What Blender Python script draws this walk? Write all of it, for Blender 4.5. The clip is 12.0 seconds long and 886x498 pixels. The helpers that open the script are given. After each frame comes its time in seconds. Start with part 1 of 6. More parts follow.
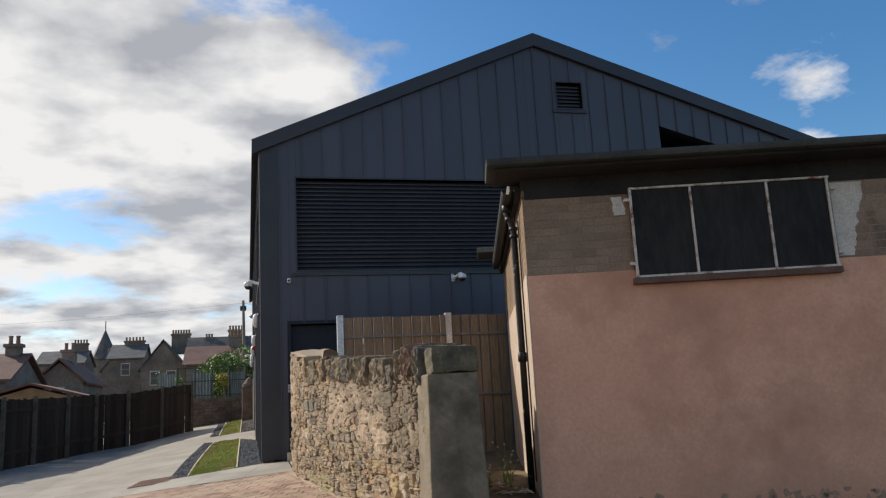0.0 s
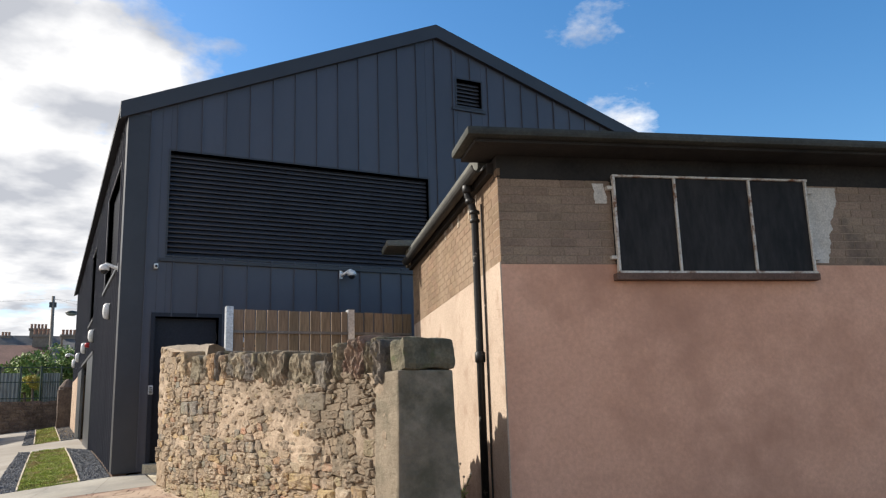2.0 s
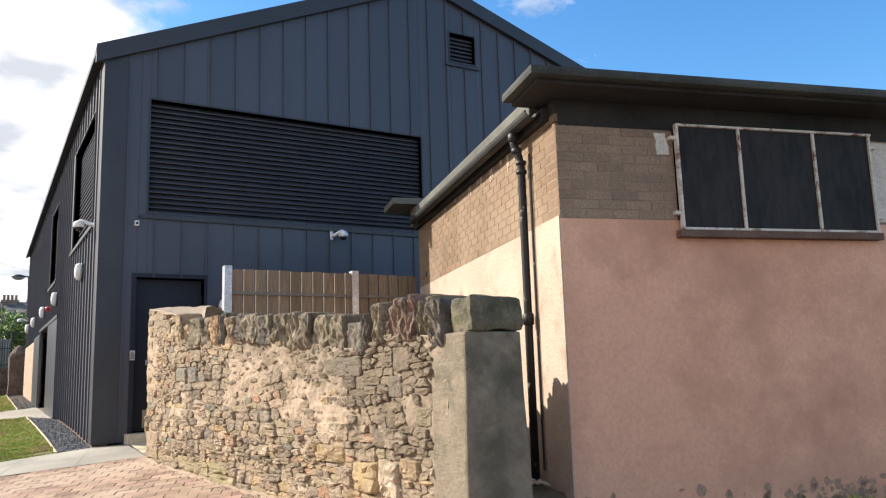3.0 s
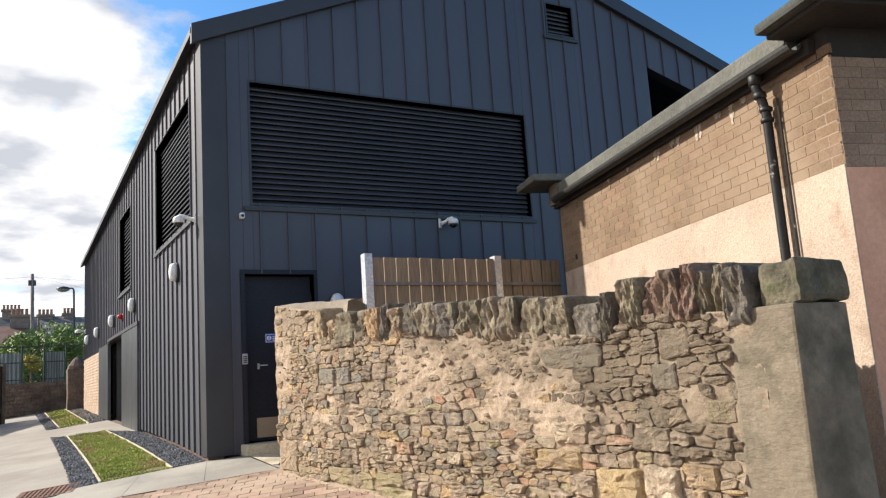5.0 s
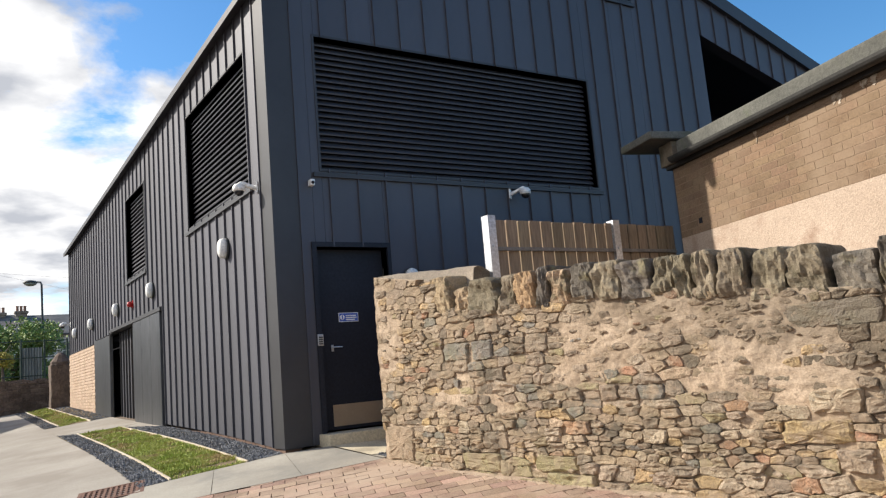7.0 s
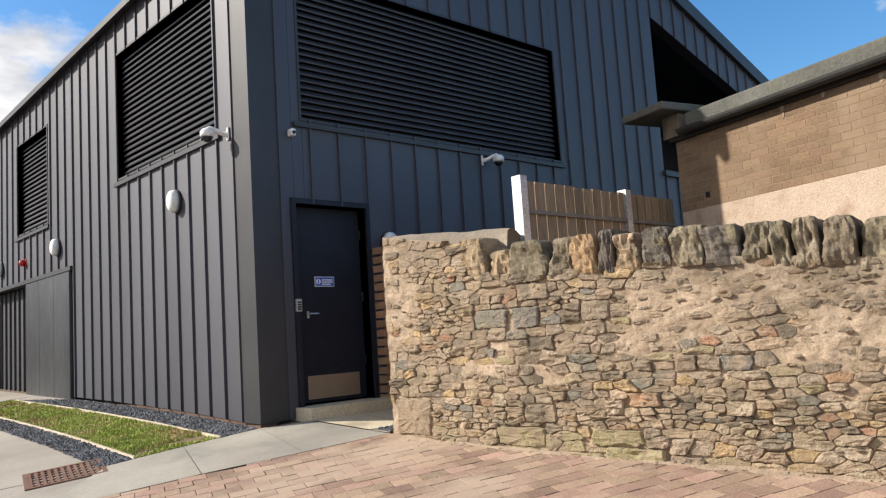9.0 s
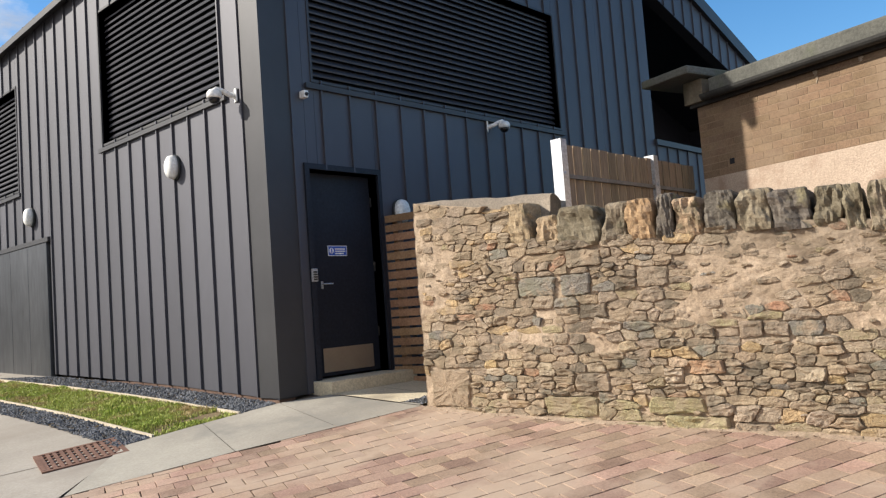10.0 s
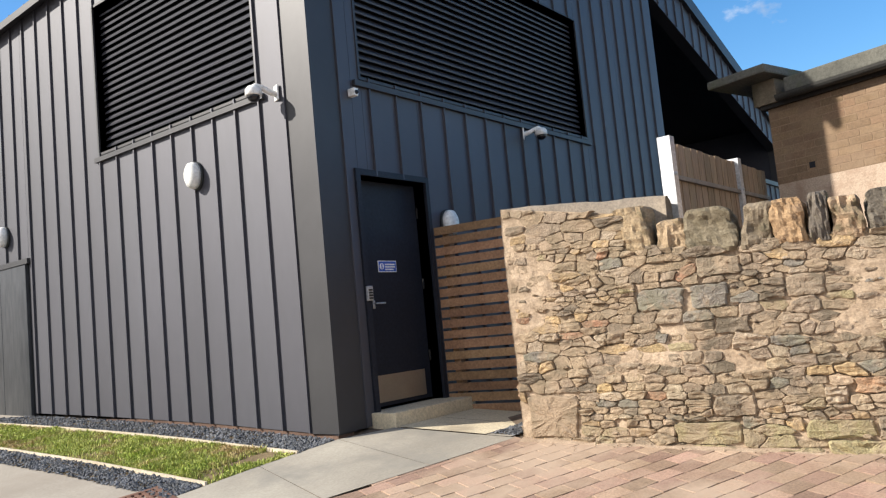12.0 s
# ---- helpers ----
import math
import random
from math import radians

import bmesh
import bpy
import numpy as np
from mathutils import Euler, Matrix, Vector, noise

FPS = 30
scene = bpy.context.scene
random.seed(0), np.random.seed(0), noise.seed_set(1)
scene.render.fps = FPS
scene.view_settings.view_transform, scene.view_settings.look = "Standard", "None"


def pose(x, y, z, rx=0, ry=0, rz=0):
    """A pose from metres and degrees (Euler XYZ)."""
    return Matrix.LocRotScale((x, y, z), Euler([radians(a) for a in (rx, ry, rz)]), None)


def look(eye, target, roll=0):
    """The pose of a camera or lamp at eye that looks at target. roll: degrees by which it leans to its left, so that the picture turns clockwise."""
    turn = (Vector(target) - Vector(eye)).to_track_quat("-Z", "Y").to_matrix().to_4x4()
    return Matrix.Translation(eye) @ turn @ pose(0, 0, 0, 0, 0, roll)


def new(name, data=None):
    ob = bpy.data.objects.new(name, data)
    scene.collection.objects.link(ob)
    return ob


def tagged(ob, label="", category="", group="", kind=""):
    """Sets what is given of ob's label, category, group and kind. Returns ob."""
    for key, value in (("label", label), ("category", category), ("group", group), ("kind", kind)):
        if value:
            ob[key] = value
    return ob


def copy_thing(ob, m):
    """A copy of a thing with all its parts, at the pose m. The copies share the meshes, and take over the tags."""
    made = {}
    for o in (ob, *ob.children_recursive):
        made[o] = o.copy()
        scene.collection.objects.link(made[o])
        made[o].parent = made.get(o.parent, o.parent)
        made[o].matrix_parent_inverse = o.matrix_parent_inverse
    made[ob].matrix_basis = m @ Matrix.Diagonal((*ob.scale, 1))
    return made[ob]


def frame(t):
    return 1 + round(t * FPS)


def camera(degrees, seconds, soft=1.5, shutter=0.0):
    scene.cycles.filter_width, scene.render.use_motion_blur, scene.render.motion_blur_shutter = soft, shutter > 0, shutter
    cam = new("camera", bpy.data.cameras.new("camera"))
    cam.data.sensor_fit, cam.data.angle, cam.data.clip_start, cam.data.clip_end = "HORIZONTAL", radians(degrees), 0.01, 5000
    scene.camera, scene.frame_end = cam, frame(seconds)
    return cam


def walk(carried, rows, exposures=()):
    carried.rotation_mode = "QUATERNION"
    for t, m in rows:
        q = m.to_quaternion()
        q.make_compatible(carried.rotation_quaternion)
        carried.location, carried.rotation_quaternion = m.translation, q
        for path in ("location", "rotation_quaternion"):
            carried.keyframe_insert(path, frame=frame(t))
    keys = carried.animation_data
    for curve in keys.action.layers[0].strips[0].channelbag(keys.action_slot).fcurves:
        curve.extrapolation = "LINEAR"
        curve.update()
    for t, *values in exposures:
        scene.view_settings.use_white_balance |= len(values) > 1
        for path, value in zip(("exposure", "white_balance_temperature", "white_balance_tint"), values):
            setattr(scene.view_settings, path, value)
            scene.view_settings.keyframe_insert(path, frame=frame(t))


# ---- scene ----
cam = camera(58.2, 12.0, 1.25)
PATH = [
    (0, (-0.267, -0.732, 0.783), (0.214, 1.171, 1.166), -3.1),
    (0.5, (-0.37, -0.445, 0.8), (0.215, 1.421, 1.218), -4.1),
    (1, (-0.55, -0.148, 0.756), (0.1, 1.697, 1.17), -4.8),
    (1.5, (-0.819, 0.258, 0.726), (-0.094, 2.078, 1.128), -5.0),
    (2, (-1.062, 0.716, 0.748), (-0.175, 2.464, 1.147), -1.8),
    (2.5, (-1.296, 1.138, 0.757), (-0.293, 2.829, 1.126), -0.8),
    (3, (-1.505, 1.636, 0.757), (-0.5, 3.335, 1.075), -1.8),
    (3.2, (-1.6, 1.791, 0.765), (-0.616, 3.502, 1.086), -1.9),
    (4.8, (-2.258, 3.144, 0.781), (-1.281, 4.857, 1.117), -3.6),
    (5, (-2.364, 3.304, 0.774), (-1.396, 5.025, 1.096), -3.8),
    (5.5, (-2.606, 3.765, 0.781), (-1.66, 5.498, 1.096), -3.7),
    (6, (-2.901, 4.187, 0.749), (-1.91, 5.897, 1.056), -3.3),
    (6.5, (-3.163, 4.582, 0.72), (-2.084, 6.243, 0.993), -4.0),
    (7, (-3.44, 5.014, 0.722), (-2.364, 6.673, 1.023), -4.9),
    (7.5, (-3.729, 5.358, 0.698), (-2.593, 6.979, 0.985), -5.5),
    (7.7, (-3.829, 5.501, 0.692), (-2.657, 7.097, 0.971), -5.7),
    (9.3, (-4.44, 6.703, 0.75), (-3.049, 8.123, 0.969), -3.7),
    (9.5, (-4.51, 6.874, 0.746), (-3.102, 8.276, 0.968), -4.0),
    (10, (-4.74, 7.219, 0.769), (-3.278, 8.576, 0.915), -4.3),
    (10.5, (-4.767, 7.628, 0.789), (-3.277, 8.958, 0.897), -5.0),
    (11, (-4.875, 7.985, 0.77), (-3.355, 9.277, 0.915), -6.1),
    (11.5, (-4.953, 8.373, 0.813), (-3.379, 9.596, 0.972), -6.0),
    (12, (-5.003, 8.774, 0.834), (-3.429, 9.993, 1.027), -5.5),
]

EXPOSURES = [(0.0, -0.08), (0.5, -0.18), (1.0, -0.02), (1.5, 0.20), (2.0, 0.38), (2.5, 0.62), (3.2, 0.80), (5.0, 0.58), (6.5, 0.44), (7.7, 0.40), (9.5, 0.40), (10.5, 0.36), (11.5, 0.46), (12.0, 0.56)]
walk(cam, [(t, look(eye, target, roll)) for t, eye, target, roll in PATH], EXPOSURES)

# ---- light: a low sun over the left shoulder of the building, broken cloud ----
SUN_EL, SUN_AZ = radians(32.0), radians(45.0)      # azimuth from +y towards -x
SUN_DIR = Vector((-math.sin(SUN_AZ) * math.cos(SUN_EL), math.cos(SUN_AZ) * math.cos(SUN_EL), math.sin(SUN_EL)))
sun_data = bpy.data.lights.new("sun", "SUN")
sun_data.energy, sun_data.angle, sun_data.color = 5.2, radians(0.55), (1.0, 0.93, 0.82)
sun = new("sun", sun_data)
sun.matrix_world = look(SUN_DIR * 80, (0, 0, 0))

world = bpy.data.worlds.new("sky")
scene.world = world
world.use_nodes = True


def link(tree, a, b):
    tree.links.new(a, b)


CLOUDS = [((-0.10, 0.93, 0.30), 20, 0.03), ((0.13, 0.93, 0.31), 10, 0.12), ((0.27, 0.91, 0.32), 6, 0.14), ((0.45, 0.80, 0.39), 5, 0.11),
          ((0.60, 0.72, 0.325), 5, 0.10), ((0.65, 0.70, 0.27), 6, 0.12), ((0.79, 0.506, 0.344), 4, 0.10), ((0.91, 0.27, 0.31), 7, 0.11)]


def build_sky(tree):
    nd = tree.nodes
    nd.clear()
    out = nd.new("ShaderNodeOutputWorld")
    bg = nd.new("ShaderNodeBackground")
    sky = nd.new("ShaderNodeTexSky")
    sky.sky_type, sky.sun_disc = "NISHITA", False
    sky.sun_elevation, sky.sun_rotation = SUN_EL, -SUN_AZ
    sky.air_density, sky.dust_density, sky.ozone_density = 1.0, 0.6, 2.0
    tc = nd.new("ShaderNodeTexCoord")
    sep = nd.new("ShaderNodeSeparateXYZ")
    link(tree, tc.outputs["Generated"], sep.inputs[0])
    # clouds lie in a layer: the ray's direction over its height
    zz = nd.new("ShaderNodeMath"); zz.operation = "ADD"; zz.inputs[1].default_value = 0.16
    link(tree, sep.outputs["Z"], zz.inputs[0])
    zm = nd.new("ShaderNodeMath"); zm.operation = "MAXIMUM"; zm.inputs[1].default_value = 0.06
    link(tree, zz.outputs[0], zm.inputs[0])
    div = nd.new("ShaderNodeVectorMath"); div.operation = "DIVIDE"
    com = nd.new("ShaderNodeCombineXYZ")
    for k in range(3):
        link(tree, zm.outputs[0], com.inputs[k])
    link(tree, tc.outputs["Generated"], div.inputs[0])
    link(tree, com.outputs[0], div.inputs[1])
    n1 = nd.new("ShaderNodeTexNoise")
    n1.inputs["Scale"].default_value, n1.inputs["Detail"].default_value, n1.inputs["Roughness"].default_value = 1.6, 12, 0.60
    n1.inputs["Distortion"].default_value = 0.15
    mp = nd.new("ShaderNodeMapping"); mp.inputs["Location"].default_value = (3.1, 1.7, 0.4)
    link(tree, div.outputs[0], mp.inputs["Vector"])
    link(tree, mp.outputs[0], n1.inputs["Vector"])
    # more cloud towards the sun's quarter, clearer away from it
    side = nd.new("ShaderNodeVectorMath"); side.operation = "DOT_PRODUCT"
    side.inputs[1].default_value = (-0.92, 0.30, -0.35)
    link(tree, tc.outputs["Generated"], side.inputs[0])
    mul = nd.new("ShaderNodeMath"); mul.operation = "MULTIPLY_ADD"; mul.inputs[1].default_value = 0.33
    link(tree, side.outputs["Value"], mul.inputs[0])
    # extra unseen cloud behind the walker, added to whiten light on shaded fronts
    back = nd.new("ShaderNodeMath"); back.operation = "MULTIPLY"; back.inputs[1].default_value = -0.10
    link(tree, sep.outputs["Y"], back.inputs[0])
    bm_ = nd.new("ShaderNodeMath"); bm_.operation = "MAXIMUM"; bm_.inputs[1].default_value = 0.0
    link(tree, back.outputs[0], bm_.inputs[0])
    sm = nd.new("ShaderNodeMath"); sm.operation = "ADD"
    link(tree, n1.outputs["Fac"], sm.inputs[0])
    link(tree, bm_.outputs[0], sm.inputs[1])
    link(tree, sm.outputs[0], mul.inputs[2])
    ramp = nd.new("ShaderNodeValToRGB")
    ramp.color_ramp.elements[0].position, ramp.color_ramp.elements[1].position = 0.485, 0.595
    cover = mul.outputs[0]
    # cumulus heaps over the horizon: direction, radius in degrees, how much they add
    for c, r, w in CLOUDS:
        d = nd.new("ShaderNodeVectorMath"); d.operation = "DOT_PRODUCT"
        d.inputs[1].default_value = Vector(c).normalized()
        nrm = nd.new("ShaderNodeVectorMath"); nrm.operation = "NORMALIZE"
        link(tree, tc.outputs["Generated"], nrm.inputs[0])
        link(tree, nrm.outputs[0], d.inputs[0])
        f = nd.new("ShaderNodeMapRange"); f.interpolation_type = "SMOOTHSTEP"
        f.inputs[1].default_value, f.inputs[2].default_value = math.cos(radians(r)), math.cos(radians(0.25 * r))
        f.inputs[3].default_value, f.inputs[4].default_value = 0.0, w
        link(tree, d.outputs["Value"], f.inputs[0])
        a = nd.new("ShaderNodeMath"); a.operation = "ADD"
        link(tree, cover, a.inputs[0])
        link(tree, f.outputs[0], a.inputs[1])
        cover = a.outputs[0]
    link(tree, cover, ramp.inputs[0])
    n2 = nd.new("ShaderNodeTexNoise")
    n2.inputs["Scale"].default_value, n2.inputs["Detail"].default_value = 3.6, 9
    link(tree, mp.outputs[0], n2.inputs["Vector"])
    cr = nd.new("ShaderNodeValToRGB")
    cr.color_ramp.elements[0].position, cr.color_ramp.elements[0].color = 0.36, (5.0, 5.2, 5.7, 1)
    cr.color_ramp.elements[1].position, cr.color_ramp.elements[1].color = 0.60, (10.6, 10.5, 10.4, 1)
    link(tree, n2.outputs["Fac"], cr.inputs[0])
    mix = nd.new("ShaderNodeMix"); mix.data_type = "RGBA"
    link(tree, ramp.outputs[0], mix.inputs[0])
    sat = nd.new("ShaderNodeHueSaturation")
    sat.inputs["Saturation"].default_value = 1.32
    sat.inputs["Value"].default_value = 1.66
    link(tree, sky.outputs[0], sat.inputs["Color"])
    link(tree, sat.outputs[0], mix.inputs[6])
    link(tree, cr.outputs[0], mix.inputs[7])
    link(tree, mix.outputs[2], bg.inputs["Color"])
    bg.inputs["Strength"].default_value = 0.088
    link(tree, bg.outputs[0], out.inputs[0])


build_sky(world.node_tree)


# ---- materials ----
def surf(name, a, b, big=1.2, fine=40.0, rough=0.85, metal=0.0, bump=0.25, dist=0.01, vary=0.0, stain=None, stain_scale=0.7, stain_at=(0.56, 0.7), spec=0.4, streak=0.0, island=False, grain=0.26, rock=0.0, smear=None, smear_at=(0.53, 0.63), grime=None):
    """Two colours in broad clouds, a fine grain, an own shade for each piece, and stains."""
    m = bpy.data.materials.new(name)
    m.use_nodes = True
    t = m.node_tree
    nd = t.nodes
    p = nd["Principled BSDF"]
    geo = nd.new("ShaderNodeNewGeometry")
    pos = geo.outputs["Position"]
    if streak:
        mp = nd.new("ShaderNodeMapping")
        mp.inputs["Scale"].default_value = (1, 1, streak)
        link(t, pos, mp.inputs["Vector"])
        pos = mp.outputs[0]
    n1 = nd.new("ShaderNodeTexNoise")
    n1.inputs["Scale"].default_value, n1.inputs["Detail"].default_value, n1.inputs["Roughness"].default_value = big, 6, 0.6
    link(t, pos, n1.inputs["Vector"])
    r1 = nd.new("ShaderNodeValToRGB")
    r1.color_ramp.elements[0].position, r1.color_ramp.elements[1].position = 0.35, 0.65
    r1.color_ramp.elements[0].color, r1.color_ramp.elements[1].color = (*a, 1), (*b, 1)
    link(t, n1.outputs["Fac"], r1.inputs[0])
    col = r1.outputs[0]
    n2 = nd.new("ShaderNodeTexNoise")
    n2.inputs["Scale"].default_value, n2.inputs["Detail"].default_value, n2.inputs["Roughness"].default_value = fine, 5, 0.65
    link(t, pos, n2.inputs["Vector"])
    mr = nd.new("ShaderNodeMapRange")
    mr.inputs[1].default_value, mr.inputs[2].default_value, mr.inputs[3].default_value, mr.inputs[4].default_value = 0.3, 0.7, 1.0 - grain, 1.0 + grain
    link(t, n2.outputs["Fac"], mr.inputs[0])
    hs = nd.new("ShaderNodeHueSaturation")
    link(t, mr.outputs[0], hs.inputs["Value"])
    link(t, col, hs.inputs["Color"])
    col = hs.outputs[0]
    if vary:
        if island:
            rnd = geo.outputs["Random Per Island"]
        else:
            rnd = nd.new("ShaderNodeObjectInfo").outputs["Random"]
        v = nd.new("ShaderNodeMapRange")
        v.inputs[3].default_value, v.inputs[4].default_value = 1 - vary, 1 + vary
        link(t, rnd, v.inputs[0])
        wn = nd.new("ShaderNodeTexWhiteNoise"); wn.noise_dimensions = "1D"
        link(t, rnd, wn.inputs["W"])
        hv = nd.new("ShaderNodeMapRange")
        hv.inputs[3].default_value, hv.inputs[4].default_value = 0.5 - 0.05 * vary, 0.5 + 0.04 * vary
        link(t, wn.outputs["Value"], hv.inputs[0])
        h2 = nd.new("ShaderNodeHueSaturation")
        link(t, hv.outputs[0], h2.inputs["Hue"])
        link(t, v.outputs[0], h2.inputs["Value"])
        link(t, col, h2.inputs["Color"])
        col = h2.outputs[0]
    if stain:
        n3 = nd.new("ShaderNodeTexNoise")
        n3.inputs["Scale"].default_value, n3.inputs["Detail"].default_value, n3.inputs["Roughness"].default_value = stain_scale, 8, 0.65
        off = nd.new("ShaderNodeMapping"); off.inputs["Location"].default_value = (7.3, 2.1, 5.5)
        link(t, pos, off.inputs["Vector"])
        link(t, off.outputs[0], n3.inputs["Vector"])
        r3 = nd.new("ShaderNodeValToRGB")
        r3.color_ramp.elements[0].position, r3.color_ramp.elements[1].position = stain_at
        link(t, n3.outputs["Fac"], r3.inputs[0])
        mx = nd.new("ShaderNodeMix"); mx.data_type = "RGBA"
        link(t, r3.outputs[0], mx.inputs[0])
        link(t, col, mx.inputs[6])
        mx.inputs[7].default_value = (*stain, 1)
        col = mx.outputs[2]
    if smear:
        # mortar wiped over the faces, running across the joints
        n5 = nd.new("ShaderNodeTexNoise")
        n5.inputs["Scale"].default_value, n5.inputs["Detail"].default_value, n5.inputs["Roughness"].default_value = 4.2, 9, 0.7
        link(t, pos, n5.inputs["Vector"])
        r5 = nd.new("ShaderNodeValToRGB")
        r5.color_ramp.elements[0].position, r5.color_ramp.elements[1].position = smear_at
        link(t, n5.outputs["Fac"], r5.inputs[0])
        m5 = nd.new("ShaderNodeMix"); m5.data_type = "RGBA"
        link(t, r5.outputs[0], m5.inputs[0])
        link(t, col, m5.inputs[6])
        m5.inputs[7].default_value = (*smear, 1)
        col = m5.outputs[2]
    if grime:
        # old crust of dirt that has spread from one end, along y: from, to, colour
        sx = nd.new("ShaderNodeSeparateXYZ")
        link(t, pos, sx.inputs[0])
        n6 = nd.new("ShaderNodeTexNoise")
        n6.inputs["Scale"].default_value, n6.inputs["Detail"].default_value, n6.inputs["Roughness"].default_value = 2.2, 8, 0.7
        link(t, pos, n6.inputs["Vector"])
        ad = nd.new("ShaderNodeMath"); ad.operation = "MULTIPLY_ADD"; ad.inputs[1].default_value = 3.2
        link(t, n6.outputs["Fac"], ad.inputs[0])
        hz = nd.new("ShaderNodeMath"); hz.operation = "MULTIPLY_ADD"; hz.inputs[1].default_value = -2.8
        link(t, sx.outputs["Z"], hz.inputs[0])
        link(t, sx.outputs["Y"], hz.inputs[2])
        link(t, hz.outputs[0], ad.inputs[2])
        g6 = nd.new("ShaderNodeMapRange"); g6.interpolation_type = "SMOOTHSTEP"
        g6.inputs[1].default_value, g6.inputs[2].default_value = grime[0] + 0.15, grime[1] + 0.15
        g6.inputs[3].default_value, g6.inputs[4].default_value = 0.62, 0.0
        link(t, ad.outputs[0], g6.inputs[0])
        m6 = nd.new("ShaderNodeMix"); m6.data_type = "RGBA"
        link(t, g6.outputs[0], m6.inputs[0])
        link(t, col, m6.inputs[6])
        m6.inputs[7].default_value = (*grime[2], 1)
        col = m6.outputs[2]
    link(t, col, p.inputs["Base Color"])
    p.inputs["Roughness"].default_value, p.inputs["Metallic"].default_value = rough, metal
    p.inputs["Specular IOR Level"].default_value = spec
    if bump:
        bp = nd.new("ShaderNodeBump")
        bp.inputs["Strength"].default_value, bp.inputs["Distance"].default_value = bump, dist
        link(t, n2.outputs["Fac"], bp.inputs["Height"])
        if rock:
            n4 = nd.new("ShaderNodeTexNoise")
            n4.inputs["Scale"].default_value, n4.inputs["Detail"].default_value, n4.inputs["Roughness"].default_value = rock, 9, 0.68
            sq = nd.new("ShaderNodeMapping")
            sq.inputs["Scale"].default_value = (1, 1, 1.9)
            link(t, pos, sq.inputs["Vector"])
            link(t, sq.outputs[0], n4.inputs["Vector"])
            b2 = nd.new("ShaderNodeBump")
            b2.inputs["Strength"].default_value, b2.inputs["Distance"].default_value = 0.75, 0.026
            link(t, n4.outputs["Fac"], b2.inputs["Height"])
            link(t, b2.outputs[0], bp.inputs["Normal"])
        link(t, bp.outputs[0], p.inputs["Normal"])
    return m


def plain(name, c, rough=0.5, metal=0.0, spec=0.5):
    return surf(name, tuple(0.9 * v for v in c), c, 3, 60, rough, metal, 0.08, 0.003, spec=spec)


CLAD = surf("dark standing seam zinc", (0.060, 0.061, 0.077), (0.074, 0.075, 0.094), 0.7, 9, 0.56, 0.35, 0.05, 0.006, vary=0.09, streak=0.35, grain=0.04, spec=0.85)
CLAD_TRIM = surf("dark folded zinc trim", (0.048, 0.048, 0.053), (0.058, 0.058, 0.063), 1.2, 12, 0.48, 0.3, 0.02, 0.003, grain=0.03)
LOUVRE = surf("dark louvre blade", (0.062, 0.065, 0.080), (0.076, 0.079, 0.096), 1.5, 20, 0.5, 0.4, 0.03, 0.003, grain=0.06)
BLACK = plain("black for unlit space", (0.028, 0.029, 0.035), 0.9, 0, 0.1)
RECESS_SHADE = plain("recess lining with shade in colour", (0.045, 0.046, 0.058), 0.7, 0, 0.3)
DOOR_PAINT = surf("dark painted steel door", (0.014, 0.017, 0.026), (0.019, 0.022, 0.032), 1.5, 30, 0.5, 0.0, 0.04, 0.002, spec=0.25)
STEEL_DOOR = surf("grey galvanised door", (0.085, 0.09, 0.10), (0.12, 0.125, 0.135), 1.0, 14, 0.38, 0.6, 0.05, 0.003, streak=0.2)
BRUSHED = surf("brushed steel plate", (0.42, 0.35, 0.27), (0.48, 0.41, 0.32), 1.5, 40, 0.42, 0.7, 0.01, 0.001, grain=0.04)
WHITE = surf("white plastic", (0.74, 0.75, 0.74), (0.82, 0.82, 0.81), 3, 30, 0.35, 0, 0.02, 0.001)
BLUE = plain("blue sign enamel", (0.035, 0.11, 0.50), 0.4)
RED = plain("red beacon plastic", (0.45, 0.02, 0.02), 0.35)
YELLOW = plain("yellow jamb paint", (0.75, 0.5, 0.02), 0.5)
DOME = plain("dark dome plastic", (0.015, 0.015, 0.018), 0.12)
BRICK = surf("buff brick", (0.175, 0.113, 0.068), (0.226, 0.150, 0.094), 1.2, 60, 0.92, 0, 0.35, 0.006, vary=0.15, stain=(0.27, 0.195, 0.132), stain_scale=0.8, stain_at=(0.44, 0.62), grain=0.32)
BRICK_FRONT = surf("sooty brown brick", (0.205, 0.145, 0.102), (0.270, 0.195, 0.140), 1.4, 60, 0.92, 0, 0.35, 0.006, vary=0.13, stain=(0.075, 0.06, 0.05), stain_scale=1.3)
JOINT = surf("weathered mortar", (0.22, 0.152, 0.098), (0.29, 0.205, 0.14), 3, 70, 0.95, 0, 0.4, 0.004)
JOINT_DARK = surf("sooty mortar", (0.24, 0.18, 0.13), (0.30, 0.225, 0.165), 3, 70, 0.95, 0, 0.4, 0.004)
PINK = surf("pink painted render", (0.645, 0.352, 0.236), (0.715, 0.408, 0.282), 0.9, 30, 0.94, 0, 0.6, 0.010, stain=(0.49, 0.262, 0.176), stain_scale=0.9, stain_at=(0.46, 0.68), grain=0.09, spec=0.2)
CREAM = surf("cream roughcast render", (0.425, 0.326, 0.250), (0.510, 0.400, 0.314), 1.4, 55, 0.95, 0, 0.6, 0.014, stain=(0.34, 0.235, 0.172), stain_scale=3.2, stain_at=(0.54, 0.72), grain=0.20)
CONCRETE_ROOF = surf("mossy roof concrete", (0.085, 0.085, 0.075), (0.14, 0.138, 0.12), 1.5, 35, 0.92, 0, 0.5, 0.01, stain=(0.10, 0.11, 0.07), stain_scale=1.5)
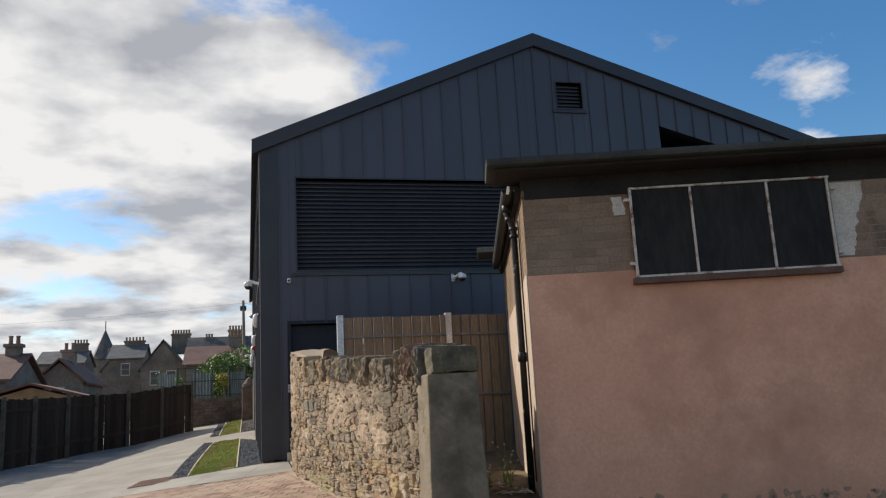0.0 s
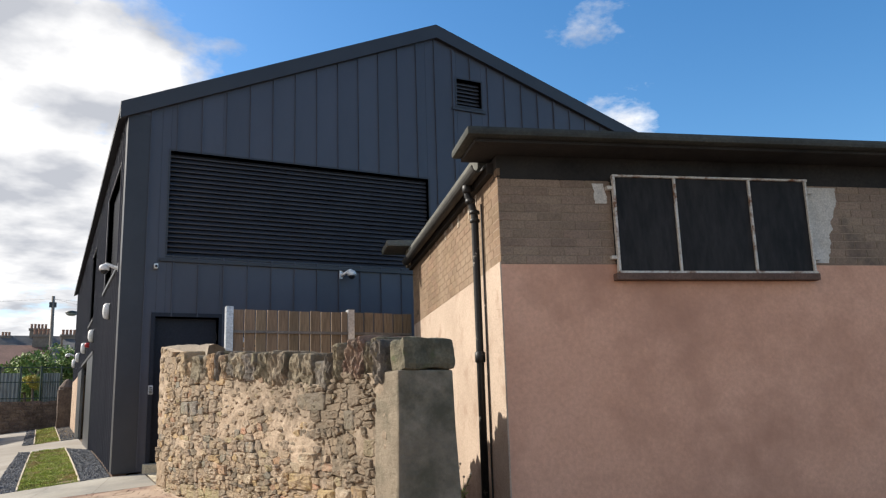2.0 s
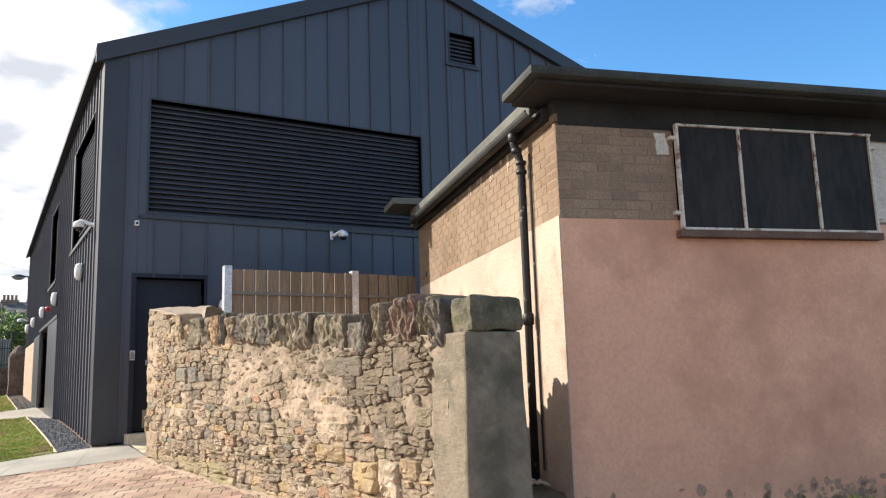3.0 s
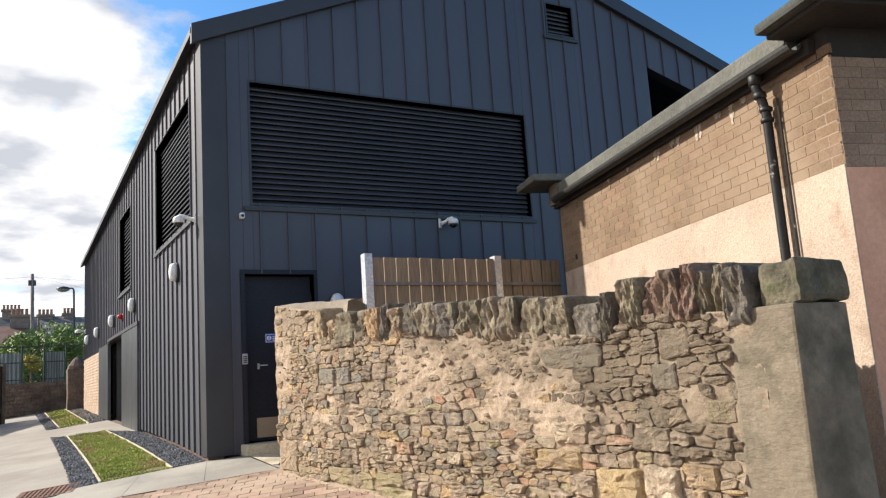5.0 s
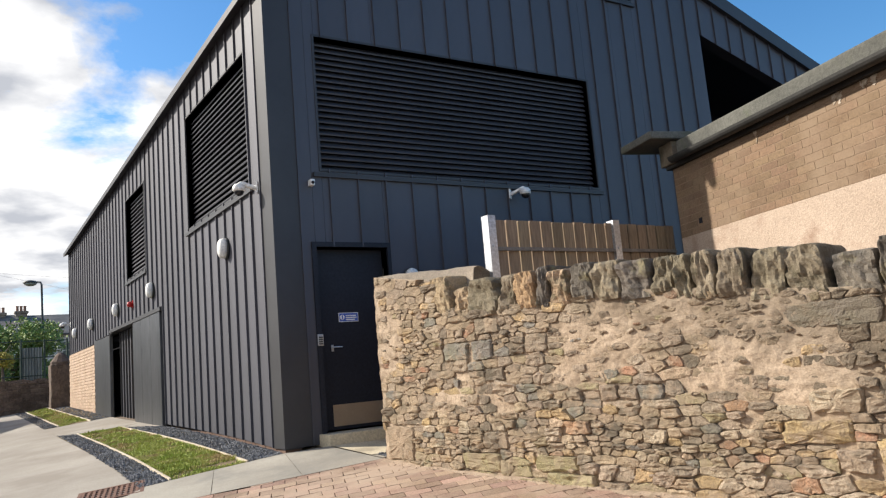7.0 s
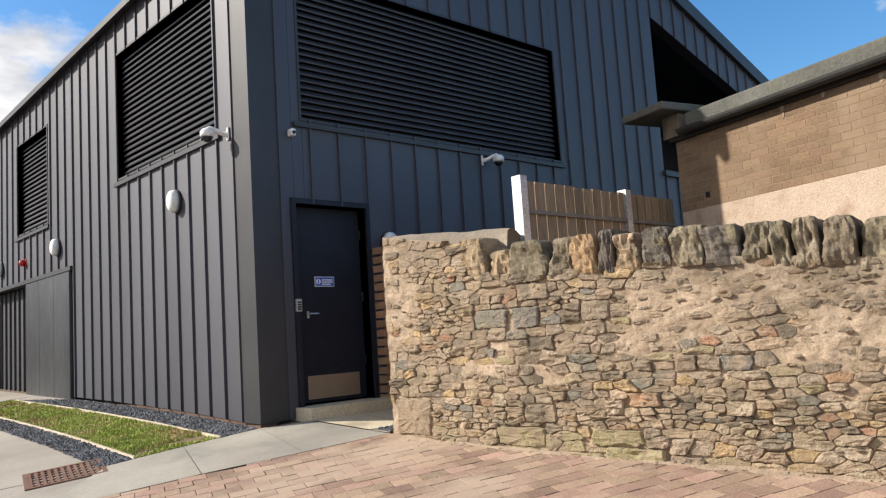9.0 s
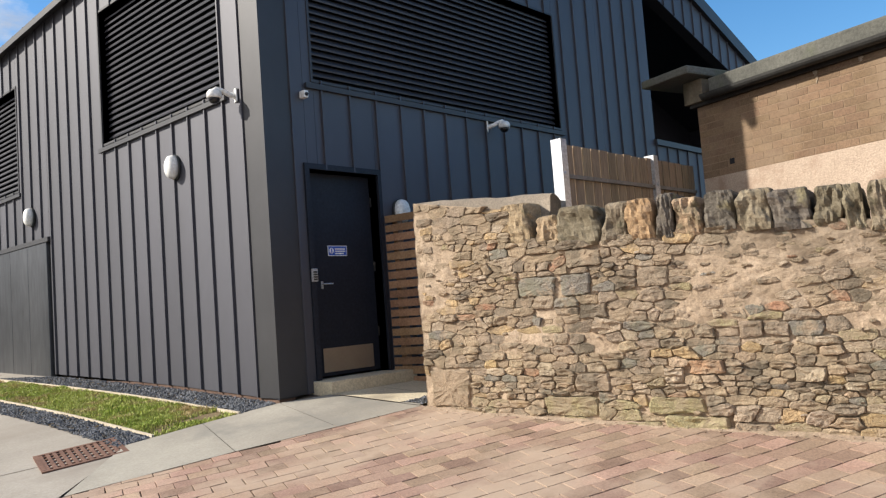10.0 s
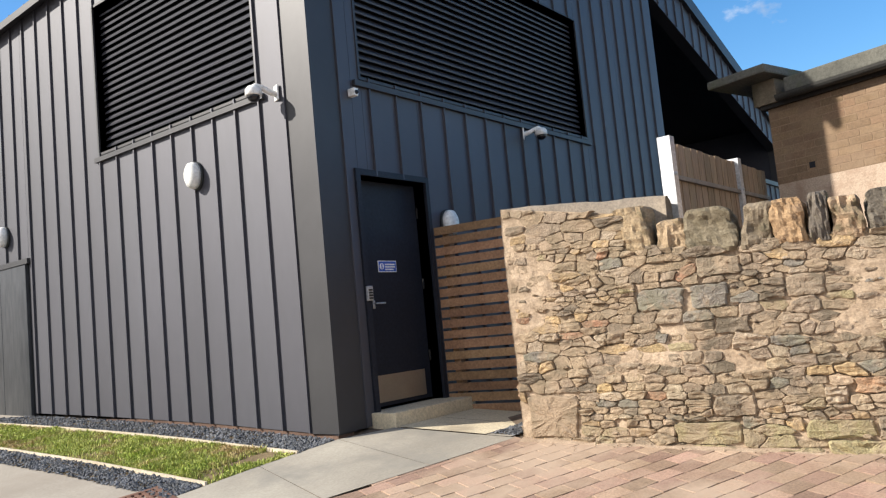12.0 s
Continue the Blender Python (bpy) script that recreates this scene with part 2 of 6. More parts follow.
FASCIA = surf("near black stained concrete", (0.014, 0.013, 0.013), (0.042, 0.037, 0.033), 1.6, 35, 0.92, 0, 0.4, 0.008, stain=(0.03, 0.028, 0.026), stain_scale=1.2, stain_at=(0.45, 0.65))
GUTTER_IRON = surf("sooty cast iron gutter", (0.022, 0.022, 0.021), (0.045, 0.043, 0.040), 3, 50, 0.65, 0.1, 0.3, 0.004)
IRON = surf("black painted cast iron", (0.014, 0.014, 0.015), (0.024, 0.023, 0.023), 4, 50, 0.5, 0.2, 0.3, 0.004, stain=(0.34, 0.31, 0.27), stain_scale=7, stain_at=(0.60, 0.66))
RUST_FRAME = surf("flaking white window steel", (0.50, 0.46, 0.40), (0.62, 0.58, 0.52), 5, 60, 0.8, 0, 0.4, 0.003, stain=(0.20, 0.09, 0.045), stain_scale=9, stain_at=(0.52, 0.64))
SILL = surf("stained brown sill", (0.10, 0.06, 0.045), (0.16, 0.10, 0.075), 3, 45, 0.9, 0, 0.4, 0.005)
DIRTY_PANE = surf("blackened wired glass", (0.016, 0.015, 0.015), (0.032, 0.029, 0.028), 2.5, 20, 0.6, 0, 0.1, 0.003, streak=0.25, spec=0.15)
WHITEWASH = surf("flaking whitewash", (0.48, 0.44, 0.38), (0.60, 0.56, 0.50), 5, 60, 0.95, 0, 0.4, 0.005)
POST_STONE = surf("dark weathered cement post", (0.175, 0.143, 0.103), (0.255, 0.212, 0.155), 2.4, 30, 0.95, 0, 0.35, 0.008, grain=0.16, stain=(0.095, 0.086, 0.058), stain_scale=2.6, stain_at=(0.47, 0.66), rock=9)
CAP_STONE = surf("mossy cap stone", (0.075, 0.07, 0.048), (0.16, 0.138, 0.092), 5, 45, 0.95, 0, 0.7, 0.015, stain=(0.07, 0.09, 0.035), stain_scale=4)
WALL_MORTAR = surf("sandy lime mortar", (0.375, 0.284, 0.200), (0.490, 0.380, 0.278), 2.2, 60, 0.97, 0, 0.5, 0.010, stain=(0.26, 0.195, 0.135), stain_scale=3.5, stain_at=(0.50, 0.64), rock=7, grime=(7.2, 8.9, (0.19, 0.153, 0.110)))
CAP_MORTAR = surf("grey lime capping", (0.225, 0.187, 0.146), (0.32, 0.268, 0.212), 2.2, 60, 0.97, 0, 0.4, 0.008, stain=(0.16, 0.13, 0.105), stain_scale=2.5, stain_at=(0.50, 0.66), rock=5)
def stone(name, lo, hi, stain, vary=0.16):
    return surf(name, lo, hi, 5, 70, 0.96, 0, 1.0, 0.016, vary=vary, stain=stain, stain_scale=5, stain_at=(0.44, 0.60), rock=13, spec=0.2, grain=0.34, smear=(0.42, 0.322, 0.230), smear_at=(0.50, 0.64), grime=(7.0, 8.6, (0.19, 0.153, 0.110)))


STONES = [
    stone("buff sandstone", (0.390, 0.296, 0.201), (0.522, 0.405, 0.282), (0.288, 0.229, 0.160)),
    stone("grey brown rubble", (0.322, 0.255, 0.186), (0.435, 0.348, 0.260), (0.232, 0.190, 0.140)),
    stone("yellow sandstone", (0.452, 0.322, 0.172), (0.554, 0.412, 0.237), (0.339, 0.251, 0.156)),
    stone("blue grey whinstone", (0.198, 0.179, 0.154), (0.277, 0.251, 0.215), (0.26, 0.243, 0.186)),
    stone("red sandstone", (0.395, 0.232, 0.144), (0.469, 0.292, 0.186), (0.328, 0.232, 0.158)),
    stone("pale sandstone", (0.452, 0.364, 0.262), (0.565, 0.469, 0.348), (0.350, 0.279, 0.198)),
    stone("algae green sandstone", (0.322, 0.278, 0.156), (0.429, 0.371, 0.220), (0.373, 0.301, 0.203)),
    stone("lichened dark sandstone", (0.220, 0.179, 0.132), (0.322, 0.264, 0.197), (0.169, 0.141, 0.105)),
]
COPING = surf("lichened coping stone", (0.175, 0.145, 0.10), (0.29, 0.245, 0.175), 6, 60, 0.96, 0, 0.9, 0.015, vary=0.22, stain=(0.10, 0.085, 0.055), stain_scale=6, stain_at=(0.5, 0.66), rock=9, spec=0.2)
COPING_TAN = surf("tan coping stone", (0.36, 0.265, 0.17), (0.47, 0.355, 0.235), 6, 60, 0.96, 0, 0.9, 0.015, vary=0.15, stain=(0.17, 0.14, 0.09), stain_scale=6, stain_at=(0.52, 0.66), rock=9, spec=0.2)
COPING_ORANGE = surf("orange coping stone", (0.33, 0.215, 0.125), (0.42, 0.285, 0.172), 6, 60, 0.96, 0, 0.9, 0.015, vary=0.1, stain=(0.16, 0.11, 0.08), stain_scale=5, stain_at=(0.54, 0.68), rock=9, spec=0.2)
COPING_DARK = surf("blackened coping stone", (0.10, 0.088, 0.075), (0.19, 0.165, 0.135), 7, 60, 0.96, 0, 0.9, 0.015, vary=0.2, stain=(0.24, 0.21, 0.13), stain_scale=7, stain_at=(0.54, 0.68), rock=9, spec=0.2)
COPING_RED = surf("red brown coping stone", (0.17, 0.115, 0.085), (0.27, 0.19, 0.14), 7, 60, 0.96, 0, 0.9, 0.015, vary=0.2, stain=(0.10, 0.085, 0.07), stain_scale=6, stain_at=(0.5, 0.64), rock=9, spec=0.2)
FENCE_WOOD = surf("larch board", (0.20, 0.145, 0.095), (0.29, 0.215, 0.14), 2.5, 40, 0.8, 0, 0.25, 0.003, vary=0.16, streak=0.12)
SLAT_WOOD = surf("red brown timber slat", (0.235, 0.135, 0.075), (0.33, 0.20, 0.115), 2.5, 40, 0.8, 0, 0.25, 0.003, vary=0.2)
GALV_DULL = surf("dull grey steel rail", (0.16, 0.15, 0.14), (0.24, 0.22, 0.2), 6, 40, 0.6, 0.4, 0.1, 0.002)
CANOPY = surf("dark weathered roof slab", (0.038, 0.041, 0.037), (0.075, 0.079, 0.07), 1.5, 35, 0.92, 0, 0.5, 0.01, stain=(0.035, 0.036, 0.03), stain_scale=1.3)
LIME = surf("thin lime run on brick", (0.34, 0.275, 0.205), (0.50, 0.43, 0.35), 14, 60, 0.95, 0, 0.4, 0.004, stain=(0.22, 0.155, 0.10), stain_scale=16, stain_at=(0.52, 0.60))
MOSS = surf("dark damp moss stain", (0.30, 0.20, 0.14), (0.40, 0.26, 0.185), 6, 45, 0.97, 0, 0.6, 0.01, stain=(0.10, 0.11, 0.04), stain_scale=9)
GALV = surf("galvanised steel", (0.50, 0.52, 0.55), (0.62, 0.64, 0.67), 8, 40, 0.42, 0.7, 0.06, 0.002)
# near black boards: the fence's backlit shade is put into their colour
DARK_FENCE = surf("dark fence with backlit shade in colour", (0.025, 0.019, 0.015), (0.045, 0.034, 0.027), 2, 30, 0.9, 0, 0.3, 0.004, vary=0.25, streak=0.2)
CONCRETE = surf("pale concrete paving", (0.285, 0.253, 0.212), (0.37, 0.333, 0.284), 0.7, 45, 0.9, 0, 0.25, 0.006, stain=(0.27, 0.235, 0.195), stain_scale=0.9, stain_at=(0.46, 0.66), grain=0.12)
FLAG = surf("grey stone flag", (0.31, 0.28, 0.235), (0.41, 0.375, 0.315), 0.9, 45, 0.85, 0, 0.25, 0.006, vary=0.1, stain=(0.245, 0.23, 0.20), stain_scale=1.0, stain_at=(0.48, 0.66), grain=0.12)
CREAM_SLAB = surf("cream paving slab", (0.55, 0.47, 0.33), (0.63, 0.55, 0.40), 1.1, 45, 0.9, 0, 0.2, 0.004, stain=(0.40, 0.34, 0.25), stain_scale=1.4)
PAVER = surf("red brick paver", (0.280, 0.188, 0.136), (0.375, 0.262, 0.194), 1.3, 60, 0.93, 0, 0.5, 0.006, vary=0.30, stain=(0.43, 0.325, 0.245), stain_scale=1.1, stain_at=(0.45, 0.64), spec=0.2)
PAVER_MASS = surf("red brick pavers", (0.280, 0.188, 0.136), (0.375, 0.262, 0.194), 1.3, 60, 0.93, 0, 0.5, 0.006, vary=0.30, stain=(0.43, 0.325, 0.245), stain_scale=1.1, stain_at=(0.45, 0.64), spec=0.2, island=True)
SAND = surf("dark jointing sand", (0.11, 0.08, 0.058), (0.19, 0.14, 0.10), 2, 60, 0.98, 0, 0.4, 0.006)
FOOT_SAND = surf("pale blown sand", (0.30, 0.22, 0.155), (0.42, 0.32, 0.235), 5, 70, 0.98, 0, 0.6, 0.008, stain=(0.20, 0.16, 0.10), stain_scale=6)
GRAVEL = surf("blue grey slate chippings", (0.075, 0.08, 0.09), (0.13, 0.135, 0.15), 3, 30, 0.8, 0, 0.2, 0.004, vary=0.5, island=True)
SOIL = surf("thin brown soil", (0.12, 0.085, 0.045), (0.19, 0.14, 0.075), 3, 40, 0.98, 0, 0.7, 0.012)
GRASS = surf("rough grass", (0.27, 0.345, 0.05), (0.42, 0.455, 0.125), 1.6, 20, 0.75, 0, 0, vary=0.4, stain=(0.46, 0.35, 0.17), stain_scale=2.6, stain_at=(0.50, 0.62), island=True)
PLINTH_BRICK = surf("pale tan brick", (0.44, 0.32, 0.23), (0.53, 0.40, 0.30), 2, 40, 0.92, 0, 0.3, 0.004, vary=0.1)
EDGING = surf("pale timber edging", (0.52, 0.44, 0.33), (0.62, 0.54, 0.42), 3, 40, 0.85, 0, 0.2, 0.003)
GRATE = surf("rusty cast drain", (0.14, 0.075, 0.055), (0.22, 0.12, 0.085), 5, 60, 0.85, 0.2, 0.4, 0.005)
FAR_STONE = surf("dark rubble wall", (0.10, 0.075, 0.06), (0.19, 0.145, 0.115), 3, 14, 0.95, 0, 0.8, 0.03, vary=0.15)
LEAF = surf("hedge leaves", (0.12, 0.19, 0.04), (0.24, 0.31, 0.075), 1.5, 8, 0.7, 0, 0, vary=0.45, island=True)
YELLOW_LEAF = surf("yellow flowering shrub", (0.34, 0.28, 0.04), (0.44, 0.37, 0.06), 1.5, 8, 0.7, 0, 0, vary=0.3, island=True)
BARK = surf("grey bark", (0.10, 0.08, 0.06), (0.16, 0.13, 0.10), 4, 30, 0.95, 0, 0.6, 0.02)
SLATE = surf("grey roof slate", (0.075, 0.075, 0.077), (0.13, 0.127, 0.124), 0.8, 6, 0.75, 0, 0.3, 0.03, stain=(0.20, 0.15, 0.12), stain_scale=0.5)
PANTILE = surf("brown red pantile", (0.13, 0.067, 0.05), (0.19, 0.10, 0.075), 0.8, 6, 0.85, 0, 0.4, 0.03)
HOUSE_STONE = surf("weathered house stone", (0.155, 0.128, 0.10), (0.25, 0.207, 0.165), 0.6, 5, 0.95, 0, 0.4, 0.03)
HOUSE_RENDER = surf("pale harled wall", (0.50, 0.46, 0.40), (0.60, 0.56, 0.50), 0.5, 6, 0.95, 0, 0.3, 0.02)
POT = surf("clay chimney pot", (0.24, 0.13, 0.09), (0.34, 0.20, 0.14), 2, 12, 0.9, 0, 0.2, 0.01)
POLE_WOOD = surf("weathered pole timber", (0.20, 0.17, 0.14), (0.28, 0.25, 0.21), 2, 20, 0.9, 0, 0.3, 0.01, streak=0.1)
LAMP_METAL = plain("dark lamp column paint", (0.05, 0.055, 0.055), 0.5, 0.3)
GREEN_MESH = plain("green fence wire", (0.035, 0.065, 0.05), 0.6)
SHEETING = surf("grey corrugated sheet", (0.22, 0.25, 0.24), (0.32, 0.35, 0.34), 1, 8, 0.7, 0.2, 0.2, 0.01, streak=0.2)
PANE = plain("dark window pane", (0.03, 0.035, 0.04), 0.1)


# ---- mesh helpers ----
def part(name, bm, material, parent=None, label="", smooth=False):
    """Links a bmesh as one mesh object, under a thing or a part."""
    me = bpy.data.meshes.new(name)
    if smooth:
        for f in bm.faces:
            f.smooth = True
    bm.normal_update()
    bm.to_mesh(me)
    bm.free()
    me.materials.append(material)
    o = new(name, me)
    if parent is not None:
        o.parent = parent
    if label:
        tagged(o, label)
    return o


def thing(name, at, label, category, group="", kind=""):
    e = new(name)
    e.location = at
    e.empty_display_size = 0.1
    bpy.context.view_layer.update()
    return tagged(e, label, category, group, kind)


def adopt(parent, o):
    """Parents o, whose mesh lies in world coordinates, under an Empty that stands elsewhere."""
    o.parent = parent
    o.matrix_parent_inverse = Matrix.Translation(-parent.location)
    return o


def wpart(name, bm, material, parent, label="", smooth=False):
    return adopt(parent, part(name, bm, material, None, label, smooth)) if parent.type == "EMPTY" else part(name, bm, material, parent, label, smooth)


def prism(bm, ring, off):
    """A closed prism: a polygon ring and its copy moved by off."""
    a = [bm.verts.new(p) for p in ring]
    b = [bm.verts.new(Vector(p) + Vector(off)) for p in ring]
    n = len(a)
    bm.faces.new(a)
    bm.faces.new(b[::-1])
    for i in range(n):
        bm.faces.new((a[i], b[i], b[(i + 1) % n], a[(i + 1) % n]))
    return a + b


def box(bm, x0, x1, y0, y1, z0, z1, bevel=0.0):
    v = prism(bm, [(x0, y0, z0), (x1, y0, z0), (x1, y1, z0), (x0, y1, z0)], (0, 0, z1 - z0))
    if bevel:
        es = list({e for q in v for e in q.link_edges})
        bmesh.ops.bevel(bm, geom=es, offset=bevel, segments=2, affect="EDGES", profile=0.6)
    return v


def fbox(bm, o, ux, uy, a0, a1, b0, b1, z0, z1, bevel=0.0):
    """A box along the plan directions ux, uy from the point o."""
    q = lambda a, b, z: (o[0] + ux[0] * a + uy[0] * b, o[1] + ux[1] * a + uy[1] * b, z)
    v = prism(bm, [q(a0, b0, z0), q(a1, b0, z0), q(a1, b1, z0), q(a0, b1, z0)], (0, 0, z1 - z0))
    if bevel:
        es = list({e for p in v for e in p.link_edges})
        bmesh.ops.bevel(bm, geom=es, offset=bevel, segments=2, affect="EDGES", profile=0.6)
    return v


def tube(bm, pts, r, n=10):
    """A round tube through points, with a radius or a radius for each."""
    rs = r if isinstance(r, (list, tuple)) else [r] * len(pts)
    rings = []
    for i, p in enumerate(pts):
        d = (Vector(pts[min(i + 1, len(pts) - 1)]) - Vector(pts[max(i - 1, 0)])).normalized()
        x = d.orthogonal().normalized() if abs(d.z) < 0.99 else Vector((1, 0, 0))
        y = d.cross(x).normalized()
        x = y.cross(d)
        rings.append([bm.verts.new(Vector(p) + (x * math.cos(k * math.tau / n) + y * math.sin(k * math.tau / n)) * rs[i]) for k in range(n)])
    for a, b in zip(rings, rings[1:]):
        best = min(range(n), key=lambda s: sum((a[k].co - b[(k + s) % n].co).length for k in range(n)))
        for k in range(n):
            bm.faces.new((a[k], a[(k + 1) % n], b[(k + 1 + best) % n], b[(k + best) % n]))
    bm.faces.new(rings[0][::-1])
    bm.faces.new(rings[-1])


def lathe(bm, prof, m, n=20):
    """Turns (radius, height) pairs about the local z of the pose m."""
    rings = [[bm.verts.new(m @ Vector((r * math.cos(k * math.tau / n), r * math.sin(k * math.tau / n), h))) for k in range(n)] for r, h in prof]
    for a, b in zip(rings, rings[1:]):
        for k in range(n):
            bm.faces.new((a[k], a[(k + 1) % n], b[(k + 1) % n], b[k]))
    bm.faces.new(rings[0][::-1])
    bm.faces.new(rings[-1])


def lerp(v, xs, ys):
    return float(np.interp(v, xs, ys))


def gz(x, y):
    """Height of the ground: it falls towards the walker and to the west."""
    return -1.008 + 0.12 * max(-4.0, min(lerp(y, [12.2, 12.7], [2.5, 0.45]), x)) + lerp(y, [-2, 6, 12, 14, 16, 18, 20, 24, 33, 60, 400], [0.168, 0.408, 0.816, 0.945, 1.06, 1.14, 1.20, 1.31, 1.68, 2.2, 2.2])


def sheet(name, corners, lift, material, step=0.5, parent=None, label=""):
    """A paved sheet over a quadrilateral of the plan that follows the ground."""
    bm = bmesh.new()
    (a, b, c, d) = [Vector((*q, 0)) for q in corners]
    nu = max(1, int(max((b - a).length, (c - d).length) / step))
    nv = max(1, int(max((d - a).length, (c - b).length) / step))
    g = []
    for j in range(nv + 1):
        v = j / nv
        row = []
        for i in range(nu + 1):
            u = i / nu
            p = a.lerp(b, u).lerp(d.lerp(c, u), v)
            row.append(bm.verts.new((p.x, p.y, gz(p.x, p.y) + lift)))
        g.append(row)
    for j in range(nv):
        for i in range(nu):
            bm.faces.new((g[j][i], g[j][i + 1], g[j + 1][i + 1], g[j + 1][i]))
    return part(name, bm, material, parent, label)


# ---- ground ----
def build_ground():
    bm = bmesh.new()
    xs = [-600, -250, -120, -60, -30, -20, -14] + [-10 + 0.75 * i for i in range(20)] + [5, 7, 10, 16, 30, 60, 120, 250, 600]
    ys = [-300, -120, -50, -20, -8] + [-4 + 0.75 * i for i in range(52)] + [36, 40, 50, 70, 110, 200, 400, 900]
    g = [[bm.verts.new((x, y, gz(x, y) - 0.02)) for x in xs] for y in ys]
    for j in range(len(ys) - 1):
        for i in range(len(xs) - 1):
            bm.faces.new((g[j][i], g[j][i + 1], g[j + 1][i + 1], g[j + 1][i]))
    tagged(part("ground", bm, SAND), "sandy dark ground under paving and yards", "ground", kind="structure")


build_ground()
tagged(sheet("road", [(-1.55, 14.2), (-12, 17.6), (-12, 40), (-1.20, 33.4)], -0.006, CONCRETE), "pale concrete lane between fence and building", "road", kind="structure")
tagged(sheet("pavement_1", [(-12, 16.3), (-2.5, 13.30), (-1.5, 14.17), (-12, 17.6)], -0.007, CONCRETE), "pale concrete apron with hairline cracks", "pavement", kind="structure")

# ---- the dark clad building ----
B_END = 31.2
EAVE, RIDGE_X, RIDGE, RIGHT_X, RIGHT_Z = 5.84, 5.63, 8.34, 16.5, 4.85
EAVE_FALL = 0.036      # the long eave drops a little along the wall
building = thing("clad_building", (0, 14, 0), "dark anthracite zinc clad gabled building with louvres", "building")


def roof_z(x):
    return lerp(x, [0, RIDGE_X, RIGHT_X], [EAVE, RIDGE, RIGHT_Z]) - 0.10


def cells(breaks, holes, low, top):
    """Splits a wall into upright cells round its holes; yields a0, a1 and the four corner heights."""
    cuts = sorted(set([round(b, 3) for b in breaks] + [round(v, 3) for h in holes for v in h[:2]]))
    for a0, a1 in zip(cuts, cuts[1:]):
        if a1 - a0 < 0.004:
            continue
        mid = (a0 + a1) / 2
        zs = [(low(a0), low(a1))]
        spans = []
        for h0, h1, zb, zt in sorted((h for h in holes if h[0] < mid < h[1]), key=lambda h: h[2](mid)):
            spans.append((zs[0], (zb(a0), zb(a1))))
            zs = [(zt(a0), zt(a1))]
        spans.append((zs[0], (top(a0), top(a1))))
        for (l0, l1), (t0, t1) in spans:
            if t0 - l0 > 0.03 or t1 - l1 > 0.03:
                yield a0, a1, l0, l1, t0, t1


K = lambda v: (lambda x: v)
SEAMS_F = [0.0, 0.34] + [0.76 + 0.4035 * i for i in range(0, 39)] + [RIGHT_X]
diag = lambda x: 6.43 - 0.285 * (x - 8.40)
FRONT_HOLES = [(0.52, 1.51, K(-0.3), K(2.36)), (0.66, 5.40, K(3.36), K(5.13)), (6.09, 6.66, K(6.75), K(7.32)), (8.40, 15.6, K(3.50), diag)]
SEAMS_S = [14.0] + [14.35 + 0.372 * i for i in range(0, 46)] + [B_END]
SEAMS_S = [s for s in SEAMS_S if s < B_END - 0.1] + [B_END]
SIDE_HOLES = [(14.76, 17.72, K(3.30), K(5.12)), (20.85, 22.62, K(3.16), K(4.85)), (19.68, 24.5, K(0.0), K(2.22)), (24.5, 26.65, K(0.0), K(2.20)), (26.65, B_END, K(0.0), K(2.12))]


def rect_panel(bm, fr, a0, a1, l0, l1, t0, t1, rib):
    """One cladding tray: a thin plate with a standing seam along its left edge. fr(a, out, z) gives the place."""
    v = prism(bm, [fr(a0 + 0.002, 0.0, l0), fr(a1 - 0.002, 0.0, l1), fr(a1 - 0.002, 0.0, t1), fr(a0 + 0.002, 0.0, t0)], Vector(fr(0, 0.008, 0)) - Vector(fr(0, 0, 0)))
    if rib:
        prism(bm, [fr(a0 - 0.009, 0.0, l0), fr(a0 + 0.009, 0.0, l0), fr(a0 + 0.009, 0.0, t0), fr(a0 - 0.009, 0.0, t0)], Vector(fr(0, 0.036, 0)) - Vector(fr(0, 0, 0)))


def clad_wall(name, seams, holes, low, top, fr, label):
    bm = bmesh.new()
    out = Vector(fr(0, -0.22, 0)) - Vector(fr(0, 0, 0))
    for a0, a1, l0, l1, t0, t1 in cells(seams, holes, low, top):
        prism(bm, [fr(a0, -0.003, l0), fr(a1, -0.003, l1), fr(a1, -0.003, t1), fr(a0, -0.003, t0)], out)
    bmesh.ops.remove_doubles(bm, verts=bm.verts[:], dist=0.0008)
    w = wpart("wall", bm, CLAD_TRIM, building, label)
    for a0, a1, l0, l1, t0, t1 in cells(seams, holes, low, top):
        b = bmesh.new()
        rect_panel(b, fr, a0, a1, l0, l1, t0, t1, any(abs(a0 - s) < 0.005 for s in seams[1:]))
        p = part("panel", b, CLAD)
        p.parent = w
    return w


FR = lambda a, o, z: (a, 14.0 - o, z)
FS = lambda a, o, z: (-o, a, z)
wall_front = clad_wall("front", SEAMS_F, FRONT_HOLES, lambda x: -0.02, roof_z, FR, "shaded dark zinc gable wall with standing seams")
wall_side = clad_wall("side", SEAMS_S, SIDE_HOLES, lambda y: gz(0, y) + 0.03, lambda y: EAVE - 0.03 - EAVE_FALL * (y - 14), FS, "sunlit dark zinc long wall with standing seams")


